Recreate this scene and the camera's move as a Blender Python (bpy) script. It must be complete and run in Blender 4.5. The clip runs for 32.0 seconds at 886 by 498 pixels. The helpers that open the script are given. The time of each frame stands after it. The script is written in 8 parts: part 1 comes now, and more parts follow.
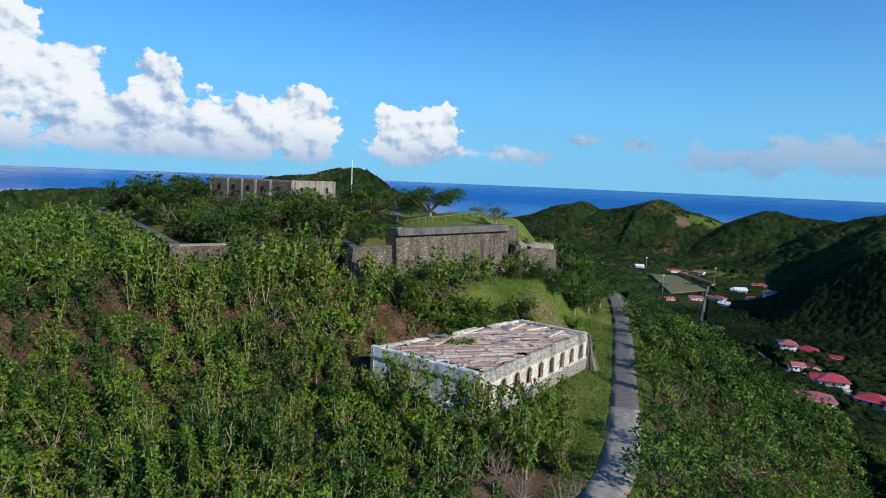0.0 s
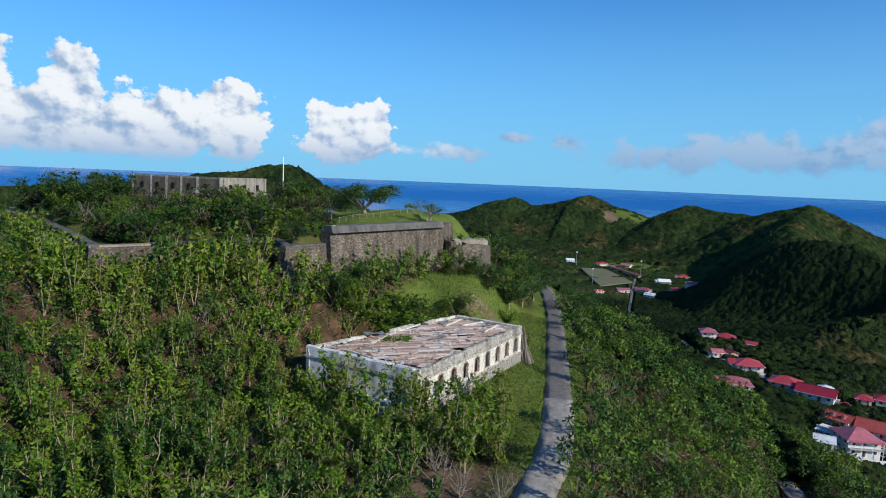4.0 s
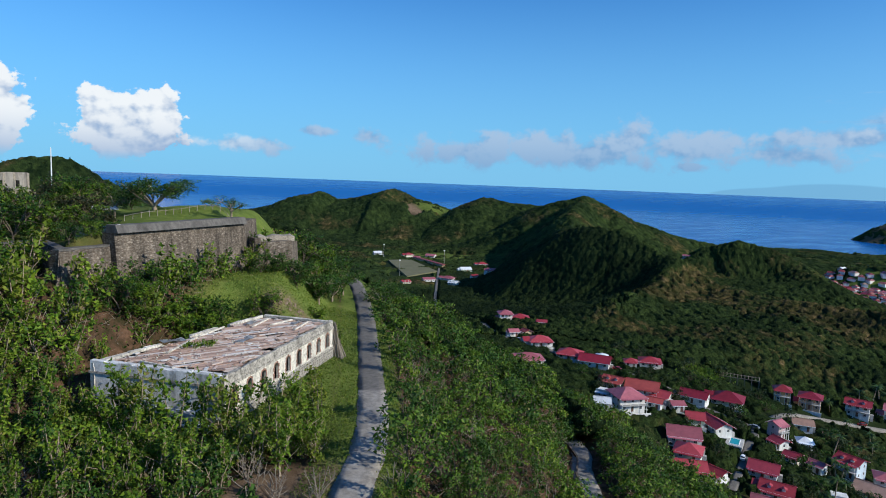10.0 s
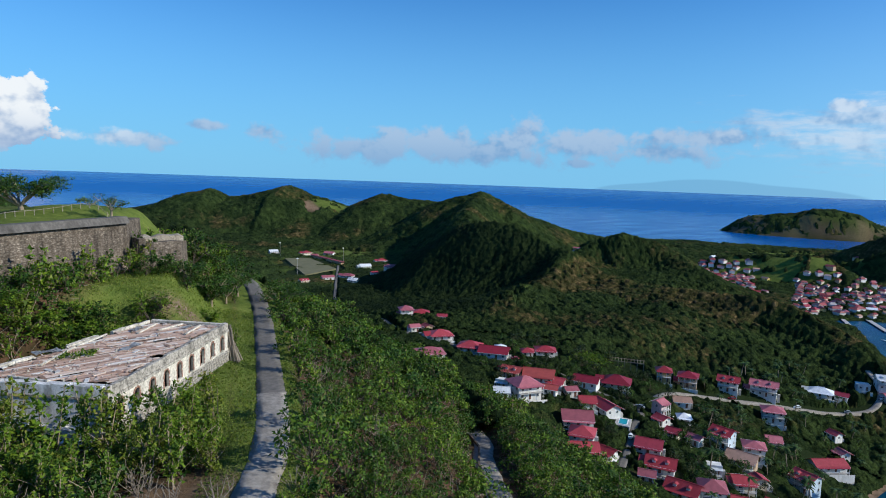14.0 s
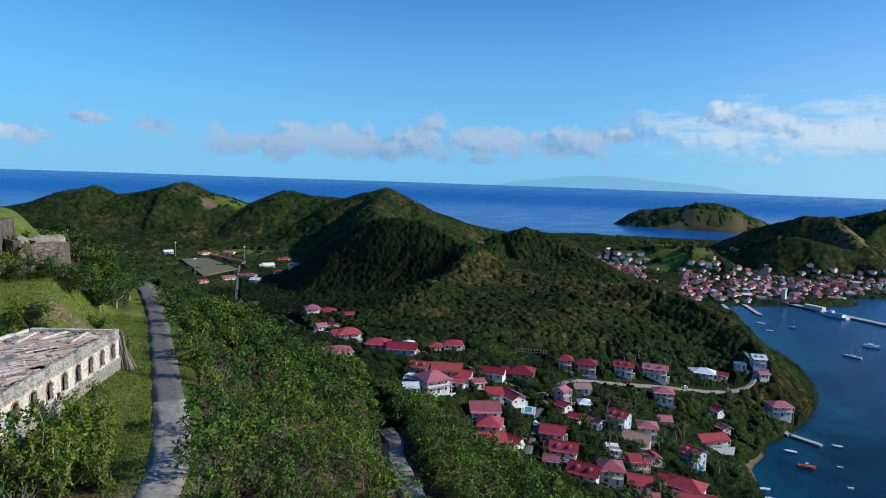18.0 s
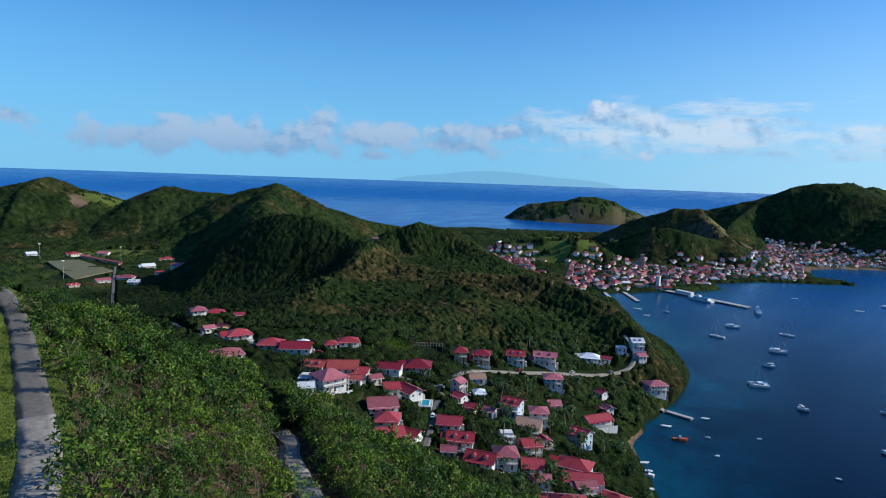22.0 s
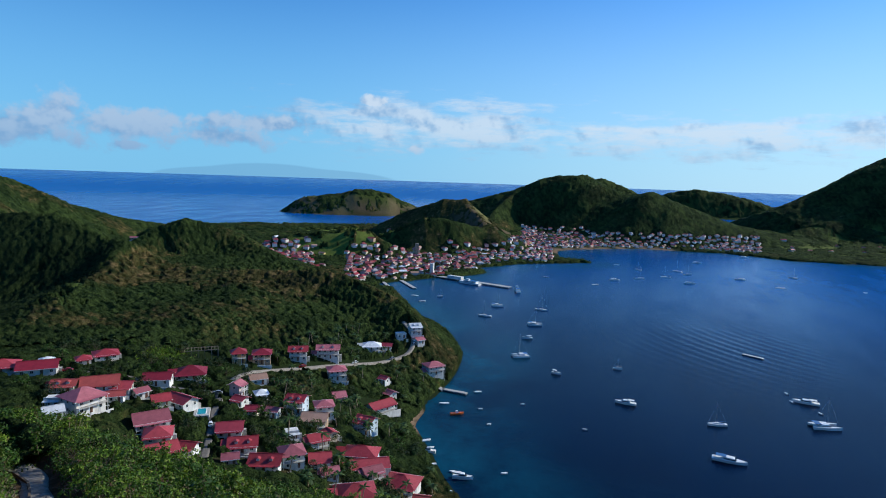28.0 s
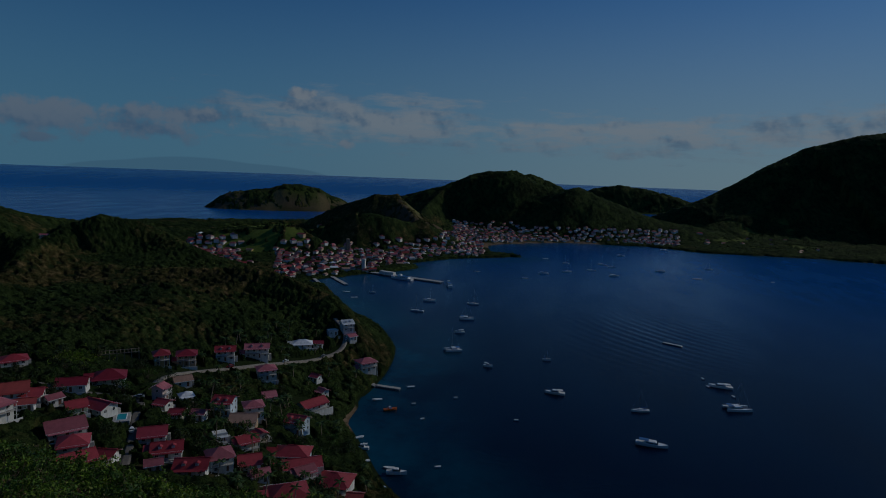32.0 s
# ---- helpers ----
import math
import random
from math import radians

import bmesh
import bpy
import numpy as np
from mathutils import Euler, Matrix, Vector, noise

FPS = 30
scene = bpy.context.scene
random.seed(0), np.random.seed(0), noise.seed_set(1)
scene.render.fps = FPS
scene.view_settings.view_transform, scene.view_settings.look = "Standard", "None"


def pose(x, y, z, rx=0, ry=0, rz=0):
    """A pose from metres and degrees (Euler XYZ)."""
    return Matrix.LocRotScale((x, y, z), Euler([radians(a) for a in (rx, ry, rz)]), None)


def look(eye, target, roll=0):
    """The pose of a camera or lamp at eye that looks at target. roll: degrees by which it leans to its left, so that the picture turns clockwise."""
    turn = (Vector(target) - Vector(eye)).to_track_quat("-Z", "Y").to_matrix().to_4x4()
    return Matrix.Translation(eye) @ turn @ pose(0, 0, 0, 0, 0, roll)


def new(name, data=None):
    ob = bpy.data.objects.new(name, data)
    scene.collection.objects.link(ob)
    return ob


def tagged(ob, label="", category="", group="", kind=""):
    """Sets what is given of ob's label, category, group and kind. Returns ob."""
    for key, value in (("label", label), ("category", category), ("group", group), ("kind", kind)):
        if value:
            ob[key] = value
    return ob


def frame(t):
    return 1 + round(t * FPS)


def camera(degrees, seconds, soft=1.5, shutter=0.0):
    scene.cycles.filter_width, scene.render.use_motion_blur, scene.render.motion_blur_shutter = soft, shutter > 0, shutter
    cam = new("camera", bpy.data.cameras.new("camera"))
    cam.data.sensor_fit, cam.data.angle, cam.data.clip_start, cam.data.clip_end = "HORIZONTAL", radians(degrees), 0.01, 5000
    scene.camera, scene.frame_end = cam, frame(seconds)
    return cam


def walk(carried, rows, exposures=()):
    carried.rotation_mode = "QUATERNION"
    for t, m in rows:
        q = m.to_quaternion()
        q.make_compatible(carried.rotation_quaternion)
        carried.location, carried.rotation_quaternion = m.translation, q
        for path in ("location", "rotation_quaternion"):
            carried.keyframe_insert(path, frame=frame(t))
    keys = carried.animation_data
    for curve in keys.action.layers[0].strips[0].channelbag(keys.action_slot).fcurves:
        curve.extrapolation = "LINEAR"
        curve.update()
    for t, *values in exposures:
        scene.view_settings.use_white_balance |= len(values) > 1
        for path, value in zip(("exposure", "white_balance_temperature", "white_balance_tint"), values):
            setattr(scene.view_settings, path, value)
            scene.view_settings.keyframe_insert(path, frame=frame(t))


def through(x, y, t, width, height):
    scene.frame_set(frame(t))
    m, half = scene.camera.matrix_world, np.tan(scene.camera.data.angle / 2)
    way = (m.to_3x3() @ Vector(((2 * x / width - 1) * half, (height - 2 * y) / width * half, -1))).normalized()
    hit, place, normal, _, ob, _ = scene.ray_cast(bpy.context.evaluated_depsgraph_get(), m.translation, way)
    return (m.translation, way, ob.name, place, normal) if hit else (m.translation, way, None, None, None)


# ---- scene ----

# the camera hovers over the ridge and turns from the fort to the bay: seconds, heading, pitch, roll
EYE = (0.0, 0.0, 130.0)
PATH = [
    (0, -0.00, -6.40, 2.43), (0.5, 0.39, -6.41, 2.42), (1, 0.97, -6.41, 2.41), (1.5, 1.71, -6.42, 2.38),
    (2, 2.54, -6.41, 2.35), (2.5, 3.17, -6.42, 2.33), (3, 3.98, -6.43, 2.31), (3.5, 5.06, -6.44, 2.30),
    (5.5, 8.85, -6.46, 2.31), (6, 10.07, -6.46, 2.28), (6.5, 11.48, -6.45, 2.24), (7, 12.91, -6.44, 2.21),
    (7.5, 14.36, -6.43, 2.20), (8, 16.37, -6.41, 2.17), (8.5, 18.08, -6.39, 2.14), (9, 19.72, -6.38, 2.13),
    (9.5, 21.85, -6.35, 2.14), (10, 23.78, -6.33, 2.16), (10.5, 25.14, -6.31, 2.17), (11, 26.18, -6.31, 2.15),
    (11.5, 27.16, -6.32, 2.12), (12, 27.97, -6.33, 2.09), (12.5, 29.21, -6.34, 2.08), (13, 30.39, -6.35, 2.07),
    (13.5, 31.76, -6.35, 2.04), (14, 33.10, -6.34, 2.03), (14.5, 34.20, -6.33, 2.03), (16.5, 38.44, -6.35, 2.05),
    (17, 39.62, -6.36, 2.05), (17.5, 40.83, -6.37, 2.01), (18, 41.77, -6.38, 1.98), (18.5, 42.52, -6.40, 1.97),
    (19, 43.38, -6.42, 1.98), (19.5, 44.67, -6.43, 2.01), (20, 46.29, -6.44, 2.00), (20.5, 47.36, -6.45, 1.98),
    (21, 48.57, -6.47, 1.95), (21.5, 49.84, -6.48, 1.96), (22, 51.54, -6.48, 1.99), (22.5, 53.63, -6.46, 2.01),
    (23, 55.72, -6.44, 2.03), (23.5, 57.63, -6.43, 2.05), (24, 59.47, -6.42, 2.05), (24.5, 61.41, -6.41, 2.05),
    (25, 63.54, -6.39, 2.05), (25.5, 65.77, -6.39, 2.03), (26, 67.79, -6.39, 2.00), (26.5, 69.35, -6.43, 1.95),
    (28.5, 72.49, -6.51, 1.92), (29, 73.12, -6.57, 1.95), (29.5, 73.67, -6.60, 2.01), (30, 74.49, -6.62, 2.05),
    (30.5, 75.83, -6.64, 2.08), (31, 76.86, -6.66, 2.10), (31.5, 77.62, -6.68, 2.12), (32, 78.22, -6.69, 2.15),
]


def eye(t):
    """The hovering camera drifts a hand's width or two to the side."""
    return (EYE[0] - 0.37 * min(t, 17) / 17, EYE[1], EYE[2])


def aim(t, h, p):
    h, p = radians(h), radians(p)
    return (eye(t)[0] + 100 * math.sin(h) * math.cos(p), EYE[1] + 100 * math.cos(h) * math.cos(p), EYE[2] + 100 * math.sin(p))


cam = camera(71.0, 32.0, soft=1.0)
walk(cam, [(t, look(eye(t), aim(t, h, p), r)) for t, h, p, r in PATH],
     exposures=[(t, stops, 6050, 7) for t, stops in ((0, 0.0), (29.9, 0.0), (30.4, -0.35), (31, -1.05), (31.5, -1.65), (32, -2.25))])

# ---- world and sun ----
SUN_AZ, SUN_EL = 139.0, 29.0
world = bpy.data.worlds.new("sky")
scene.world = world
world.use_nodes = True
wn, wl = world.node_tree.nodes, world.node_tree.links
wn.clear()


def wnode(kind, **kw):
    n = wn.new(kind)
    for k, v in kw.items():
        n.inputs[int(k[1:])].default_value = v
    return n


def wmath(op, a, b=None, c=None, clamp=False):
    n = wn.new("ShaderNodeMath")
    n.operation, n.use_clamp = op, clamp
    for i, v in enumerate((a, b, c)):
        if v is None:
            continue
        if isinstance(v, (int, float)):
            n.inputs[i].default_value = v
        else:
            wl.new(v, n.inputs[i])
    return n.outputs[0]


def wstep(v, lo, hi):
    n = wn.new("ShaderNodeMapRange")
    n.interpolation_type = "SMOOTHSTEP"
    wl.new(v, n.inputs[0])
    n.inputs[1].default_value, n.inputs[2].default_value = lo, hi
    return n.outputs[0]


sky = wn.new("ShaderNodeTexSky")
sky.sky_type, sky.sun_disc = "NISHITA", False
sky.sun_elevation, sky.sun_rotation = radians(SUN_EL), radians(SUN_AZ)
sky.altitude, sky.air_density, sky.dust_density, sky.ozone_density = 130, 1.0, 0.2, 4.0
coord = wn.new("ShaderNodeTexCoord").outputs["Generated"]
sep = wn.new("ShaderNodeSeparateXYZ")
wl.new(coord, sep.inputs[0])
# degrees of azimuth (clockwise from +Y) and of elevation
azim = wmath("MULTIPLY", wmath("ARCTAN2", sep.outputs[0], sep.outputs[1]), 57.2958)
elev = wmath("MULTIPLY", wmath("ARCSINE", sep.outputs[2]), 57.2958)


def cloud_noise(sx, sy, scale, detail, rough, seed, dx=0.0, dy=0.0):
    comb = wn.new("ShaderNodeCombineXYZ")
    wl.new(wmath("MULTIPLY_ADD", azim, sx, dx), comb.inputs[0])
    wl.new(wmath("MULTIPLY_ADD", elev, sy, dy), comb.inputs[1])
    comb.inputs[2].default_value = seed
    n = wn.new("ShaderNodeTexNoise")
    n.noise_dimensions = "3D"
    wl.new(comb.outputs[0], n.inputs["Vector"])
    n.inputs["Scale"].default_value = scale
    n.inputs["Detail"].default_value = detail
    n.inputs["Roughness"].default_value = rough
    return n.outputs[0]


def puff(az, el, w, h):
    a = wmath("DIVIDE", wmath("SUBTRACT", azim, az), w)
    b = wmath("DIVIDE", wmath("SUBTRACT", elev, el), h)
    r = wmath("SQRT", wmath("ADD", wmath("MULTIPLY", a, a), wmath("MULTIPLY", b, b)))
    return wmath("SUBTRACT", 1.0, r)


def union(items):
    out = items[0]
    for it in items[1:]:
        out = wmath("SMOOTH_MAX", out, it, 0.25)
    return out


heap = cloud_noise(1.0, 1.15, 0.42, 7.0, 0.58, 3.0)
plump = cloud_noise(1.0, 1.15, 0.42, 3.5, 0.5, 3.0)
toward_sun = cloud_noise(1.0, 1.15, 0.42, 3.5, 0.5, 3.0, 0.40, 0.55)
swell = cloud_noise(1.0, 1.6, 0.16, 5.0, 0.6, 9.0)
wisp = cloud_noise(0.35, 1.6, 0.7, 6.0, 0.6, 21.0)
# tall heaps beside and behind the fort
cumulus = union([puff(-2.9, 3.3, 4.2, 3.2), puff(-4.8, 4.2, 2.3, 2.6), puff(-1.6, 4.6, 2.5, 2.4), puff(-12.6, 4.0, 3.8, 3.6),
                 puff(-13.4, 5.6, 2.3, 2.3), puff(-19.5, 3.6, 6.0, 3.0), puff(-24.8, 6.3, 2.4, 3.6),
                 puff(-29.5, 3.6, 7.0, 3.0), puff(-31.5, 7.0, 3.2, 2.4), puff(-38.0, 6.2, 7.0, 6.0), puff(-22.0, 2.6, 14.0, 2.0), puff(-36.0, 9.5, 4.0, 4.0)])
dens_a = wmath("ADD", cumulus, wmath("MULTIPLY", wmath("SUBTRACT", heap, 0.5), 1.9))
mask_a = wstep(dens_a, 0.05, 0.17)
# low broken row over the sea
row = union([puff(26.0, 2.6, 6.0, 1.3), puff(22.0, 2.6, 1.5, 1.9), puff(36.0, 2.7, 9.0, 1.4), puff(40.0, 3.7, 4.5, 1.8),
             puff(12.0, 3.9, 2.0, 0.5), puff(17.0, 3.6, 1.8, 0.8), puff(52.0, 3.0, 5.0, 1.0), puff(6.0, 2.5, 4.0, 0.8), puff(46.0, 3.6, 6.5, 1.5), puff(31.0, 3.4, 5.0, 1.2), puff(56.0, 4.2, 6.0, 1.0)])
dens_b = wmath("ADD", row, wmath("MULTIPLY", wmath("SUBTRACT", heap, 0.5), 3.2))
mask_b = wmath("MULTIPLY", wstep(dens_b, -0.16, 0.62), 0.78)
# long flat sheet over the bay
sheet = union([puff(72.0, 4.6, 17.0, 2.4), puff(92.0, 4.0, 18.0, 1.8), puff(112.0, 4.4, 18.0, 2.0), puff(66.0, 5.6, 7.0, 1.2)])
dens_c = wmath("ADD", sheet, wmath("MULTIPLY", wmath("SUBTRACT", wisp, 0.5), 3.0))
mask_c = wmath("MULTIPLY", wstep(dens_c, -0.15, 0.9), 0.66)
bits = union([puff(65.2, 6.7, 1.5, 0.7), puff(68.9, 2.6, 1.3, 0.8), puff(45.0, 1.9, 2.0, 0.5)])
dens_d = wmath("ADD", bits, wmath("MULTIPLY", wmath("SUBTRACT", heap, 0.5), 2.4))
mask_d = wmath("MULTIPLY", wstep(dens_d, 0.1, 0.7), 0.75)
low = wstep(elev, 0.2, 1.6)
cloud = wmath("MULTIPLY", wmath("MAXIMUM", wmath("MAXIMUM", mask_a, mask_b), wmath("MAXIMUM", mask_c, mask_d)), low)
# sunlit crowns, grey-blue bellies
emboss = wmath("MULTIPLY", wmath("SUBTRACT", plump, toward_sun), 1.7)
lit = wstep(wmath("ADD", wmath("ADD", emboss, wmath("MULTIPLY", wmath("SUBTRACT", swell, 0.5), 1.5)), wmath("MULTIPLY", wmath("SUBTRACT", heap, 0.5), 0.7)), -0.52, 0.14)
lit = wmath("MULTIPLY", lit, wmath("SUBTRACT", 1.0, wmath("MULTIPLY", wmath("SUBTRACT", wstep(azim, 3.0, 12.0), wmath("MULTIPLY", wstep(azim, 54.0, 66.0), 0.55)), 0.62)))
lit = wmath("MULTIPLY", lit, wstep(elev, -0.5, 4.8))
tone = wn.new("ShaderNodeMix")
tone.data_type = "RGBA"
wl.new(lit, tone.inputs[0])
belly = wn.new("ShaderNodeMix")
belly.data_type = "RGBA"
wl.new(wmath("SUBTRACT", wstep(azim, 3.0, 12.0), wmath("MULTIPLY", wstep(azim, 54.0, 66.0), 0.6)), belly.inputs[0])
belly.inputs[6].default_value = (0.34, 0.47, 0.68, 1)
belly.inputs[7].default_value = (0.20, 0.35, 0.60, 1)
wl.new(belly.outputs[2], tone.inputs[6])
tone.inputs[7].default_value = (1.0, 0.99, 0.98, 1)
# the air over the sea is pale
pale = wn.new("ShaderNodeMix")
pale.data_type = "RGBA"
wl.new(wmath("MULTIPLY", wstep(elev, 22.0, -2.0), 0.9), pale.inputs[0])
tint = wn.new("ShaderNodeMix")
tint.data_type, tint.blend_type = "RGBA", "MULTIPLY"
tint.inputs[0].default_value = 1.0
wl.new(sky.outputs[0], tint.inputs[6])
tint.inputs[7].default_value = (0.40, 0.95, 1.47, 1)
wl.new(tint.outputs[2], pale.inputs[6])
toward = wn.new("ShaderNodeMix")
toward.data_type = "RGBA"
wl.new(wstep(azim, 48.0, 118.0), toward.inputs[0])
toward.inputs[6].default_value = (2.4, 5.5, 8.2, 1)
toward.inputs[7].default_value = (5.9, 8.0, 9.3, 1)
wl.new(toward.outputs[2], pale.inputs[7])
bg_sky, bg_cloud, mix, outw = (wn.new("ShaderNodeBackground"), wn.new("ShaderNodeBackground"), wn.new("ShaderNodeMixShader"),
                               wn.new("ShaderNodeOutputWorld"))
# a faint blue island beyond the horizon
isle = wmath("MULTIPLY", wstep(wmath("SUBTRACT", union([puff(56.0, -0.6, 7.0, 1.5), puff(60.0, -0.6, 8.0, 1.1), puff(52.0, -0.6, 6.0, 1.0)]), 0.0), 0.0, 0.12), 0.42)
veil = wn.new("ShaderNodeMix")
veil.data_type = "RGBA"
wl.new(isle, veil.inputs[0])
wl.new(pale.outputs[2], veil.inputs[6])
veil.inputs[7].default_value = (1.5, 3.2, 5.2, 1)
wl.new(veil.outputs[2], bg_sky.inputs[0])
bg_sky.inputs[1].default_value = 0.1
wl.new(tone.outputs[2], bg_cloud.inputs[0])
bg_cloud.inputs[1].default_value = 0.92
wl.new(cloud, mix.inputs[0])
wl.new(bg_sky.outputs[0], mix.inputs[1])
wl.new(bg_cloud.outputs[0], mix.inputs[2])
wl.new(mix.outputs[0], outw.inputs[0])

sun = new("sun", bpy.data.lights.new("sun", "SUN"))
sun.data.energy, sun.data.angle, sun.data.color = 4.9, radians(0.55), (1.0, 0.92, 0.78)
sa, se = radians(SUN_AZ), radians(SUN_EL)
sun.matrix_world = look((math.sin(sa) * math.cos(se) * 500, math.cos(sa) * math.cos(se) * 500, math.sin(se) * 500), (0, 0, 0))

# ---- ground shape ----
def step(v, a, b):
    q = np.clip((v - a) / (b - a), 0, 1)
    return q * q * (3 - 2 * q)


def inside_distance(px, py, poly):
    """Distance to a closed outline, positive inside."""
    best = np.full(px.shape, 1e12)
    odd = np.zeros(px.shape, bool)
    for (ax, ay), (bx, by) in zip(poly, poly[1:] + poly[:1]):
        dx, dy = bx - ax, by - ay
        k = np.clip(((px - ax) * dx + (py - ay) * dy) / (dx * dx + dy * dy), 0, 1)
        best = np.minimum(best, (px - ax - k * dx) ** 2 + (py - ay - k * dy) ** 2)
        if ay != by:
            odd ^= ((ay > py) != (by > py)) & (px < (bx - ax) * (py - ay) / (by - ay) + ax)
    return np.where(odd, 1, -1) * np.sqrt(best)


def lumps(px, py, size, seed=0.0):
    """Cheap rolling noise, about -1 to 1, with lumps of that size."""
    a, b = px / size + seed, py / size - 1.7 * seed
    return (np.sin(a * 1.9 + 1.3 * np.sin(b * 1.1 + seed)) + np.sin(b * 2.3 + 1.7 * np.sin(a * 0.9)) + np.sin((a + b) * 1.4 + 0.5 * np.sin(a * 3.1 - b))
            + 0.5 * np.sin(a * 4.7 - 2 * b) + 0.5 * np.sin(b * 5.3 + 1.2 * a)) / 4


BAY = [(231, 73), (266, 92), (295, 112), (350, 117), (383, 122), (440, 131), (478, 146), (500, 163), (544, 201), (657, 275), (672, 311),
       (700, 300), (776, 245), (842, 207), (880, 235), (960, 190), (1003, 135), (1036, 84), (1062, 100), (1075, 142), (1193, 161), (1270, 90), (1332, 5), (1342, -148), (1282, -260), (1295, -455),
       (1200, -900), (-300, -900), (150, -200), (196, 20), (208, 52), (218, 63)]
ISLAND = [(-1500, -200), (-1300, 900), (-500, 1250), (0, 1750), (500, 1600), (800, 1300), (1000, 1030), (1290, 925), (1350, 780), (1465, 640), (1750, 560), (2000, 420),
          (2150, 100), (2000, -200), (2250, -420), (2600, -1300), (1500, -1600), (-1200, -1400)]
FORT = [(12.6, 124.4), (-8.0, 103.7), (-14.3, 98.0), (-18.6, 110.0), (-31.7, 97.7), (-40.5, 91.4), (-50.0, 106.3), (-79.0, 149.0), (-86.5, 151.6),
        (-92, 175), (-60, 225), (0, 235), (30, 175)]
SPINES = []


def spine(wide, power, tree, *pts):
    """A ridge whose crest shows at those headings and elevations from the eye, at those distances, with slopes that fall away on both sides."""
    line = [(d * math.sin(radians(az)), d * math.cos(radians(az)), 130 + d * math.tan(radians(el)) - tree) for az, el, d in pts]
    SPINES.append((np.array(line), wide, power))


# row of hills behind the playing field
spine(185, 1.8, 4, (4.87, -3.42, 1650), (8.44, -2.78, 1560), (10.94, -2.19, 1500), (11.79, -1.6, 1440), (12.51, -1.41, 1430), (14.13, -2.07, 1420), (15.46, -1.95, 1400), (17.84, -1.27, 1390), (19.06, -0.91, 1380), (20.72, -1.7, 1360), (22.43, -2.04, 1350), (24.41, -2.62, 1350), (25.78, -2.2, 1330), (27.63, -1.42, 1300), (29.75, -1.86, 1280), (32.66, -2.03, 1250), (34.39, -1.83, 1200), (35.64, -1.23, 1140), (36.89, -1.14, 1130), (38.69, -1.96, 1120), (40.77, -2.92, 1130), (43.91, -3.97, 1150), (47.06, -4.54, 1180), (49.68, -4.8, 1200))
spine(95, 1.5, 4, (36.39, -1.11, 1130), (35.15, -2.57, 960), (35.42, -4.19, 800))
# the dark wooded hill
spine(100, 1.4, 4, (25.96, -9.13, 775), (28.8, -7.89, 735), (31.22, -6.29, 705), (33.68, -4.64, 680), (35.42, -3.73, 660), (37.7, -3.47, 640), (39.75, -3.78, 620), (41.84, -4.55, 600), (44.5, -6.29, 565))
# its spur with the grassy crest
spine(62, 1.6, 2, (44.51, -6.45, 570), (42.89, -8.37, 510), (40.92, -9.4, 460), (39.13, -10.82, 410), (37.34, -12.57, 370))
# the second knob
spine(70, 1.7, 4, (44.61, -6.24, 660), (47.07, -4.69, 690), (49.13, -4.1, 690), (51.49, -4.42, 690), (53.61, -5.41, 680), (55.47, -6.61, 640))
# the dry scrub slope down to the point
spine(62, 1.5, 3, (44.52, -6.71, 565), (48.24, -8.04, 545), (51.43, -8.78, 525), (55.56, -8.46, 515), (59.64, -8.66, 505), (62.62, -8.98, 495), (64.61, -9.76, 480), (67.04, -10.75, 465), (68.97, -11.88, 445), (70.62, -12.81, 425))
# islet
spine(120, 3.0, 0, (60.3, -1.95, 2210), (61.19, -1.79, 2200), (62.53, -1.68, 2190), (63.65, -1.28, 2190), (65.19, -1.21, 2200), (66.83, -1.58, 2200), (68.01, -2.24, 2200), (68.86, -2.78, 2180))
# brown hill by the town
spine(85, 1.5, 1, (65.57, -4.75, 1300), (67.6, -3.56, 1290), (69.66, -2.78, 1270), (71.97, -1.87, 1250), (73.79, -2.02, 1240), (75.12, -2.8, 1220), (76.47, -3.95, 1200))
spine(55, 1.4, 1, (73.79, -2.02, 1240), (75.41, -3.57, 1150), (76.5, -4.57, 1100))
# green hill above the roofs
spine(60, 1.5, 1, (66.09, -5.26, 1100), (68.66, -4.26, 1090), (70.2, -3.59, 1080), (72.29, -3.73, 1080), (74.4, -4.28, 1100), (77.03, -4.81, 1120), (78.62, -5.47, 1130))
# low green hill
spine(55, 1.6, 1, (57.06, -5.6, 1000), (60.5, -5.21, 1000), (63.52, -4.95, 980), (65.06, -5.07, 980), (66.36, -5.87, 970))
# high hill behind the town
spine(165, 1.9, 4, (72.77, -2.36, 1720), (76.36, -1.31, 1710), (78.91, -0.6, 1700), (80.41, 0.22, 1700), (81.91, 0.58, 1700), (84.41, 0.76, 1680), (85.43, 0.24, 1660), (86.95, -0.46, 1640), (88.19, -0.87, 1620), (89.39, -0.82, 1600), (90.32, -0.44, 1580), (91.77, -1.12, 1570), (93.67, -1.76, 1570), (95.52, -2.49, 1570), (97.33, -3.05, 1580), (98.85, -3.29, 1600))
spine(70, 1.3, 4, (78.91, -0.6, 1700), (76.92, -2.22, 1560), (75.93, -3.55, 1450))
# hill farther behind
spine(190, 1.6, 0, (84.94, 0.22, 2500), (85.91, 0.45, 2500), (87.16, 0.05, 2500), (88.91, -0.84, 2450))
# far islet
spine(140, 2.2, 0, (90.6, -1.17, 3000), (91.51, -0.64, 3000), (93.78, -0.26, 3000), (95.82, -0.51, 3000), (98.02, -0.94, 2980), (99.55, -1.47, 2950))
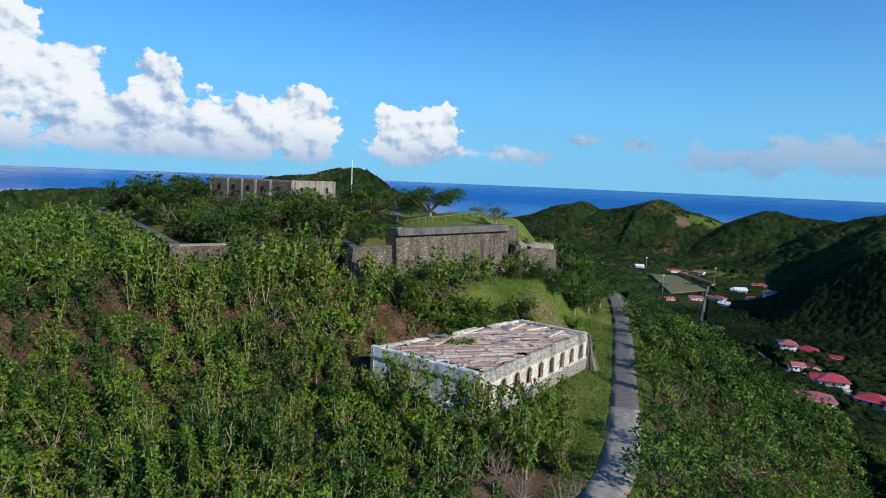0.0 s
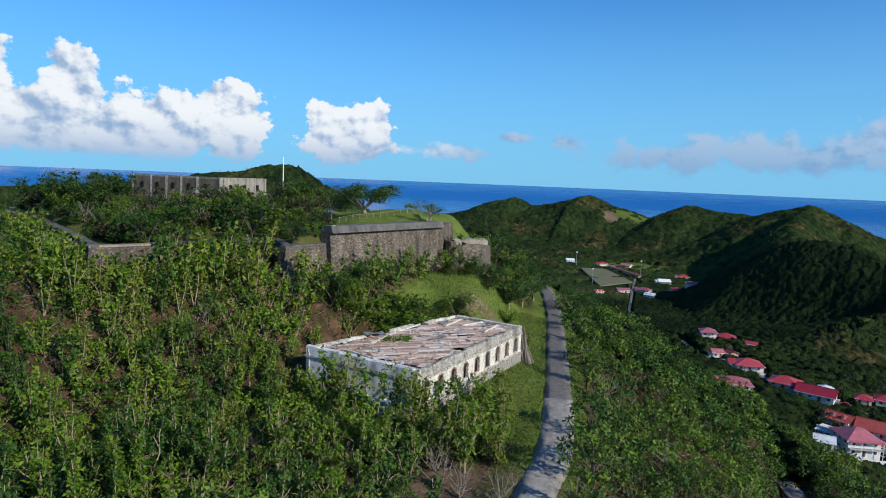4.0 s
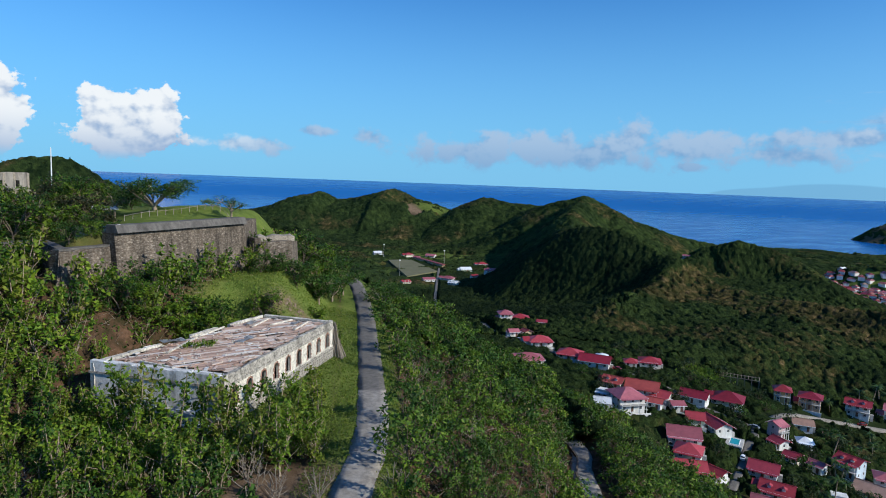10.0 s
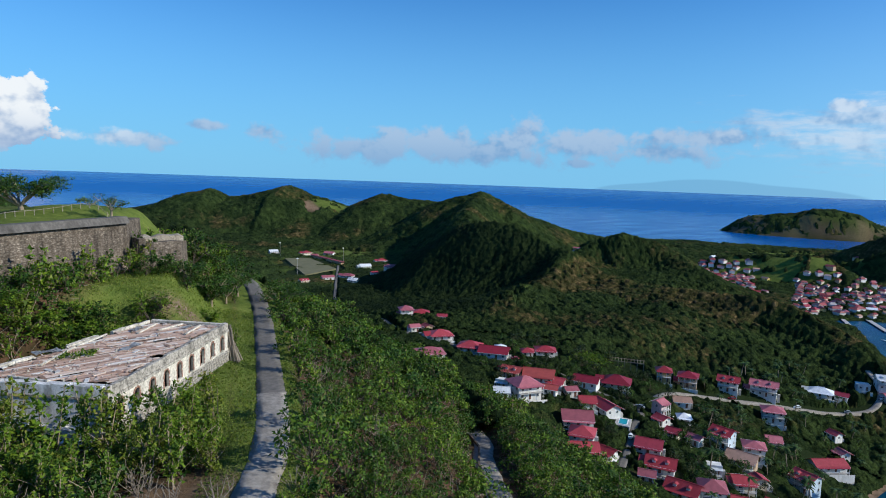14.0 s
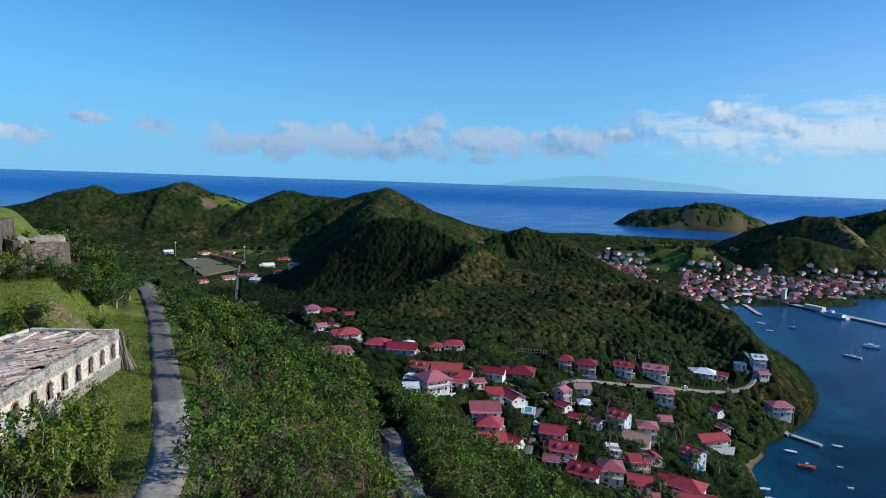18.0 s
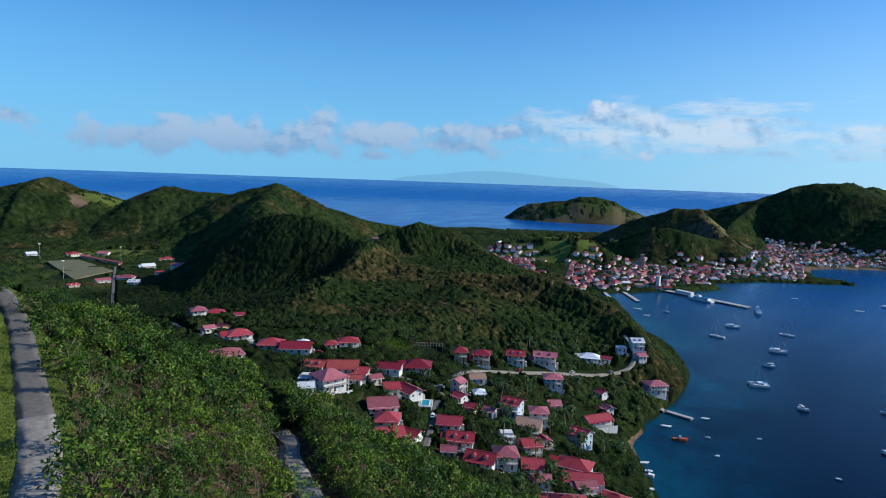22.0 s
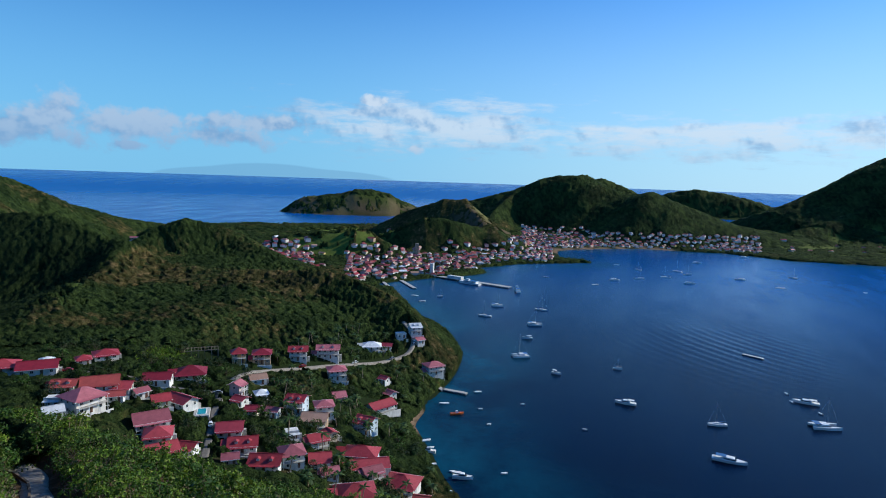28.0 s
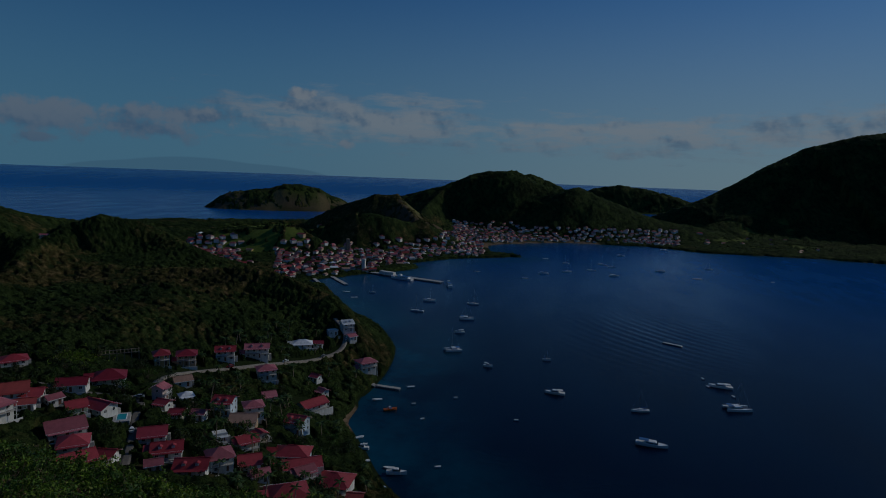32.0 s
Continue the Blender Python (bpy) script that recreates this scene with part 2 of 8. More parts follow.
# the high mountain
spine(270, 1.5, 5, (97.79, -3.45, 1850), (99.36, -1.81, 1880), (101.73, -0.68, 1920), (103.59, 0.52, 1960), (105.36, 1.75, 2000), (106.73, 2.54, 2040), (107.99, 3.3, 2080), (111.5, 4.3, 2100), (118, 4.8, 2150), (126, 4.4, 2200))
spine(120, 1.4, 0, (102.33, -3.1, 1700), (104.22, -2.34, 1760), (106.36, -1.25, 1830), (108.32, -0.17, 1900))
# wooded land behind the fort
spine(110, 1.7, 4, (-41.95, -2.66, 800), (-35.6, -2.26, 850), (-30.08, -1.85, 850), (-26.03, -1.67, 900), (-19.4, -1.2, 930), (-15.63, -0.41, 930), (-12.46, -0.08, 920), (-9.73, 0.6, 910), (-8.22, 0.76, 900), (-7.19, 0.45, 890), (-5.1, -0.84, 880), (-3.52, -1.91, 860))


def crest(px, py, line):
    """Distance to the nearest place on a crest, and the crest's height there."""
    best, z = np.full(px.shape, 1e9), np.zeros(px.shape)
    for (ax, ay, az), (bx, by, bz) in zip(line, line[1:]):
        dx, dy = bx - ax, by - ay
        k = np.clip(((px - ax) * dx + (py - ay) * dy) / (dx * dx + dy * dy), 0, 1)
        d = np.hypot(px - ax - k * dx, py - ay - k * dy)
        near = d < best
        best, z = np.where(near, d, best), np.where(near, az + (bz - az) * k, z)
    return best, z


def ridge(px, py):
    lat = 0.966 * px - 0.258 * py - 1.0
    z = np.interp(lat, [-400, -60, 0, 40, 62, 80, 100, 130, 150, 172, 190, 300], [101.5, 101.5, 101.5, 85.5, 75.5, 62, 50, 34, 20, 5, -9, -30])
    z = z - np.maximum(0, py - 150) * 0.30 * step(lat, -30, 30)
    up = step(-lat, 4.5, 14) * step(py - 0.45 * px, 76, 110)
    z = z + (10.5 + 2.4 * step(-px, 4, 16)) * up
    far = np.maximum(0, np.hypot(px + 35, py - 130) - 110) * step(py, 60, 160)
    z = z - far * 0.30
    z = z - np.maximum(0, -px - 90) * 0.12 - np.maximum(0, -py) * 0.4
    return z + 0.5 * lumps(px, py, 14, 2.0) * step(np.abs(lat + 2), 5, 16)


PAD = [(3.5, 66.0), (-11.5, 78.5), (-6.0, 90.0), (9, 106), (22.5, 97), (26.5, 88)]


def height(px, py):
    px, py = np.asarray(px, float), np.asarray(py, float)
    bay = -inside_distance(px, py, BAY)
    out = inside_distance(px, py, ISLAND)
    village = np.interp(bay, [-60, 0, 20, 65, 137, 200, 250, 320, 400, 1200], [-9, 0.4, 8, 25, 43, 47, 44, 26, 13, 10])
    town = np.interp(bay, [-60, 0, 30, 200, 600], [-9, 0.6, 3, 9, 14])
    k = step(px, 560, 690)
    base = np.minimum(village * (1 - k) + town * k, np.interp(out, [-200, 0, 60, 400], [-12, 0, 8, 60]))
    lip = np.minimum(step(bay, -15, 45), step(out, -30, 60))
    rough = lumps(px, py, 66, 1.0) * 6.5 + lumps(px, py, 27, 5.0) * 2.6
    total = np.exp(base / 5.0)
    gully = np.abs(lumps(px, py, 88, 11.0)) * 13 + np.abs(lumps(px, py, 36, 7.0)) * 5
    for line, wide, power in SPINES:
        far = 4.2 * wide
        at = (px > line[:, 0].min() - far) & (px < line[:, 0].max() + far) & (py > line[:, 1].min() - far) & (py < line[:, 1].max() + far)
        d, hz = crest(px[at], py[at], line)
        q = d / wide
        total[at] = total[at] + np.exp(((hz + 40 + (rough[at] - gully[at]) * np.clip(q - 0.1, 0, 1)) * np.exp(-0.75 * q ** power) - 40) / 5.0)
    z = 5.0 * np.log(total)
    z = z + lumps(px, py, 21, 6.0) * 1.6 * (np.hypot(px, py) > 330)
    z = np.where(np.hypot(px, py) < 1500, z * lip + np.minimum(base, z) * (1 - lip), z)
    near = np.hypot(px, py) < 700
    rz = ridge(px, py)
    z = np.where(near, 6.0 * np.log(np.exp(np.clip(z, -50, 300) / 6.0) + np.exp(np.clip(rz, -50, 300) / 6.0)), z)
    pad = inside_distance(px, py, PAD)
    z = z + (102.0 - z) * step(pad, -5, 1) * (np.hypot(px, py) < 200)
    keep = inside_distance(px, py, FORT)
    floor = 117.6 + 2.6 * step(px - 0.2 * py, -42, -30) + 4.0 * step(np.hypot(px + 42, py - 165), 60, 15)
    wide = 2.2 + 8 * step(py, 127, 142) * step(px, -12, 4)
    z = z + (np.maximum(floor, z) - z) * step(keep, 0.2, wide)
    # hump of grass behind the high wall
    z = z + 2.2 * np.exp(-(((px - 8) / 10) ** 2 + ((py - 141) / 7) ** 2))
    return z


def bent(r):
    """The sea's sheet lifts far out, where it stands for the water as far as the horizon."""
    far = 3300 + (22000 - 3300) * np.clip((r - 3300) / 1520, 0, 1) ** 2.2
    return np.where(r > 3300, 130 - 130 * r / far, 0.0)

# ---- materials ----
def material(name, color, rough=0.8, spec=0.3, metal=0.0):
    m = bpy.data.materials.new(name)
    m.use_nodes = True
    b = m.node_tree.nodes["Principled BSDF"]
    b.inputs["Base Color"].default_value = (*color, 1)
    b.inputs["Roughness"].default_value = rough
    b.inputs["Specular IOR Level"].default_value = spec
    b.inputs["Metallic"].default_value = metal
    return m


def add(m, kind, **inputs):
    n = m.node_tree.nodes.new(kind)
    for key, v in inputs.items():
        n.inputs[key].default_value = v
    return n


def link(m, a, b):
    m.node_tree.links.new(a, b)


def noise_of(m, scale, detail=4.0, rough=0.55, stretch=None, space="Object", seed=0.0):
    c = add(m, "ShaderNodeTexCoord")
    mp = add(m, "ShaderNodeMapping")
    mp.inputs["Scale"].default_value = stretch or (1, 1, 1)
    mp.inputs["Location"].default_value = (seed, seed * 0.7, seed * 1.3)
    link(m, c.outputs[space], mp.inputs["Vector"])
    n = add(m, "ShaderNodeTexNoise", Scale=scale, Detail=detail, Roughness=rough)
    link(m, mp.outputs[0], n.inputs["Vector"])
    return n.outputs[0]


def ramp(m, fac, stops):
    n = add(m, "ShaderNodeValToRGB")
    e = n.color_ramp.elements
    while len(e) < len(stops):
        e.new(0.5)
    for el, (p, c) in zip(e, stops):
        el.position, el.color = p, (*c, 1)
    link(m, fac, n.inputs[0])
    return n.outputs[0]


def blend(m, fac, a, b, mode="MIX"):
    n = add(m, "ShaderNodeMix")
    n.data_type, n.blend_type = "RGBA", mode
    for v, sock in ((fac, 0), (a, 6), (b, 7)):
        if isinstance(v, (int, float)):
            n.inputs[sock].default_value = v
        elif isinstance(v, tuple):
            n.inputs[sock].default_value = (*v, 1)
        else:
            link(m, v, n.inputs[sock])
    return n.outputs[2]


def paint(m, col):
    link(m, col, m.node_tree.nodes["Principled BSDF"].inputs["Base Color"])


def relief(m, height_socket, strength=0.4, distance=0.05):
    n = add(m, "ShaderNodeBump", Strength=strength, Distance=distance)
    link(m, height_socket, n.inputs["Height"])
    link(m, n.outputs[0], m.node_tree.nodes["Principled BSDF"].inputs["Normal"])


def attribute(m, name):
    n = add(m, "ShaderNodeAttribute")
    n.attribute_name = name
    return n


def random_of(m, island=False):
    if island:
        return add(m, "ShaderNodeNewGeometry").outputs["Random Per Island"]
    return add(m, "ShaderNodeObjectInfo").outputs["Random"]


def leafy(name, dark, mid, light, island=True, dry=(0.16, 0.12, 0.06), dryness=0.06, through=0.25, sweep=0.55):
    """Foliage: each leaf or clump a little different, some light passing through."""
    m = material(name, mid, 0.62, 0.25)
    r = random_of(m, True) if island else random_of(m)
    c = ramp(m, r, [(0.0, dark), (0.45, mid), (0.94 - dryness, light), (1.0, dry)])
    big = noise_of(m, 0.06 if sweep < 0.6 else 0.022, 5.0)
    c = blend(m, sweep, c, ramp(m, big, [(0.32, (0.40, 0.46, 0.40)), (0.68, (1.45, 1.36, 1.1))]), "MULTIPLY")
    paint(m, c)
    b = m.node_tree.nodes["Principled BSDF"]
    t = add(m, "ShaderNodeBsdfTranslucent")
    link(m, c, t.inputs[0])
    mx = add(m, "ShaderNodeMixShader")
    mx.inputs[0].default_value = through
    link(m, b.outputs[0], mx.inputs[1])
    link(m, t.outputs[0], mx.inputs[2])
    link(m, mx.outputs[0], m.node_tree.nodes["Material Output"].inputs[0])
    return m


def plain_masonry(name, a, b, stain=(0.05, 0.05, 0.045), scale=1.3, rough=0.9, stains=0.5, streak=(1, 1, 0.25), spots=0.0):
    m = material(name, a, rough, 0.2)
    base = ramp(m, noise_of(m, scale, 8.0, 0.65), [(0.3, a), (0.7, b)])
    dirt = ramp(m, noise_of(m, 0.5, 6.0, 0.7, streak, seed=4.0), [(0.45, (0, 0, 0)), (0.72, (1, 1, 1))])
    sep_ = add(m, "ShaderNodeMath")
    sep_.operation = "MULTIPLY"
    link(m, dirt, sep_.inputs[0])
    sep_.inputs[1].default_value = stains
    paint(m, blend(m, sep_.outputs[0], base, stain))
    if spots:
        col_ = blend(m, spots, blend(m, sep_.outputs[0], base, stain), ramp(m, noise_of(m, 3.2, 8.0, 0.75, seed=7.0), [(0.40, (0.28, 0.27, 0.26)), (0.53, (1.05, 1.05, 1.05))]), "MULTIPLY")
        paint(m, col_)
    relief(m, noise_of(m, scale * 9, 6.0, 0.7), 0.5, 0.04)
    return m


M_LEAF = leafy("leaf_bright", (0.042, 0.094, 0.007), (0.100, 0.182, 0.011), (0.200, 0.285, 0.022), dryness=0.06)
M_LEAF_DARK = leafy("leaf_dark", (0.018, 0.052, 0.007), (0.037, 0.096, 0.010), (0.088, 0.158, 0.018), dryness=0.03)
M_CANOPY = leafy("canopy", (0.009, 0.025, 0.006), (0.019, 0.043, 0.009), (0.037, 0.066, 0.013), dry=(0.08, 0.068, 0.03), through=0.1, sweep=0.85)
M_CANOPY_DRY = leafy("canopy_dry", (0.020, 0.030, 0.009), (0.036, 0.044, 0.013), (0.062, 0.060, 0.021), dryness=0.2, through=0.1, sweep=0.85)
M_WOODS_DARK = leafy("dense_shaded_wood", (0.007, 0.019, 0.005), (0.013, 0.031, 0.007), (0.025, 0.046, 0.010), dryness=0.0, dry=(0.04, 0.05, 0.02), through=0.08)
M_LEAF_YELLOW = leafy("leaf_yellow_green", (0.070, 0.115, 0.010), (0.135, 0.190, 0.014), (0.235, 0.27, 0.034), dryness=0.10)
M_LEAF_MID = leafy("leaf_mid", (0.030, 0.074, 0.009), (0.078, 0.154, 0.012), (0.165, 0.248, 0.024), dryness=0.03)
M_PALM = leafy("palm_leaf", (0.02, 0.05, 0.012), (0.04, 0.085, 0.02), (0.08, 0.13, 0.03))
M_GRASS = leafy("grass_blade", (0.095, 0.155, 0.018), (0.145, 0.205, 0.028), (0.21, 0.255, 0.045), dry=(0.26, 0.26, 0.11), dryness=0.06, through=0.4)
M_BARK = plain_masonry("bark", (0.22, 0.165, 0.115), (0.42, 0.335, 0.24), (0.06, 0.05, 0.04), 6.0)
M_BARK_DARK = plain_masonry("dark_bark", (0.07, 0.055, 0.04), (0.16, 0.125, 0.09), (0.03, 0.025, 0.02), 6.0)
M_DEADWOOD = plain_masonry("dead_wood", (0.19, 0.155, 0.12), (0.32, 0.27, 0.215), (0.12, 0.10, 0.08), 5.0)

# the ground: litter under trees, grass where it is open, bare earth, sand by the water
M_GROUND = material("soil_and_grass", (0.1, 0.08, 0.05), 0.95, 0.04)
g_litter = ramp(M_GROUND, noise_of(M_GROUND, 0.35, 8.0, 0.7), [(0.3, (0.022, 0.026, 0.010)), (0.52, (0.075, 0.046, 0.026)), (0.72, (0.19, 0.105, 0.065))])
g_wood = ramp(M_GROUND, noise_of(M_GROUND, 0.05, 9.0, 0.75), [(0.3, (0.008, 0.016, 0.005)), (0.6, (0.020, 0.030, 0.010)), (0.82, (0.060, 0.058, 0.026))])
g_grass = ramp(M_GROUND, noise_of(M_GROUND, 0.9, 8.0, 0.7), [(0.25, (0.095, 0.135, 0.024)), (0.55, (0.150, 0.19, 0.042)), (0.8, (0.24, 0.24, 0.078))])
g_grass = blend(M_GROUND, 0.9, g_grass, ramp(M_GROUND, noise_of(M_GROUND, 0.16, 6.0, 0.7, seed=3.0), [(0.32, (0.48, 0.58, 0.50)), (0.62, (1.08, 1.05, 1.0))]), "MULTIPLY")
g_bare = ramp(M_GROUND, noise_of(M_GROUND, 0.3, 8.0, 0.7), [(0.3, (0.12, 0.075, 0.045)), (0.7, (0.27, 0.19, 0.125))])
g_attr = attribute(M_GROUND, "cover")
g_sep = add(M_GROUND, "ShaderNodeSeparateColor")
link(M_GROUND, g_attr.outputs["Color"], g_sep.inputs[0])
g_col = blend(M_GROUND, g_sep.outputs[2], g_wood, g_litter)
g_col = blend(M_GROUND, g_sep.outputs[0], g_col, g_grass)
g_col = blend(M_GROUND, g_sep.outputs[1], g_col, g_bare)
paint(M_GROUND, g_col)
relief(M_GROUND, noise_of(M_GROUND, 1.2, 9.0, 0.75), 0.8, 0.35)

# sea: deep blue, green over the shallows, wind ripples and slicks
M_WATER = material("sea_water", (0.004, 0.03, 0.10), 0.22, 0.14)
M_WATER.node_tree.nodes["Principled BSDF"].inputs["IOR"].default_value = 1.33
w_at = attribute(M_WATER, "shoal").outputs["Fac"]
w_patch = noise_of(M_WATER, 0.02, 5.0, 0.6)
w_mix = add(M_WATER, "ShaderNodeMath")
w_mix.operation = "MULTIPLY"
link(M_WATER, w_at, w_mix.inputs[0])
link(M_WATER, ramp(M_WATER, w_patch, [(0.38, (0.15, 0.15, 0.15)), (0.62, (1, 1, 1))]), w_mix.inputs[1])
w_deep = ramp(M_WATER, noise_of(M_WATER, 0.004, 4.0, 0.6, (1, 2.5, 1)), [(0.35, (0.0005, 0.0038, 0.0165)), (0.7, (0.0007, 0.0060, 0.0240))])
# brighter blue mixed in: open sea, and sky reflection painted on the bay
w_deep = blend(M_WATER, attribute(M_WATER, "open_sea_sheen").outputs["Fac"], w_deep, (0.002, 0.086, 0.315))
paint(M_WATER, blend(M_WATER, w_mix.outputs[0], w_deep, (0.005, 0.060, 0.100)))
w_wave = noise_of(M_WATER, 0.25, 6.0, 0.65, (1.0, 1.0, 1.0))
# a boat's wake spreading in long arcs
w_geo = add(M_WATER, "ShaderNodeTexCoord").outputs["Object"]
w_map = add(M_WATER, "ShaderNodeMapping")
w_map.inputs["Location"].default_value = (-760, 330, 0)
link(M_WATER, w_geo, w_map.inputs["Vector"])
w_ring = add(M_WATER, "ShaderNodeTexWave", Scale=0.028, Distortion=2.0)
w_ring.wave_type, w_ring.rings_direction = "RINGS", "Z"
w_ring.inputs["Detail Scale"].default_value = 0.02
link(M_WATER, w_map.outputs[0], w_ring.inputs["Vector"])
w_spot = add(M_WATER, "ShaderNodeMapping")
w_spot.inputs["Location"].default_value = (-3.4, 0.45, 0)
w_spot.inputs["Scale"].default_value = (1 / 160, 1 / 150, 0)
link(M_WATER, w_geo, w_spot.inputs["Vector"])
w_blob = add(M_WATER, "ShaderNodeTexGradient")
w_blob.gradient_type = "QUADRATIC_SPHERE"
link(M_WATER, w_spot.outputs[0], w_blob.inputs["Vector"])
w_arc = add(M_WATER, "ShaderNodeMath")
w_arc.operation = "MULTIPLY"
link(M_WATER, w_ring.outputs["Fac"], w_arc.inputs[0])
link(M_WATER, w_blob.outputs["Fac"], w_arc.inputs[1])
w_sum = add(M_WATER, "ShaderNodeMath")
w_sum.operation = "MULTIPLY_ADD"
link(M_WATER, w_arc.outputs[0], w_sum.inputs[0])
w_sum.inputs[1].default_value = 1.6
link(M_WATER, w_wave, w_sum.inputs[2])
w_wave = w_sum.outputs[0]
relief(M_WATER, w_wave, 0.22, 0.8)
w_calm = add(M_WATER, "ShaderNodeMapRange")
link(M_WATER, attribute(M_WATER, "open_sea_sheen").outputs["Fac"], w_calm.inputs[0])
w_calm.inputs[3].default_value, w_calm.inputs[4].default_value = 0.22, 0.04
link(M_WATER, w_calm.outputs[0], M_WATER.node_tree.nodes["Bump"].inputs["Strength"])
link(M_WATER, ramp(M_WATER, noise_of(M_WATER, 0.006, 3.0, 0.6, (1, 3.0, 1), seed=8.0), [(0.35, (0.20,) * 3), (0.65, (0.27,) * 3)]),
     M_WATER.node_tree.nodes["Principled BSDF"].inputs["Roughness"])

M_ASPHALT = plain_masonry("worn_asphalt", (0.20, 0.176, 0.148), (0.41, 0.37, 0.315), (0.12, 0.105, 0.09), 1.4, 0.88, 0.85, (1, 0.4, 1))
M_ASPHALT_DARK = plain_masonry("dark_asphalt", (0.115, 0.104, 0.090), (0.205, 0.185, 0.160), (0.075, 0.068, 0.06), 1.6, 0.85)
M_STONE = plain_masonry("fort_stone", (0.085, 0.066, 0.048), (0.21, 0.165, 0.12), (0.035, 0.03, 0.026), 1.1, 0.92, 0.7, (1, 1, 0.12))
M_STONE_PALE = plain_masonry("pale_stone", (0.26, 0.22, 0.17), (0.44, 0.38, 0.30), (0.10, 0.085, 0.07), 0.9, 0.9, 0.6, spots=0.6)
M_LIME = plain_masonry("lime_render", (0.54, 0.49, 0.40), (0.80, 0.74, 0.64), (0.12, 0.11, 0.09), 1.3, 0.9, 1.0, spots=0.55)
M_RUBBLE = plain_masonry("rubble", (0.27, 0.245, 0.21), (0.58, 0.53, 0.45), (0.07, 0.065, 0.055), 2.2, 0.92, 0.9, spots=0.85)
M_WHITEWASH = plain_masonry("grey_render", (0.62, 0.61, 0.58), (0.82, 0.80, 0.77), (0.14, 0.14, 0.13), 0.8, 0.88, 0.9, spots=0.35)
M_BRICK = plain_masonry("brick_quoin", (0.24, 0.12, 0.085), (0.38, 0.23, 0.17), (0.12, 0.08, 0.06), 4.0)
M_COPE = plain_masonry("weathered_coping", (0.085, 0.078, 0.070), (0.175, 0.16, 0.142), (0.035, 0.032, 0.03), 1.5, 0.95, 0.7)
M_ROCK = plain_masonry("brown_rock", (0.17, 0.115, 0.075), (0.36, 0.27, 0.19), (0.08, 0.055, 0.04), 1.6, 0.95, 0.8, (1, 1, 0.5), spots=0.5)
# near-black that paints the shade inside openings; also the car tyres
M_DARK = material("shade_and_tyre_black", (0.018, 0.016, 0.014), 0.9, 0.1)
M_WOOD = plain_masonry("weathered_plank", (0.30, 0.225, 0.165), (0.50, 0.40, 0.31), (0.13, 0.10, 0.08), 2.2, 0.85, 0.6)
M_TIN = plain_masonry("rusty_tin", (0.34, 0.36, 0.38), (0.55, 0.57, 0.58), (0.20, 0.13, 0.09), 1.2, 0.5, 0.5)
M_BOAT = material("white_hull", (0.78, 0.78, 0.76), 0.35, 0.5)


# ---- building helpers ----
def mesh_of(name, verts, faces, mat=None, smooth=False):
    me = bpy.data.meshes.new(name)
    me.from_pydata([tuple(v) for v in verts], [], [tuple(f) for f in faces])
    if mat:
        for one in (mat if isinstance(mat, (list, tuple)) else (mat,)):
            me.materials.append(one)
    if smooth:
        me.polygons.foreach_set("use_smooth", [True] * len(me.polygons))
    me.update()
    return me


def big_mesh(name, verts, faces, mat, smooth=False):
    """A mesh from numpy arrays: verts (n, 3), faces (m, 3 or 4)."""
    me = bpy.data.meshes.new(name)
    n, m, k = len(verts), len(faces), faces.shape[1]
    me.vertices.add(n)
    me.vertices.foreach_set("co", np.ascontiguousarray(verts, np.float32).ravel())
    me.loops.add(m * k)
    me.loops.foreach_set("vertex_index", np.ascontiguousarray(faces, np.int32).ravel())
    me.polygons.add(m)
    me.polygons.foreach_set("loop_start", np.arange(0, m * k, k, dtype=np.int32))
    if smooth:
        me.polygons.foreach_set("use_smooth", np.ones(m, bool))
    me.materials.append(mat)
    me.update(calc_edges=True)
    return me


def part(name, bm, mat, parent=None, label="", bevel=0.0, smooth=False):
    """Link a bmesh as one mesh object under a thing or a part."""
    if bevel:
        bmesh.ops.bevel(bm, geom=bm.edges[:], offset=bevel, segments=1, affect="EDGES")
    me = bpy.data.meshes.new(name)
    bm.to_mesh(me)
    bm.free()
    if smooth:
        me.polygons.foreach_set("use_smooth", [True] * len(me.polygons))
    for one in (mat if isinstance(mat, (list, tuple)) else (mat,)):
        me.materials.append(one)
    ob = new(name, me)
    ob.parent = parent
    return tagged(ob, label)


def share(name, me, parent, m):
    ob = new(name, me)
    ob.parent = parent
    ob.matrix_basis = m
    return ob


def box(bm, x0, y0, z0, x1, y1, z1, m=None):
    r = bmesh.ops.create_cube(bm, size=1.0, matrix=Matrix.Translation(((x0 + x1) / 2, (y0 + y1) / 2, (z0 + z1) / 2)) @ Matrix.Diagonal((x1 - x0, y1 - y0, z1 - z0, 1)))
    if m is not None:
        bmesh.ops.transform(bm, matrix=m, verts=r["verts"])
    return r["verts"]


def boxed(*args):
    bm = bmesh.new()
    box(bm, *args)
    return bm


def tube(bm, a, b, ra, rb, sides=6):
    a, b = Vector(a), Vector(b)
    r = bmesh.ops.create_cone(bm, segments=sides, radius1=ra, radius2=rb, depth=(b - a).length, cap_ends=True)
    bmesh.ops.transform(bm, matrix=Matrix.Translation((a + b) / 2) @ (b - a).to_track_quat("Z", "Y").to_matrix().to_4x4(), verts=r["verts"])
    return r["verts"]


def empty(name, m=None):
    ob = new(name)
    if m is not None:
        ob.matrix_basis = m
    return ob


def ground_z(x, y):
    return float(height(np.array([x]), np.array([y]))[0])

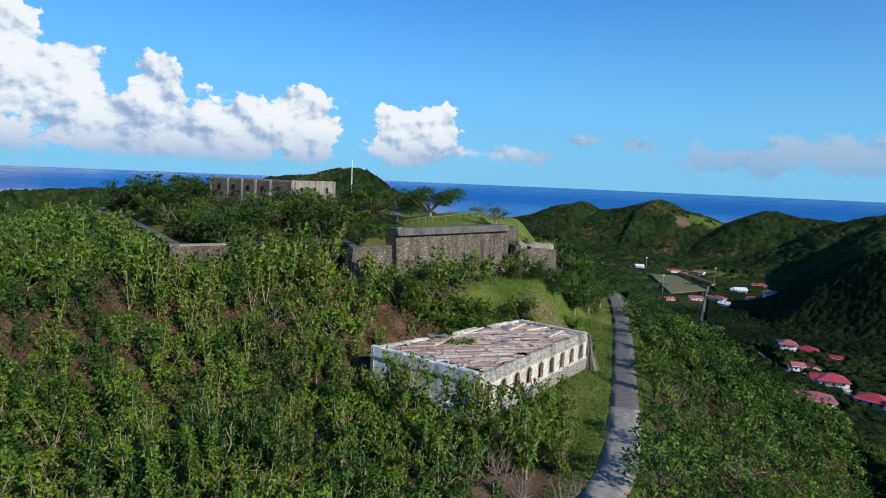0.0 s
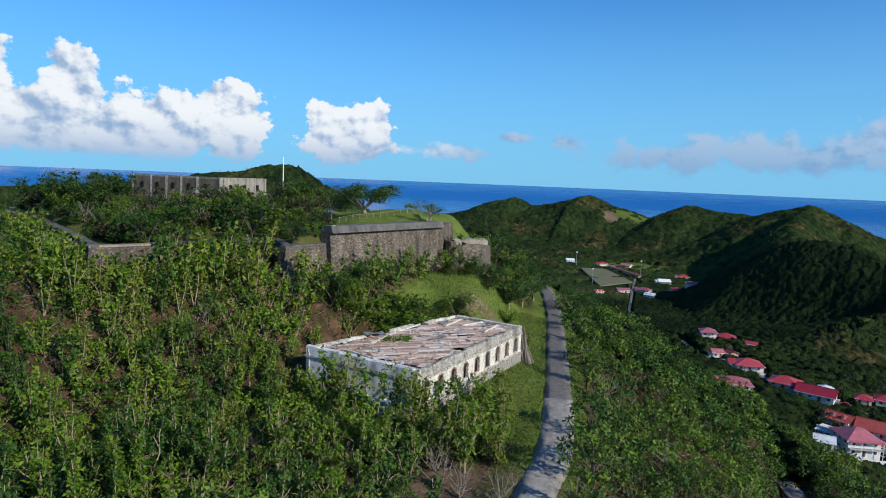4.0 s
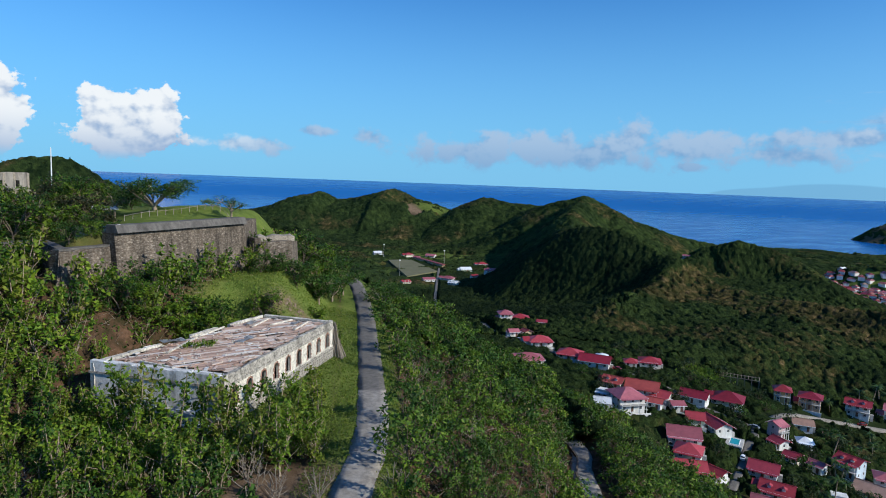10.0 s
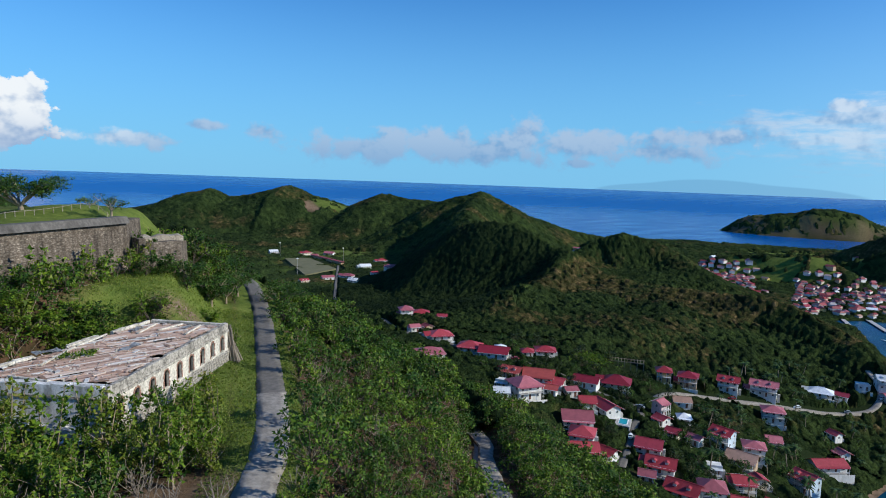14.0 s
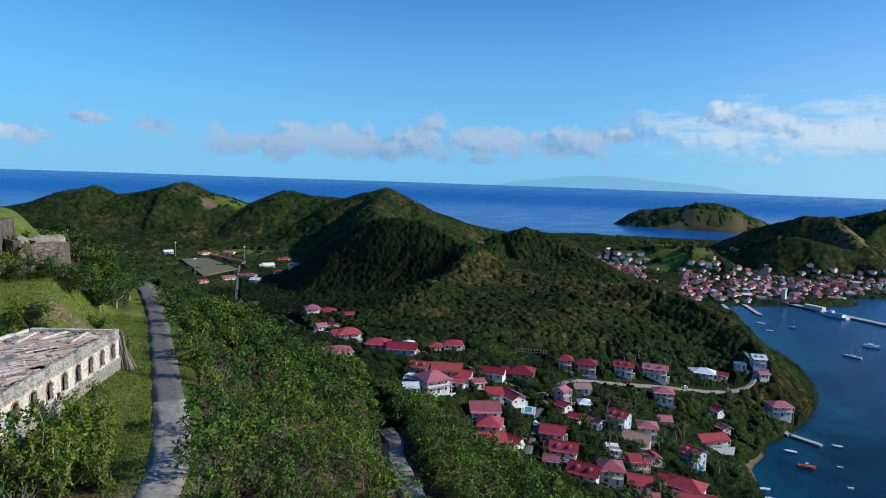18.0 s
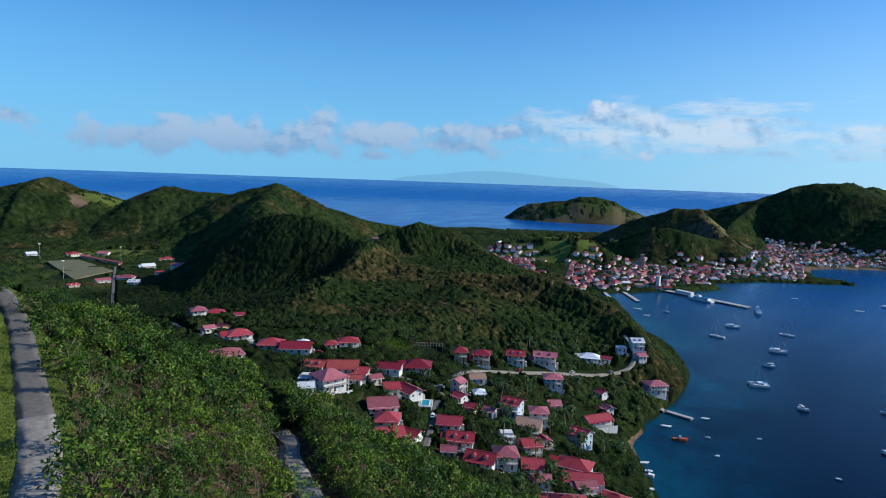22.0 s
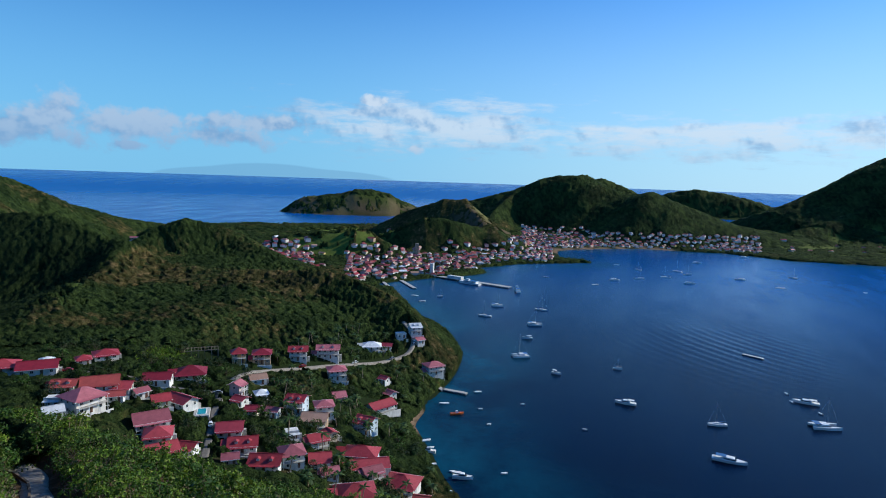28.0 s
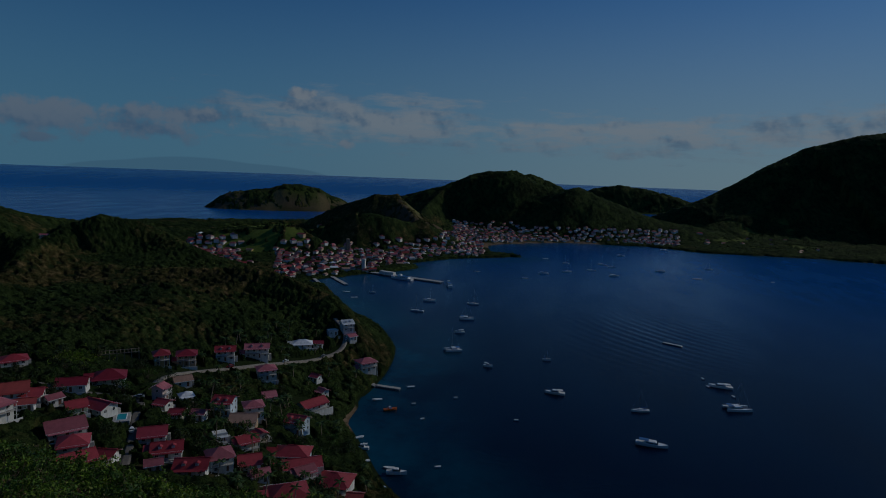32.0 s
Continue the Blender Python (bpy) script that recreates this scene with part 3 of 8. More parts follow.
# ---- the land and the sea ----
ROAD = [(9, 36, 101.6), (12, 46, 101.8), (15.6, 53.8, 102.0), (17.8, 58.0, 102.2), (21.3, 67.5, 101.9), (25.8, 82.8, 101.3), (31.0, 101.4, 101.0), (41.2, 140.0, 100.6), (46.5, 171.0, 101.0), (43, 196, 100), (30, 225, 99)]
LOWER = [(78, 150, 76), (76, 104, 77), (65.5, 85, 80.0), (55, 68, 84.5), (44, 48, 89)]


def course(pts, pitch=1.5):
    """A smooth line through the points."""
    p = np.array(pts, float)
    out = []
    for i in range(len(p) - 1):
        a, b, c, d = p[max(i - 1, 0)], p[i], p[i + 1], p[min(i + 2, len(p) - 1)]
        n = max(2, int(np.linalg.norm(c - b) / pitch))
        for q in np.arange(n) / n:
            out.append(0.5 * (2 * b + (c - a) * q + (2 * a - 5 * b + 4 * c - d) * q ** 2 + (3 * b - a - 3 * c + d) * q ** 3))
    return np.array(out + [p[-1]])


def along(px, py, line):
    """Distance to a course, and the course's height there."""
    best, z = np.full(px.shape, 1e9), np.zeros(px.shape)
    for x, y, h in line:
        d = np.hypot(px - x, py - y)
        z = np.where(d < best, h, z)
        best = np.minimum(best, d)
    return best, z


ROAD_LINE, LOWER_LINE = course(ROAD), course(LOWER)


def surface(px, py):
    """The finished ground: the natural shape with the roads cut into it."""
    px, py = np.asarray(px, float), np.asarray(py, float)
    z = height(px, py)
    near = (np.abs(px) < 150) & (py > 20) & (py < 260)
    for line in (ROAD_LINE, LOWER_LINE):
        d, h = along(px[near], py[near], line)
        z[near] = z[near] + (h - 0.06 - z[near]) * step(d, 6.5, 2.6)
    return z


az_fine = np.radians(np.r_[np.arange(-46, 130, 0.45), np.arange(130, 314, 4.0)])
rad = np.r_[0.02, 5.0, 10.0, 14 * 1.0195 ** np.arange(298)]
AA, RR = np.meshgrid(az_fine, rad)
gx, gy = RR * np.sin(AA), RR * np.cos(AA)
gz = surface(gx.ravel(), gy.ravel()).reshape(gx.shape)
gz = np.where(RR > 3400, np.minimum(gz, -10), gz)
na, nr = len(az_fine), len(rad)
ii, jj = np.meshgrid(np.arange(nr - 1), np.arange(na), indexing="ij")
quad = np.stack([ii * na + jj, (ii + 1) * na + jj, (ii + 1) * na + (jj + 1) % na, ii * na + (jj + 1) % na], -1).reshape(-1, 4)
land_me = big_mesh("ground", np.stack([gx, gy, gz], -1).reshape(-1, 3), quad[:, ::-1], M_GROUND, True)


LOW_HILL = [(d * math.sin(radians(a)), d * math.cos(radians(a))) for a, d in ((57.5, 950), (57.5, 1005), (63, 995), (66, 975), (65.5, 940), (62, 925))]


def grassy(px, py):
    """Where open grass grows: by the road, round the ruin, under the high wall and on top of it, on the dry hills of the town."""
    lat = 0.966 * px - 0.258 * py - 1.0
    d, _ = along(px, py, ROAD_LINE)
    east = step(lat, 0, 3)
    g = step(d, 6.0 - 1.7 * east, 4.0 - 1.2 * east) * (py > 30)
    g = np.maximum(g, step(-lat, 2, 3) * step(-lat, 13.5, 12) * step(py, 60, 68) * step(py, 150, 135))
    g = np.maximum(g, step(inside_distance(px, py, [(2, 104), (14, 121), (26, 128), (34, 150), (30, 112), (14, 104)]), -2, 2))
    g = np.maximum(g, 0.55 * step(inside_distance(px, py, FORT), 0, 3))
    g = np.maximum(g, step(inside_distance(px, py, [(-10, 108), (12, 127), (30, 150), (30, 185), (0, 190), (-16, 160), (-22, 128)]), -2, 2))
    far = lumps(px, py, 70, 3.0)
    turn_ = np.degrees(np.arctan2(px, py))
    g = np.maximum(g, 0.85 * step(far, 0.1, 0.6) * (np.hypot(px, py) > 1050) * (np.hypot(px, py) < 2000) * (turn_ > 53) * (turn_ < 76))
    g = np.maximum(g, 0.45 * step(lumps(px, py, 50, 9.0), -0.4, 0.5) * (np.hypot(px, py) > 2050) * (turn_ < 72))
    g = np.maximum(g, 0.3 * (np.hypot(px, py) > 2350) * (turn_ > 80))
    g = np.maximum(g, 0.9 * step(np.hypot((px - 515) / 0.9, py - 1215), 60, 35))
    g = np.maximum(g, 0.9 * step(inside_distance(px, py, LOW_HILL) + 14 * lumps(px, py, 25, 4.0), -4, 10))
    g = np.maximum(g, 0.7 * step(lumps(px, py, 42, 12.0), 0.05, 0.4) * (px > 1380) * (px < 1700) * (py < -270) * (py > -520))
    g = np.maximum(g, 0.8 * step(np.hypot((px - 375) / 1.2, py - 880), 60, 35))
    g = np.maximum(g, 0.6 * step(np.hypot((px - 262) / 1.2, (py - 318) / 1.5), 13, 7))
    g = np.maximum(g, 0.7 * step(inside_distance(px, py, [(268, 322), (300, 338), (330, 372), (322, 378), (292, 348), (264, 330)]), -2, 3))
    g = np.maximum(g, 0.6 * step(inside_distance(px, py, [(420, 330), (520, 318), (560, 290), (564, 300), (524, 330), (424, 342)]), -3, 4))
    return np.clip(g, 0, 1)


def bare(px, py):
    b = step(inside_distance(px, py, [(11, 105), (18, 110.5), (25, 113.5), (25.5, 110), (19, 106), (12, 102.5)]), -1.2, 1.5) * 0.75
    b = np.maximum(b, step(np.hypot(px - 9.5, (py - 53) * 1.2), 9, 5) * 0.8)
    r1 = np.hypot((px - 462) / 0.8, (py - 1205) / 1.6)
    b = np.maximum(b, step(r1 + 8 * lumps(px, py, 14, 3.0), 26, 14))
    b = np.maximum(b, 0.5 * step(np.hypot(px - 1140, (py - 290) / 1.2) + 22 * lumps(px, py, 30, 4.0), 70, 40))
    b = np.maximum(b, 0.5 * step(lumps(px, py, 60, 6.0), 0.1, 0.5) * (np.hypot(px - 1980, py - 940) < 400))
    return np.clip(b, 0, 1)


cov = np.zeros((nr * na, 4), np.float32)
fx, fy = gx.ravel(), gy.ravel()
cov[:, 0], cov[:, 1] = grassy(fx, fy), bare(fx, fy)
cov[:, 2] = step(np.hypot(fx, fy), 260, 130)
shore = -inside_distance(fx, fy, BAY)
beach = (fx > 1150) & (fy > -60) & (fy < 190) | (np.hypot(fx - 303, fy - 112) < 16) | (fx > 1200) & (fy > 600)
cov[:, 1] = np.maximum(cov[:, 1], step(np.abs(gz.ravel() - 0.8), 1.4, 0.5) * beach)
islet = (np.hypot(fx, fy) > 2050) & (fy > 400)
cov[:, 1] = np.maximum(cov[:, 1], islet * 0.5 * step(gz.ravel() + 22 * lumps(fx, fy, 55, 3.0) + 9 * lumps(fx, fy, 17, 3.0), 46, 26))
cov[:, 3] = 1
land_me.attributes.new("cover", "FLOAT_COLOR", "POINT").data.foreach_set("color", cov.ravel())
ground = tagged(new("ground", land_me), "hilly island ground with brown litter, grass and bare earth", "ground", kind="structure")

wr = np.r_[np.linspace(150, 3300, 120), np.linspace(3330, 4820, 36)]
wa = np.radians(np.r_[np.arange(-46, 130, 1.1), np.arange(130, 314, 4.0)])
WA, WR = np.meshgrid(wa, wr)
wx, wy = (WR * np.sin(WA)).ravel(), (WR * np.cos(WA)).ravel()
ii, jj = np.meshgrid(np.arange(len(wr) - 1), np.arange(len(wa)), indexing="ij")
wq = np.stack([ii * len(wa) + jj, (ii + 1) * len(wa) + jj, (ii + 1) * len(wa) + (jj + 1) % len(wa), ii * len(wa) + (jj + 1) % len(wa)], -1).reshape(-1, 4)
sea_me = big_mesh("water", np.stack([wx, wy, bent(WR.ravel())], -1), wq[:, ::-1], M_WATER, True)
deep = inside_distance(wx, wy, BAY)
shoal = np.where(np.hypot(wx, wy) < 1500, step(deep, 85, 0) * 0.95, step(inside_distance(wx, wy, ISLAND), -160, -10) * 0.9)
# besides the open sea, far and sunward bay gets sky sheen as colour
sea_me.attributes.new("open_sea_sheen", "FLOAT", "POINT").data.foreach_set("value", np.maximum(np.maximum((0.6 + 0.35 * step(WA.ravel(), 1.3, 1.9)) * step(WR.ravel(), 380, 1100), step(WR.ravel(), 1500, 2300)), step(-inside_distance(wx, wy, ISLAND), 20, 200)).astype(np.float32))
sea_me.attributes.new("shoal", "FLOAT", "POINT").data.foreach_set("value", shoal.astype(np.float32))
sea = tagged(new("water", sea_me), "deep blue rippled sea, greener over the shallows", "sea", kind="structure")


def ribbon(name, line, width, mat, label, lift=0.05, thick=0.18, crown=0.05):
    """A road: a slab with a slight crown and sides that go down into the ground."""
    d = np.gradient(line[:, :2], axis=0)
    d /= np.linalg.norm(d, axis=1)[:, None]
    nrm = np.stack([d[:, 1], -d[:, 0]], 1)
    cols = []
    for k, (off, dz) in enumerate(((-0.5, -thick), (-0.5, 0), (-0.25, crown * 0.7), (0, crown), (0.25, crown * 0.7), (0.5, 0), (0.5, -thick))):
        wob = 0.12 * np.sin(np.arange(len(line)) * 0.9 + k * 3) * (abs(off) == 0.5)
        cols.append(np.c_[line[:, :2] + nrm * (off * width + wob)[:, None], line[:, 2] + lift + dz])
    v = np.stack(cols, 1).reshape(-1, 3)
    k = len(cols)
    f = np.array([(i * k + j, i * k + j + 1, (i + 1) * k + j + 1, (i + 1) * k + j) for i in range(len(line) - 1) for j in range(k - 1)])
    return tagged(new(name, big_mesh(name, v, f, mat)), label, "road", kind="structure")


seam = int(np.argmin(np.hypot(ROAD_LINE[:, 0] - 24.6, ROAD_LINE[:, 1] - 78.5)))
ribbon("road_near", ROAD_LINE[:seam + 1], 3.7, M_ASPHALT, "pale worn concrete stretch of the ridge road")
ribbon("road_far", ROAD_LINE[seam:], 3.6, M_ASPHALT_DARK, "darker worn asphalt stretch of the ridge road")
ribbon("road_lower", LOWER_LINE, 3.7, M_ASPHALT, "grey asphalt hairpin of the hill road between trees")

# ---- trees ----
rng = np.random.default_rng(7)


def tufts(centers, normals, size, spread, per, r, lay=0.0):
    """Leaf sprays: for each centre a few bent leaf quads, that stand along the normals or, laid, spread across them. Returns verts and faces."""
    n = len(centers) * per
    c = np.repeat(centers, per, 0) + r.normal(0, spread, (n, 3))
    nor = np.repeat(normals, per, 0)
    a = r.normal(0, 1, (n, 3)) + nor * (0.7 * (1 - lay))
    if lay:
        face = nor + r.normal(0, 0.42, (n, 3))
        face /= np.linalg.norm(face, axis=1)[:, None] + 1e-9
        a = a - face * (a * face).sum(1)[:, None] * lay
    a /= np.linalg.norm(a, axis=1)[:, None]
    b = np.cross(a, face if lay else r.normal(0, 1, (n, 3)))
    b /= np.linalg.norm(b, axis=1)[:, None] + 1e-9
    s = size * r.uniform(0.6, 1.35, (n, 1))
    w = s * r.uniform(0.42, 0.72, (n, 1))
    lift = np.cross(a, b) * s * 0.22
    v = np.stack([c - b * w * 0.5, c + a * s * 0.5 - b * w * 0.35 + lift, c + a * s + lift * 0.4, c + a * s * 0.45 + b * w * 0.6 + lift], 1).reshape(-1, 3)
    f = np.arange(n * 4).reshape(-1, 4)
    return v, f


def stem(path, r0, r1, sides=5):
    """A tapered bent stem through the points of path."""
    p = np.array(path, float)
    n = len(p)
    t = np.gradient(p, axis=0)
    t /= np.linalg.norm(t, axis=1)[:, None]
    u = np.cross(t, [0.3, 0.9, 0.1])
    u /= np.linalg.norm(u, axis=1)[:, None]
    w = np.cross(t, u)
    ang = np.arange(sides) * 2 * np.pi / sides
    rad_ = np.linspace(r0, r1, n)
    v = (p[:, None] + rad_[:, None, None] * (np.cos(ang)[None, :, None] * u[:, None] + np.sin(ang)[None, :, None] * w[:, None])).reshape(-1, 3)
    f = [(i * sides + j, i * sides + (j + 1) % sides, (i + 1) * sides + (j + 1) % sides, (i + 1) * sides + j) for i in range(n - 1) for j in range(sides)]
    return v, np.array(f)


def join(pieces):
    vs, fs, k = [], [], 0
    for v, f in pieces:
        vs.append(v)
        fs.append(f + k)
        k += len(v)
    return np.concatenate(vs), np.concatenate(fs)


def bushy(seed, high, wide, stems, leaf, balls, per, fine=True):
    """A many-stemmed slope tree: thin crooked stems that carry uneven bunches of leaves, and some bare limbs. Returns wood and leaves."""
    r = np.random.default_rng(seed)
    wood, cen, nor = [], [], []
    for k in range(stems):
        ang = 2 * np.pi * k / stems + r.normal(0, 0.6)
        out = wide * r.uniform(0.15, 0.95)
        top = high * r.uniform(0.55, 1.0)
        q = np.linspace(0, 1, 5)[:, None]
        lean = np.array([math.cos(ang), math.sin(ang)]) * out
        path = np.c_[lean * q ** 1.2 + np.cumsum(r.normal(0, 0.15, (5, 2)) * (q > 0.1), 0), q[:, 0] * top]
        wood.append(stem(path if fine else path[::2], 0.058 * high / 4, 0.020, 4 if fine else 3))
        n = int(per * balls * 0.62)
        h = 1.02 - 0.86 * r.uniform(0, 1, n) ** 0.85
        knot = np.sin(h * balls * 2.6 + k * 1.9) * 0.5 + 0.5
        keep_ = r.uniform(0, 1, n) < 0.12 + 0.95 * knot
        h, knot = h[keep_], knot[keep_]
        on = np.stack([np.interp(h, q[:, 0], path[:, 0]), np.interp(h, q[:, 0], path[:, 1]), h * top], 1)
        d = r.normal(0, 1, (len(h), 3))
        d /= np.linalg.norm(d, axis=1)[:, None]
        cen.append(on + d * ((0.16 + 0.52 * knot) * (1.2 - 0.6 * h) * r.uniform(0.4, 1.15, len(h)))[:, None] * (0.6 + 0.22 * wide))
        nor.append(d + [0, 0, 0.3])
        for b in range(max(2, balls // 2)):
            h = r.uniform(0.3, 0.92)
            on = np.array([np.interp(h, q[:, 0], path[:, 0]), np.interp(h, q[:, 0], path[:, 1]), h * top])
            a = r.uniform(0, 2 * np.pi)
            off = wide * 0.55 * (1.2 - h) * r.uniform(0.4, 1.2)
            c = on + np.array([math.cos(a) * off, math.sin(a) * off, off * r.uniform(0.4, 1.1)])
            if fine:
                wood.append(stem(np.array([on - [0, 0, 0.2], c]), 0.03, 0.012, 3))
            n = max(3, int(per * r.uniform(0.4, 1.1)))
            d = r.normal(0, 1, (n, 3))
            d /= np.linalg.norm(d, axis=1)[:, None]
            cen.append(c + d * r.uniform(0.1, 0.42, (n, 1)) * [1, 1, 1.5])
            nor.append(d + [0, 0, 0.3])
        if fine and k % 2 == 0:
            h = r.uniform(0.3, 0.7)
            on = np.array([np.interp(h, q[:, 0], path[:, 0]), np.interp(h, q[:, 0], path[:, 1]), h * top])
            far = on + np.array([math.cos(ang + 1.2) * r.uniform(0.6, 1.4), math.sin(ang + 1.2) * r.uniform(0.6, 1.4), r.uniform(0.2, 1.3)])
            wood.append(stem(np.array([on, (on + far) / 2 + r.normal(0, 0.12, 3), far]), 0.05, 0.012, 4))
    return join(wood), tufts(np.concatenate(cen), np.concatenate(nor), leaf, 0.05, 1, r, 0.9)


def broad(seed, high, wide, lobes, leaf, per, fine=True):
    """A full-crowned slope tree: limbs from a low fork, each ending in a rounded clump of leaves. Returns wood and leaves."""
    r = np.random.default_rng(seed)
    fork = np.array([0, 0, high * 0.16])
    wood, cen, nor = [stem(np.array([[0, 0, -0.3], fork]), 0.13, 0.10, 5)], [], []
    for k in range(lobes):
        a, up = 2.4 * k + r.normal(0, 0.4), math.sqrt((k + 0.5) / lobes)
        c = np.array([math.cos(a) * wide * 0.5 * up, math.sin(a) * wide * 0.5 * up, high * (0.88 - 0.52 * up ** 2) * r.uniform(0.8, 1.12)])
        size = wide * r.uniform(0.13, 0.24)
        mid = (fork + c) / 2 + r.normal(0, 0.2, 3)
        if fine or k % 2:
            wood.append(stem(np.array([fork, mid, c + [0, 0, size * 0.3]]), 0.07, 0.02, 4 if fine else 3))
        n = int(per * (size / wide / 0.18) ** 2)
        d = r.normal(0, 1, (n, 3)) + [0, 0, 0.45] + 0.5 * (c - fork) / np.linalg.norm(c - fork)
        d /= np.linalg.norm(d, axis=1)[:, None]
        cen.append(c + d * size * r.uniform(0.55, 1.08, (n, 1)) * [1, 1, 0.85])
        nor.append(d)
    return join(wood), tufts(np.concatenate(cen), np.concatenate(nor), leaf, 0.06, 1, r, 0.9)


def placed(base, at, turn, scale):
    """Copies of verts and faces at many places: one joined mesh's arrays."""
    v, f = base
    c, s = np.cos(turn), np.sin(turn)
    x = v[None, :, 0] * c[:, None] - v[None, :, 1] * s[:, None]
    y = v[None, :, 0] * s[:, None] + v[None, :, 1] * c[:, None]
    out = np.stack([x, y, np.broadcast_to(v[None, :, 2], x.shape)], -1) * scale[:, None, None] + at[:, None]
    return out.reshape(-1, 3), (f[None] + (np.arange(len(at)) * len(v))[:, None, None]).reshape(-1, f.shape[1])


def scattered(n, az0, az1, d0, d1, r):
    a = np.radians(r.uniform(az0, az1, n))
    d = np.sqrt(r.uniform(d0 * d0, d1 * d1, n))
    return d * np.sin(a), d * np.cos(a)


def thinned(px, py, gap):
    """Keeps points no nearer to one another than about the gap."""
    seen, keep = {}, []
    for i, (x, y) in enumerate(zip(px, py)):
        k = (int(x // gap), int(y // gap))
        ok = True
        for ox in (-1, 0, 1):
            for oy in (-1, 0, 1):
                for j in seen.get((k[0] + ox, k[1] + oy), ()):
                    if (px[j] - x) ** 2 + (py[j] - y) ** 2 < gap * gap:
                        ok = False
        if ok:
            seen.setdefault(k, []).append(i)
            keep.append(i)
    return np.array(keep, int)


def wooded(px, py):
    """True where the slope trees grow."""
    d, _ = along(px, py, ROAD_LINE)
    d2, _ = along(px, py, LOWER_LINE)
    lat = 0.966 * px - 0.258 * py - 1.0
    ok = (d > 3.6) & ((d2 > 3.2) | (py > 98))
    ok &= inside_distance(px, py, PAD) < -0.8
    ok &= inside_distance(px, py, FORT) < -2.0
    ok &= grassy(px, py) < 0.5
    ok &= bare(px, py) < 0.5
    return ok & (surface(px, py) > 3)


KINDS = [(11, 5.2, 1.5, 3, 8), (12, 6.2, 1.9, 4, 7), (13, 4.0, 2.1, 4, 6), (14, 5.8, 1.3, 2, 11), (15, 2.8, 2.0, 4, 4), (16, 4.4, 2.5, 5, 5)]
FULL = [(21, 4.6, 4.8, 13), (22, 5.6, 5.4, 15), (23, 3.6, 4.2, 11), (24, 4.2, 5.8, 14), (25, 2.6, 3.2, 8)]
BUSHES = [bushy(a, b, c, d, 0.30, e, 27) for a, b, c, d, e in KINDS] + [broad(a, b, c, d, 0.36, 44) for a, b, c, d in FULL]
MIDDLE = [bushy(a, b, c, d, 0.36, e, 19, False) for a, b, c, d, e in KINDS] + [broad(a, b, c, d, 0.44, 29, False) for a, b, c, d in FULL]
DISTANT = [bushy(a, b, c, d, 0.50, e, 10, False) for a, b, c, d, e in KINDS] + [broad(a, b, c, d, 0.56, 18, False) for a, b, c, d in FULL]
px, py = scattered(44000, -42, 68, 36, 165, rng)
east = 0.966 * px - 0.258 * py > 4
keep = np.r_[np.nonzero(~east)[0][thinned(px[~east], py[~east], 1.9)], np.nonzero(east)[0][thinned(px[east], py[east], 3.0)]]
px, py = px[keep], py[keep]
keep = wooded(px, py) & ((0.966 * px - 0.258 * py > 4) | (lumps(px, py, 8, 4.0) > -0.62 + 0.5 * (rng.uniform(0, 1, len(px)) < 0.25)))
px, py = px[keep], py[keep]
# shrubs in front of the ruin and on the bank below it
SHRUBS = [(-5.6, 73.8), (-2.8, 69.9), (0.1, 66.0), (2.6, 67.6), (4.3, 64.9), (7.4, 66.6), (9.5, 64.3), (12.5, 67.9), (14.6, 65.4), (5.5, 59.7), (9.0, 57.3), (12.6, 58.7), (-8.4, 72.5), (0.8, 61.0), (-2.3, 62.0),
          (15.9, 72.3), (14.0, 76.7), (13.3, 67.7), (10.3, 70.3), (-10.4, 76.0), (-4.4, 71.2), (-1.4, 68.2), (6.6, 63.2), (11.2, 61.8)]
px, py = np.r_[px, [s[0] for s in SHRUBS]], np.r_[py, [s[1] for s in SHRUBS]]
pz = surface(px, py) - 0.1
in_front = np.arange(len(px)) >= len(px) - len(SHRUBS)
right = 0.966 * px - 0.258 * py > 4
full = (rng.uniform(0, 1, len(px)) < np.where(right, 0.74, 0.16)) & ~in_front
kind = np.where(full, len(KINDS) + np.where(right, rng.integers(0, 5, len(px)), rng.integers(2, 5, len(px))), rng.integers(0, len(KINDS), len(px)))
turn, size = rng.uniform(0, 6.28, len(px)), rng.uniform(0.75, 1.5, len(px))
size = np.where(in_front, rng.uniform(0.95, 1.25, len(px)), size)
size = np.where(full, 0.66 + 0.62 * rng.uniform(0, 1, len(px)) ** 1.6, size)
size = np.minimum(size, 1.38)
size[-len(SHRUBS):][:9] = (1.45, 1.5, 1.6, 1.35, 1.5, 1.3, 1.4, 1.2, 1.2)
kind[-len(SHRUBS):][:9] = (0, 1, 3, 1, 0, 3, 1, 0, 3)
size = np.where((inside_distance(px, py, FORT) > -13) & (px < 0) & ~full, np.clip(size * 1.3, 1.0, 1.5), size)
luck = rng.uniform(0, 1, len(px)) + 0.35 * lumps(px, py, 11, 6.0)
tone_of = np.where(right, np.where(luck > 0.97, 0, np.where(luck > 0.42, 3, 1)), np.where(luck > 0.86, 2, np.where(luck < 0.32, 1, 0)))
tone_of[-len(SHRUBS):][:9] = (0, 2, 0, 0, 2, 0, 0, 0, 2)
order = np.argsort(np.hypot(px, py))
singles = np.zeros(len(px), bool)
singles[order[:280]] = True
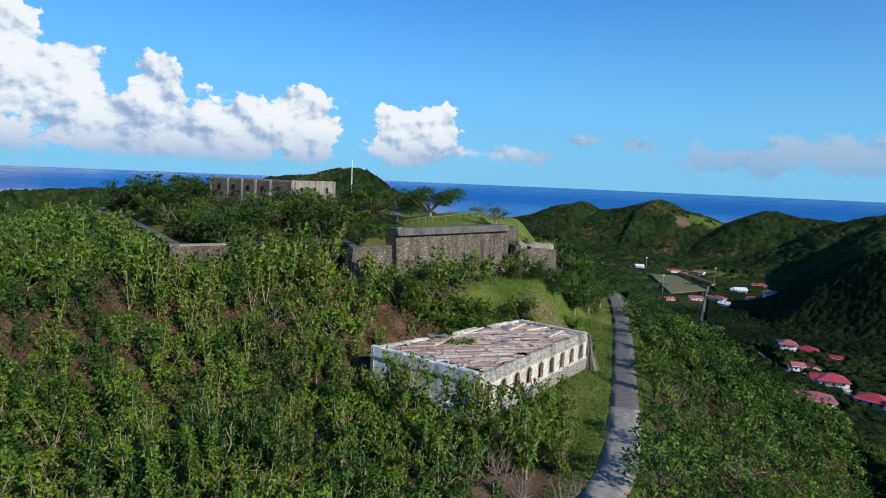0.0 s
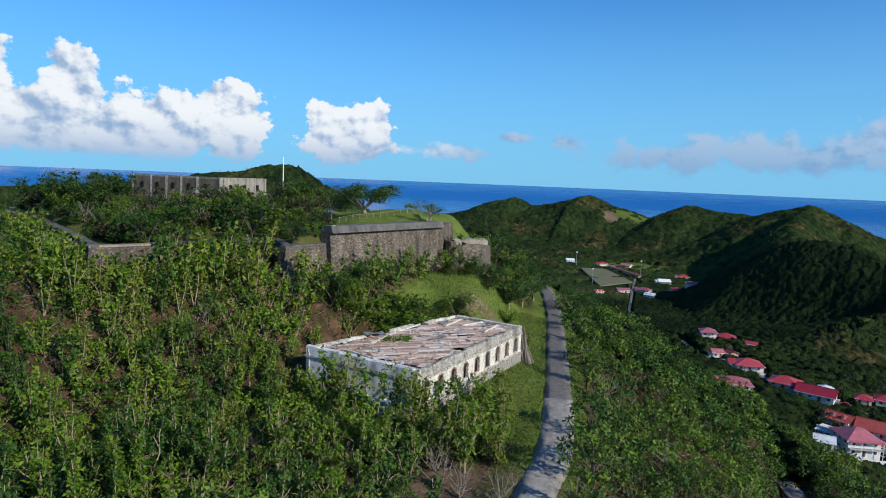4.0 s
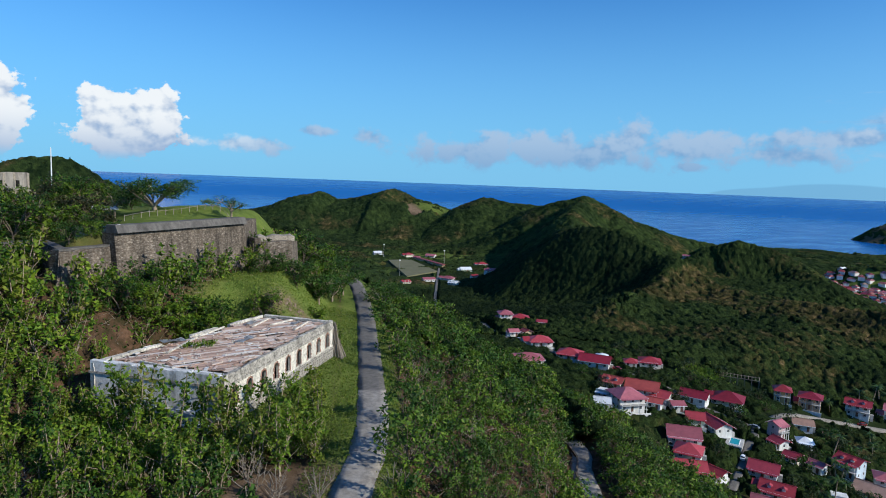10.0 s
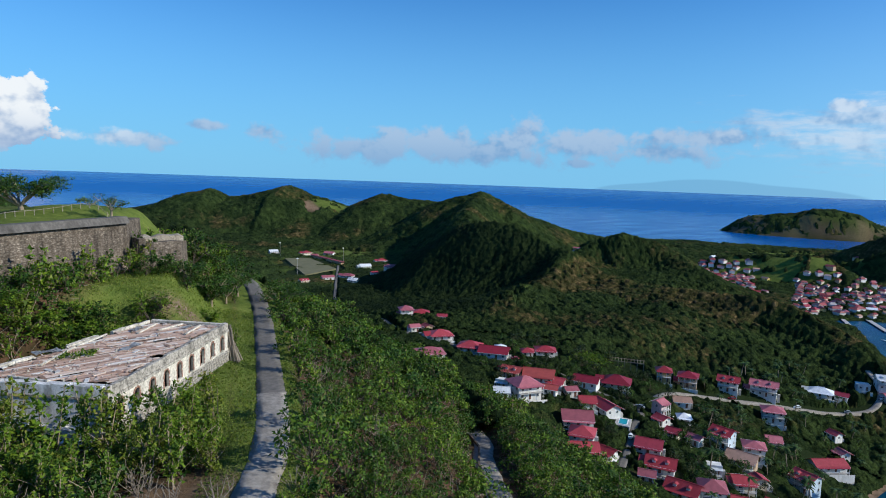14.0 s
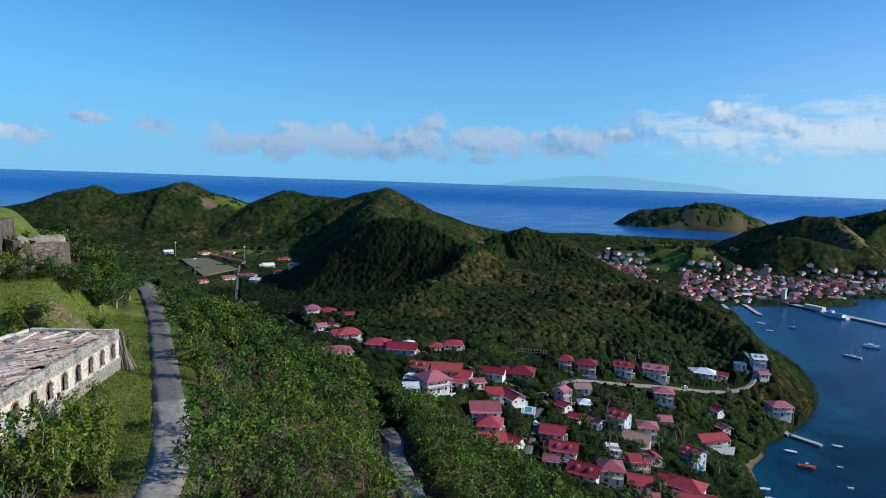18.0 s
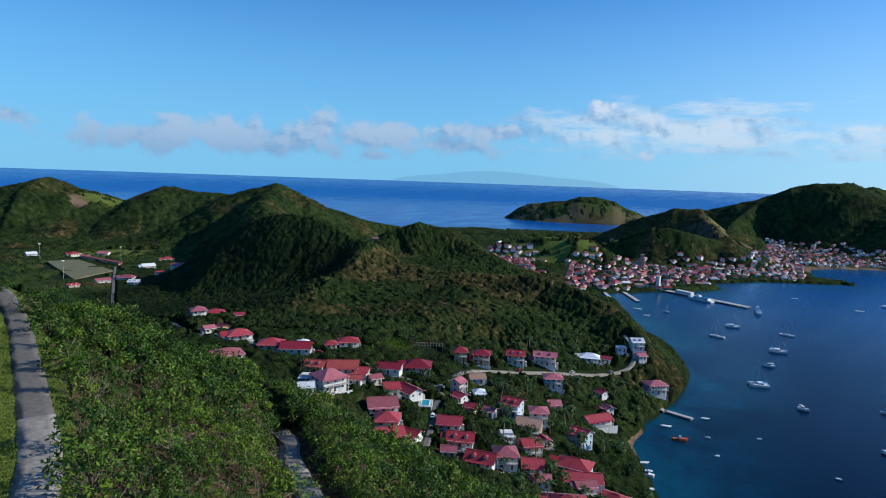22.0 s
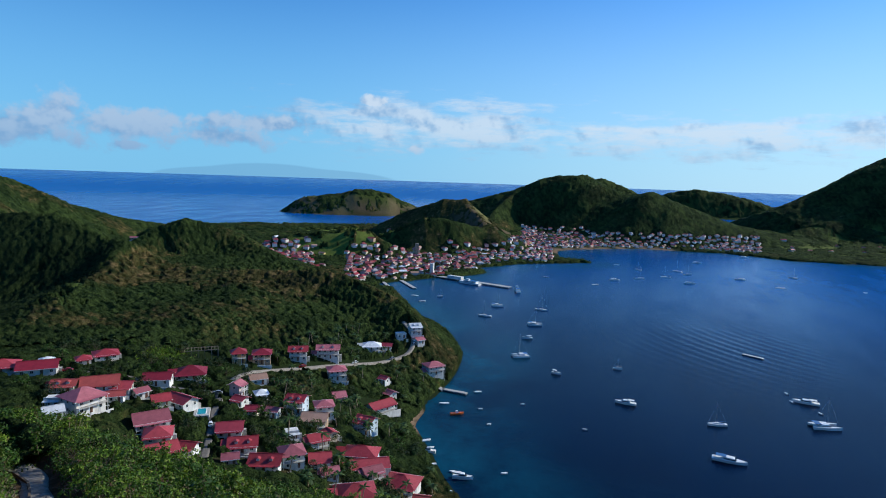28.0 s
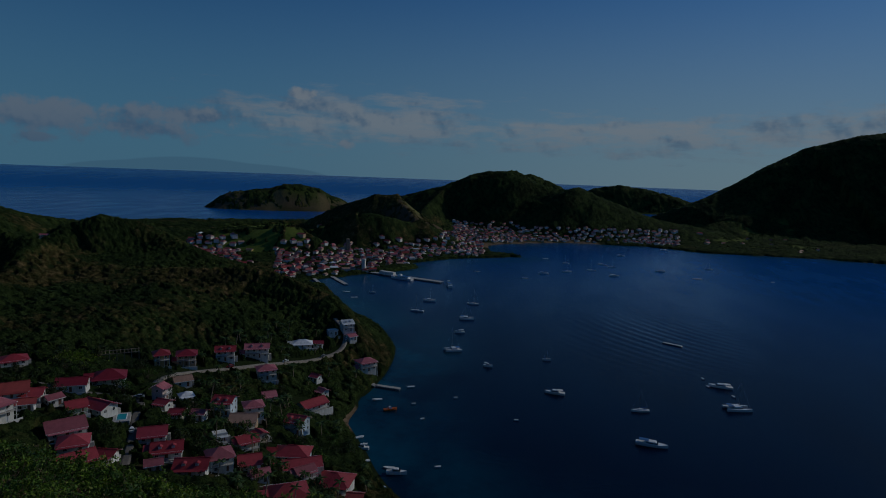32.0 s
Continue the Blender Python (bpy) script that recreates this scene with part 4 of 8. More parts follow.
for k, (wood, leaves) in enumerate(BUSHES):
    wood_me, wood_dark = big_mesh("trunk", *wood, M_BARK), big_mesh("trunk", *wood, M_BARK_DARK)
    leaf_mes = [big_mesh("crown", *leaves, m) for m in (M_LEAF, M_LEAF_DARK, M_LEAF_YELLOW, M_LEAF_MID)]
    for i in np.nonzero(singles & (kind == k))[0]:
        tree = tagged(empty("slope_tree", pose(px[i], py[i], pz[i], 0, 0, math.degrees(turn[i]))), ("thin many-stemmed green tree", "dark green bushy tree", "yellow-green thin-stemmed tree", "full-crowned mid-green tree")[tone_of[i]] + " on the ridge slope", "tree", "slope trees")
        tree.scale = (size[i],) * 3
        share("trunk", wood_dark if right[i] else wood_me, tree, Matrix())
        share("crown", leaf_mes[tone_of[i]], tree, Matrix())
far_off = np.hypot(px, py) > 92
for side, mat in ((0, M_LEAF), (1, M_LEAF_DARK), (2, M_LEAF_YELLOW), (3, M_LEAF_MID)):
    leaf_all, wood_all = [], []
    for k in range(len(BUSHES)):
        for forms, pick in ((MIDDLE, ~far_off), (DISTANT, far_off)):
            pick = pick & ~singles & (kind == k) & (tone_of == side)
            at = np.stack([px[pick], py[pick], pz[pick]], 1)
            leaf_all.append(placed(forms[k][1], at, turn[pick], size[pick]))
            wood_all.append(placed(forms[k][0], at, turn[pick], size[pick]))
    grove = tagged(empty("thicket"), "dense green thicket of thin-stemmed trees on the slope", "thicket", kind="stuff")
    ob = new("crown", big_mesh("crown", *join(leaf_all), mat))
    ob.parent = grove
    ob = new("trunk", big_mesh("trunk", *join(wood_all), M_BARK_DARK if side in (1, 3) else M_BARK))
    ob.parent = grove

# low growth and fallen twigs between the stems
ux, uy = scattered(34000, -42, 66, 36, 135, rng)
keep = wooded(ux, uy) & (lumps(ux, uy, 5, 3.0) + rng.normal(0, 0.4, len(ux)) > -0.55)
ux, uy = ux[keep], uy[keep]
low_ = np.stack([ux, uy, surface(ux, uy) + 0.12], 1)
tagged(new("undergrowth", big_mesh("undergrowth", *tufts(low_, np.tile([[0, 0, 0.9]], (len(ux), 1)), 0.50, 0.18, 2, rng), M_LEAF_DARK)), "low green undergrowth between the trees", "undergrowth", kind="stuff")
tx, ty = scattered(9000, -42, 60, 36, 120, rng)
keep = wooded(tx, ty)
tx, ty = tx[keep], ty[keep]
tz, ta, tl, tw = surface(tx, ty), rng.uniform(0, 6.28, len(tx)), rng.uniform(0.8, 2.6, len(tx)), rng.uniform(0.02, 0.06, len(tx))
tip = np.stack([tx + np.cos(ta) * tl, ty + np.sin(ta) * tl, tz + rng.uniform(0.1, 2.2, len(tx))], 1)
foot = np.stack([tx, ty, tz], 1)
wv = np.stack([-np.sin(ta) * tw, np.cos(ta) * tw, 0 * tw], 1)
uv_ = np.stack([0 * tw, 0 * tw, tw * 1.6], 1)
tv = np.stack([foot - wv, foot + wv, foot + uv_, tip], 1).reshape(-1, 3)
tf = (np.arange(len(tx)) * 4)[:, None, None] + np.array([(0, 1, 3), (1, 2, 3), (2, 0, 3)])[None]
tagged(new("twigs", big_mesh("twigs", tv, tf.reshape(-1, 3), M_DEADWOOD)), "grey dead twigs and fallen branches in the thicket", "dead wood", kind="stuff")

def ring(*pairs):
    return [(d * math.sin(radians(a)), d * math.cos(radians(a))) for a, d in pairs]


VALLEY = ring((16.5, 640), (17, 960), (24, 1000), (30, 960), (29, 820), (26, 660))
# the hollow's dense wood, its shade put into the colour; the spur's dry scrub
DENSE_SHADED = ring((22, 640), (25, 800), (30, 740), (36, 665), (41, 600), (44, 560), (42, 500), (40, 455), (38, 405), (34, 380), (29, 400), (25, 470))
SCRUB = ring((39, 470), (43, 530), (48, 590), (56, 580), (66, 590), (70, 520), (66, 430), (56, 410), (46, 410))


def CLEAR(x, y):
    """Positive where no roof, lane or field lies."""
    v = np.ones(np.shape(x))
    for hx, hy, hr in CLEARINGS:
        v = np.where((x - hx) ** 2 + (y - hy) ** 2 < hr * hr, -1, v)
    return v


CLEARINGS = []

# ---- the ruined barracks by the road ----
RUIN = Matrix.Translation((4.9, 69.3, 102.0)) @ Matrix.Rotation(math.atan2(23.8, 17.7), 4, "Z")
RX, RY, RY_FAR = 29.7, 17.2, 12.0


def back(x):
    """Where the slanting rear wall of the ruin stands."""
    return RY + (RY_FAR - RY) * x / RX



def thing(name, m, label, category, group="", kind=""):
    return tagged(empty(name, m), label, category, group, kind)


ruin = thing("barracks_ruin", RUIN, "roofless pale limestone barracks ruin with rotten plank deck", "ruin")


def pierced(length, thick, z0, z1, openings):
    """A wall along x with round-headed openings (centre, width, sill, spring)."""
    bm = bmesh.new()
    x = 0.0
    for c, w, sill, spring in openings:
        box(bm, x, 0, z0, c - w / 2, thick, z1)
        if sill > z0:
            box(bm, c - w / 2, 0, z0, c + w / 2, thick, sill)
        n = 8
        for i in range(n):
            a, b = math.pi * (1 - i / n), math.pi * (1 - (i + 1) / n)
            xa, xb = c + math.cos(a) * w / 2, c + math.cos(b) * w / 2
            za, zb = spring + math.sin(a) * w / 2, spring + math.sin(b) * w / 2
            vs = [bm.verts.new(p) for p in ((xa, 0, za), (xb, 0, zb), (xb, 0, z1), (xa, 0, z1), (xa, thick, za), (xb, thick, zb), (xb, thick, z1), (xa, thick, z1))]
            for f in ((0, 1, 2, 3), (7, 6, 5, 4), (1, 0, 4, 5), (3, 2, 6, 7)):
                bm.faces.new([vs[k] for k in f])
        x = c + w / 2
    box(bm, x, 0, z0, length, thick, z1)
    return bm


def ragged(bm, amount, zmin, seed):
    r = random.Random(seed)
    for v in bm.verts:
        if v.co.z > zmin:
            v.co.z += r.uniform(-amount, amount * 0.3)
            v.co.y += r.uniform(-0.03, 0.03)
    return bm


WINDOWS = [2.1 + 3.2 * i for i in range(9)]
part("front_wall", pierced(RX, 0.26, 1.7, 4.45, [(c, 1.05, 1.95, 3.55) for c in WINDOWS]), M_LIME, ruin, "pale lime-washed stone front wall")
# rough plinth in courses of separate stones
rs = random.Random(5)
plinth = part("plinth", boxed(-0.1, -0.12, -3.0, RX + 0.1, 0.62, 1.7), M_RUBBLE, ruin, "rough rubble plinth")
stone_mes = []
for k in range(5):
    bm = bmesh.new()
    box(bm, -0.5, -0.10, -0.5, 0.5, 0.10, 0.5)
    bmesh.ops.bevel(bm, geom=bm.edges[:], offset=0.10, segments=1, affect="EDGES")
    for v in bm.verts:
        v.co += Vector((rs.uniform(-0.06, 0.06), rs.uniform(-0.03, 0.03), rs.uniform(-0.06, 0.06)))
    me = bpy.data.meshes.new("stone")
    bm.to_mesh(me)
    bm.free()
    me.materials.append(M_RUBBLE)
    stone_mes.append(me)
for course_z in (0.15, 0.55, 0.95, 1.35):
    x = 0.2
    while x < RX - 0.3:
        w = rs.uniform(0.5, 1.0)
        share("stone", rs.choice(stone_mes), plinth, Matrix.Translation((x + w / 2, -0.12, course_z + rs.uniform(-0.04, 0.04))) @ Matrix.Diagonal((w * 0.94, 1, 0.36, 1)))
        x += w * 1.12
part("string_course", boxed(-0.05, -0.10, 1.72, RX + 0.05, 0.0, 1.90), M_LIME, ruin)
part("cornice", ragged(boxed(-0.14, -0.16, 4.45, RX + 0.14, 0.66, 4.78), 0.02, 4.6, 1), M_RUBBLE, ruin, "grey weathered cornice")
for i in range(15):
    part("parapet_block", ragged(boxed(i * RX / 15, -0.02 + 0.01 * (i % 2), 4.78, (i + 1) * RX / 15 - 0.015, 0.5, 5.9 - 0.05 * (i % 3)), 0.12, 5.5, i), M_RUBBLE, ruin, "broken grey-stained parapet block")
brick_mes = []
for k in range(3):
    bm = bmesh.new()
    for v in box(bm, -0.11, -0.05, -0.10, 0.11, 0.05, 0.10):
        v.co += Vector((rs.uniform(-0.02, 0.02), rs.uniform(-0.015, 0.015), rs.uniform(-0.02, 0.02)))
    brick_mes.append(bpy.data.meshes.new("brick"))
    bm.to_mesh(brick_mes[k])
    bm.free()
    brick_mes[k].materials.append(M_BRICK)


def surround(c):
    """A jagged band round a round-headed opening."""
    bm = bmesh.new()
    path = [(c - 0.53, 1.97 + i * 0.26, -1, 0) for i in range(7)] + [(c + 0.53 * math.cos(a), 3.55 + 0.53 * math.sin(a), math.cos(a), math.sin(a)) for a in [math.pi * (1 - i / 9) for i in range(1, 9)]] + [(c + 0.53, 3.53 - i * 0.26, 1, 0) for i in range(7)]
    prev = None
    for i, (x, z, nx, nz) in enumerate(path):
        w = 0.12 + 0.09 * (i % 2) + rs.uniform(-0.03, 0.05)
        now = [bm.verts.new(p) for p in ((x, -0.015, z), (x + nx * w, -0.015, z + nz * w), (x + nx * w, 0.02, z + nz * w), (x, 0.02, z))]
        if prev:
            for k in range(4):
                bm.faces.new((prev[k], prev[(k + 1) % 4], now[(k + 1) % 4], now[k]))
        prev = now
    bmesh.ops.recalc_face_normals(bm, faces=bm.faces[:])
    ob = part("window_surround", bm, M_BRICK, ruin, "crumbling red brick window surround")
    for i, (x, z, nx, nz) in enumerate(path):
        if rs.random() < 0.6:
            share("brick", brick_mes[i % 3], ob, Matrix.Translation((x + nx * 0.12, -0.02, z + nz * 0.12)) @ Matrix.Rotation(-math.atan2(nz, nx), 4, "Y"))
    part("window_sill", boxed(c - 0.7, -0.12, 1.86, c + 0.7, 0.1, 1.97), M_LIME, ruin)


for c in WINDOWS:
    surround(c)
# end wall towards the near side
part("end_wall", boxed(0.0, 0.62, -3.0, 0.6, RY, 4.5), M_WHITEWASH, ruin, "grey-white rendered end wall")
part("end_cornice", ragged(boxed(-0.16, -0.1, 4.5, 0.66, RY + 0.1, 4.74), 0.02, 4.6, 3), M_RUBBLE, ruin)
for i in range(9):
    bm = boxed(-0.03, 0.5 + i * (RY - 0.5) / 9, 4.74, 0.55, 0.5 + (i + 1) * (RY - 0.5) / 9 - 0.02, 5.98 - 0.06 * (i % 2))
    part("parapet_block", ragged(bm, 0.10, 5.5, 40 + i), M_WHITEWASH, ruin, "stained grey parapet block")
part("ledge", boxed(-0.9, 0.4, -3.0, 0.0, RY - 5.5, 1.55), M_WHITEWASH, ruin, "low rendered ledge")
part("ledge_step", boxed(-1.9, 0.9, -3.0, -0.9, RY - 8.5, 0.55), M_WHITEWASH, ruin)
part("buttress", boxed(-0.35, -0.35, -3.0, 0.45, 0.45, 4.4), M_LIME, ruin, bevel=0.04)
SLANT = Matrix.Translation((0, RY, 0)) @ Matrix.Rotation(math.atan2(RY_FAR - RY, RX), 4, "Z")
part("rear_wall", pierced(RX, 0.62, -3.0, 5.2, [(c, 1.05, 1.95, 3.5) for c in WINDOWS]), M_LIME, ruin).matrix_basis = SLANT @ Matrix.Translation((0, -0.62, 0))
for i in range(12):
    if i not in (4, 5, 8):
        bm = boxed(i * RX / 12, -0.5, 5.2, (i + 1) * RX / 12 - 0.02, 0.0, 5.75)
        part("parapet_block", ragged(bm, 0.14, 5.4, 60 + i), M_LIME, ruin).matrix_basis = SLANT
part("far_wall", boxed(RX - 0.6, 0.62, -3.0, RX, RY_FAR - 0.5, 4.9), M_LIME, ruin)
part("far_parapet", ragged(boxed(RX - 0.55, 0.5, 4.9, RX, RY_FAR - 0.5, 5.75), 0.1, 5.2, 8), M_LIME, ruin)
# floor coloured near-black so the window openings read as shaded
part("inner_floor", boxed(0.6, 0.62, 0.5, RX - 0.6, RY_FAR - 0.62, 0.8), M_DARK, ruin, "inner floor painted near-black for the shade inside")
# inner wall added behind the windows, its dark colour stands for shade
M_INNER_SHADE = plain_masonry("shade_dark_plaster", (0.02, 0.017, 0.014), (0.04, 0.033, 0.027), (0.02, 0.018, 0.015), 1.5)
part("added_shade_wall", boxed(0.6, 4.4, 0.8, RX - 0.6, 4.7, 5.1), M_INNER_SHADE, ruin, "added inner wall painted dark for the shade inside")
part("cross_wall", boxed(9.6, 0.62, 0.8, 10.0, back(10) - 0.62, 4.7), M_LIME, ruin)
part("cross_wall", boxed(19.6, 0.62, 0.8, 20.0, back(20) - 0.62, 4.7), M_LIME, ruin)
# deck of rotten boards on joists
for i in range(11):
    part("joist", boxed(1.2 + i * 2.7, 0.62, 5.16, 1.4 + i * 2.7, back(1.4 + i * 2.7) - 0.62, 5.38), M_WOOD, ruin)
plank_mes = []
for k in range(5):
    bm = bmesh.new()
    box(bm, -0.185, -0.5, 0, 0.185, 0.5, 0.04)
    for v in bm.verts:
        v.co.z += rs.uniform(-0.02, 0.03)
        v.co.x += rs.uniform(-0.02, 0.02)
    me = bpy.data.meshes.new("plank")
    bm.to_mesh(me)
    bm.free()
    plank_mes.append(me)
M_PLANK = material("deck_plank", (0.4, 0.3, 0.23), 0.85, 0.2)
plank_tone = ramp(M_PLANK, random_of(M_PLANK), [(0.0, (0.26, 0.17, 0.125)), (0.2, (0.46, 0.31, 0.235)), (0.6, (0.60, 0.43, 0.34)), (0.82, (0.68, 0.56, 0.47)), (0.94, (0.78, 0.75, 0.70)), (1.0, (0.48, 0.45, 0.43))])
paint(M_PLANK, blend(M_PLANK, 0.7, plank_tone, ramp(M_PLANK, noise_of(M_PLANK, 1.5, 7.0, 0.7, (3, 0.4, 1)), [(0.3, (0.6, 0.6, 0.6)), (0.7, (1.2, 1.17, 1.12))]), "MULTIPLY"))
relief(M_PLANK, noise_of(M_PLANK, 6.0, 6.0, 0.7, (4, 0.5, 1)), 0.5, 0.02)
for me in plank_mes:
    me.materials.append(M_PLANK)
deck = part("deck", boxed(0.8, 0.7, 5.38, 0.9, RY - 0.7, 5.40), M_WOOD, ruin)


def gap_at(x, y):
    return (18.9 < x < 20.0 and 3.4 < y < 7.0) or (23.0 < x < 26.6 and 7.8 < y < 8.6) or (12.4 < x < 13.4 and 0.8 < y < 2.2) or (4.0 < x < 4.7 and 6.0 < y < 8.2) or (20.6 < x < 21.6 and 1.6 < y < 3.0) or (1.4 < x < 2.0 and 2.0 < y < 5.0)


bm = bmesh.new()
nx_, ny_ = 56, 30
grid_ = [[bm.verts.new((0.7 + i * (RX - 1.4) / nx_, 0.7 + j * (back(i * RX / nx_) - 1.4) / ny_, 5.37)) for i in range(nx_ + 1)] for j in range(ny_ + 1)]
for j in range(ny_):
    for i in range(nx_):
        if not gap_at(0.7 + (i + 0.5) * (RX - 1.4) / nx_, 0.7 + (j + 0.5) * (back(i * RX / nx_) - 1.4) / ny_):
            bm.faces.new((grid_[j][i], grid_[j][i + 1], grid_[j + 1][i + 1], grid_[j + 1][i]))
bmesh.ops.solidify(bm, geom=bm.faces[:], thickness=-0.015)
bmesh.ops.delete(bm, geom=[v for v in bm.verts if not v.link_faces], context="VERTS")
M_UNDER = plain_masonry("rotten_boarding", (0.30, 0.20, 0.15), (0.48, 0.36, 0.28), (0.09, 0.06, 0.045), 2.5, 0.9, 0.7, (3, 0.4, 1))
part("under_boarding", bm, M_UNDER, ruin, "rotten reddish under-boarding")
# the boards lie slantwise, from the rear wall towards the far front corner
SLOPE = math.radians(-40)
along_, across_ = Vector((math.cos(SLOPE), math.sin(SLOPE))), Vector((-math.sin(SLOPE), math.cos(SLOPE)))


def on_deck(p):
    return 2.0 < p.x < RX - 0.7 and 0.75 < p.y < back(p.x) - 0.75 and not gap_at(p.x, p.y)


row_ = 0.0
while row_ < 34:
    q = -14 + rs.uniform(0, 2)
    while q < 30:
        ln = rs.uniform(2.6, 5.4)
        ends = [along_ * (q + k * ln) + across_ * row_ for k in (0.02, 0.5, 0.98)]
        if not all(on_deck(p) for p in ends):
            ln = 1.3
            ends = [along_ * (q + k * ln) + across_ * row_ for k in (0.02, 0.5, 0.98)]
        if all(on_deck(p) for p in ends) and rs.random() > 0.04:
            tilt = Matrix.Rotation(SLOPE - math.pi / 2 + rs.gauss(0, 0.013), 4, "Z") @ Matrix.Rotation(rs.uniform(-0.012, 0.012), 4, "X")
            share("plank", rs.choice(plank_mes), deck, Matrix.Translation((ends[1].x, ends[1].y, 5.40 + rs.uniform(0, 0.05))) @ tilt @ Matrix.Diagonal((1.12, ln * 0.985, 1, 1)))
        q += ln
    row_ += 0.43
part("end_slab", ragged(boxed(0.62, 0.62, 5.30, 1.95, RY - 0.75, 5.52), 0.03, 5.4, 91), M_WHITEWASH, ruin, "stained grey concrete slab along the end wall")
for (x, y, w, l, rot, mat, lab) in ((11.6, 14.9, 3.0, 1.6, -0.5, M_TIN, "bent grey-blue roofing sheet"), (15.6, 6.6, 3.6, 1.2, 0.05, M_TIN, "grey roofing sheet"), (24.3, 10.8, 2.4, 1.1, 0.2, M_TIN, "grey roofing sheet"), (26.8, 4.6, 2.0, 0.9, -0.1, M_TIN, "grey roofing sheet")):
    bm = bmesh.new()
    n = 14
    rows_ = [[bm.verts.new((i * w / n - w / 2, j * l - l / 2, 0.05 * (i % 2) + 0.12 * math.sin(i * 0.4 + j))) for i in range(n + 1)] for j in (0, 1)]
    for i in range(n):
        bm.faces.new((rows_[0][i], rows_[0][i + 1], rows_[1][i + 1], rows_[1][i]))
    bmesh.ops.solidify(bm, geom=bm.faces[:], thickness=0.02)
    part("roof_sheet", bm, mat, ruin, lab).matrix_basis = Matrix.Translation((x, y, 5.62)) @ Matrix.Rotation(rot, 4, "Z")
for (x0, y0, x1, y1) in ((6.4, 11.9, 14.2, 13.1), (14.4, 13.1, 20.6, 13.0), (1.6, 7.5, 2.4, 12.5), (22.0, 9.4, 27.6, 9.8), (22.6, 3.0, 28.0, 3.4), (24.0, 7.6, 28.4, 6.2)):
    bm = bmesh.new()
    d_ = Vector((x1 - x0, y1 - y0, 0))
    box(bm, 0, -0.11, 0, d_.length, 0.11, 0.2)
    part("fallen_beam", bm, M_LIME, ruin, "fallen whitish beam").matrix_basis = Matrix.Translation((x0, y0, 5.52)) @ Matrix.Rotation(math.atan2(d_.y, d_.x), 4, "Z")
for i in range(120):
    x, y, ln = rs.uniform(2.2, RX - 1.5), rs.uniform(1.5, RY - 1.5), rs.uniform(0.6, 2.6)
    if not on_deck(Vector((x, y))):
        continue
    share("loose_board", plank_mes[i % 5], deck, Matrix.Translation((x, y, 5.53)) @ Matrix.Rotation(rs.uniform(0, 3.1), 4, "Z") @ Matrix.Diagonal((rs.uniform(0.3, 1.3), ln * 0.6, 1.2, 1)))
# crumbs of plaster and wood over the deck
cr = np.random.default_rng(44)
cx_, cy_ = cr.uniform(1.2, RX - 1.2, 380), cr.uniform(1.0, RY - 1.2, 380)
keep = np.array([on_deck(Vector((a, b))) for a, b in zip(cx_, cy_)])
cv, cf = tufts(np.stack([cx_, cy_, np.full(380, 5.56)], 1)[keep], np.tile([[0, 0, 0.0]], (keep.sum(), 1)), 0.28, 0.02, 2, cr)
ob = tagged(new("debris", big_mesh("debris", cv, cf, M_LIME)), "pale plaster and wood crumbs", kind="stuff")
ob.parent = deck
# grey timbers leaning on the far end
for i in range(34):
    bm = bmesh.new()
    sx = RX + 0.1 + rs.uniform(0, 0.3)
    tube(bm, (RX + rs.uniform(0.3, 2.0), -1.3 + i * 0.06 + rs.uniform(-0.5, 0.4), -0.4), (sx, -0.35 + i * 0.03, rs.uniform(3.0, 5.9)), 0.13, 0.06, 6)
    part("leaning_timber", bm, M_DEADWOOD, ruin, "grey weathered leaning timber")
# weeds on the deck
r_w = np.random.default_rng(3)
for (x, y, s) in ((9.8, 11.4, 1.0), (10.8, 10.2, 1.1), (11.6, 9.2, 0.8)):
    c = np.c_[r_w.uniform(-s, s, 46), r_w.uniform(-0.4, 0.4, 46), r_w.uniform(0.05, 0.5, 46)]
    ob = new("weeds", big_mesh("weeds", *tufts(c, np.tile([[0, 0, 1.0]], (46, 1)), 0.28, 0.08, 3, r_w), M_LEAF))
    ob.matrix_basis = RUIN @ Matrix.Translation((x, y, 5.5))
    tagged(ob, "green weeds growing on the rotten plank deck", "weeds")

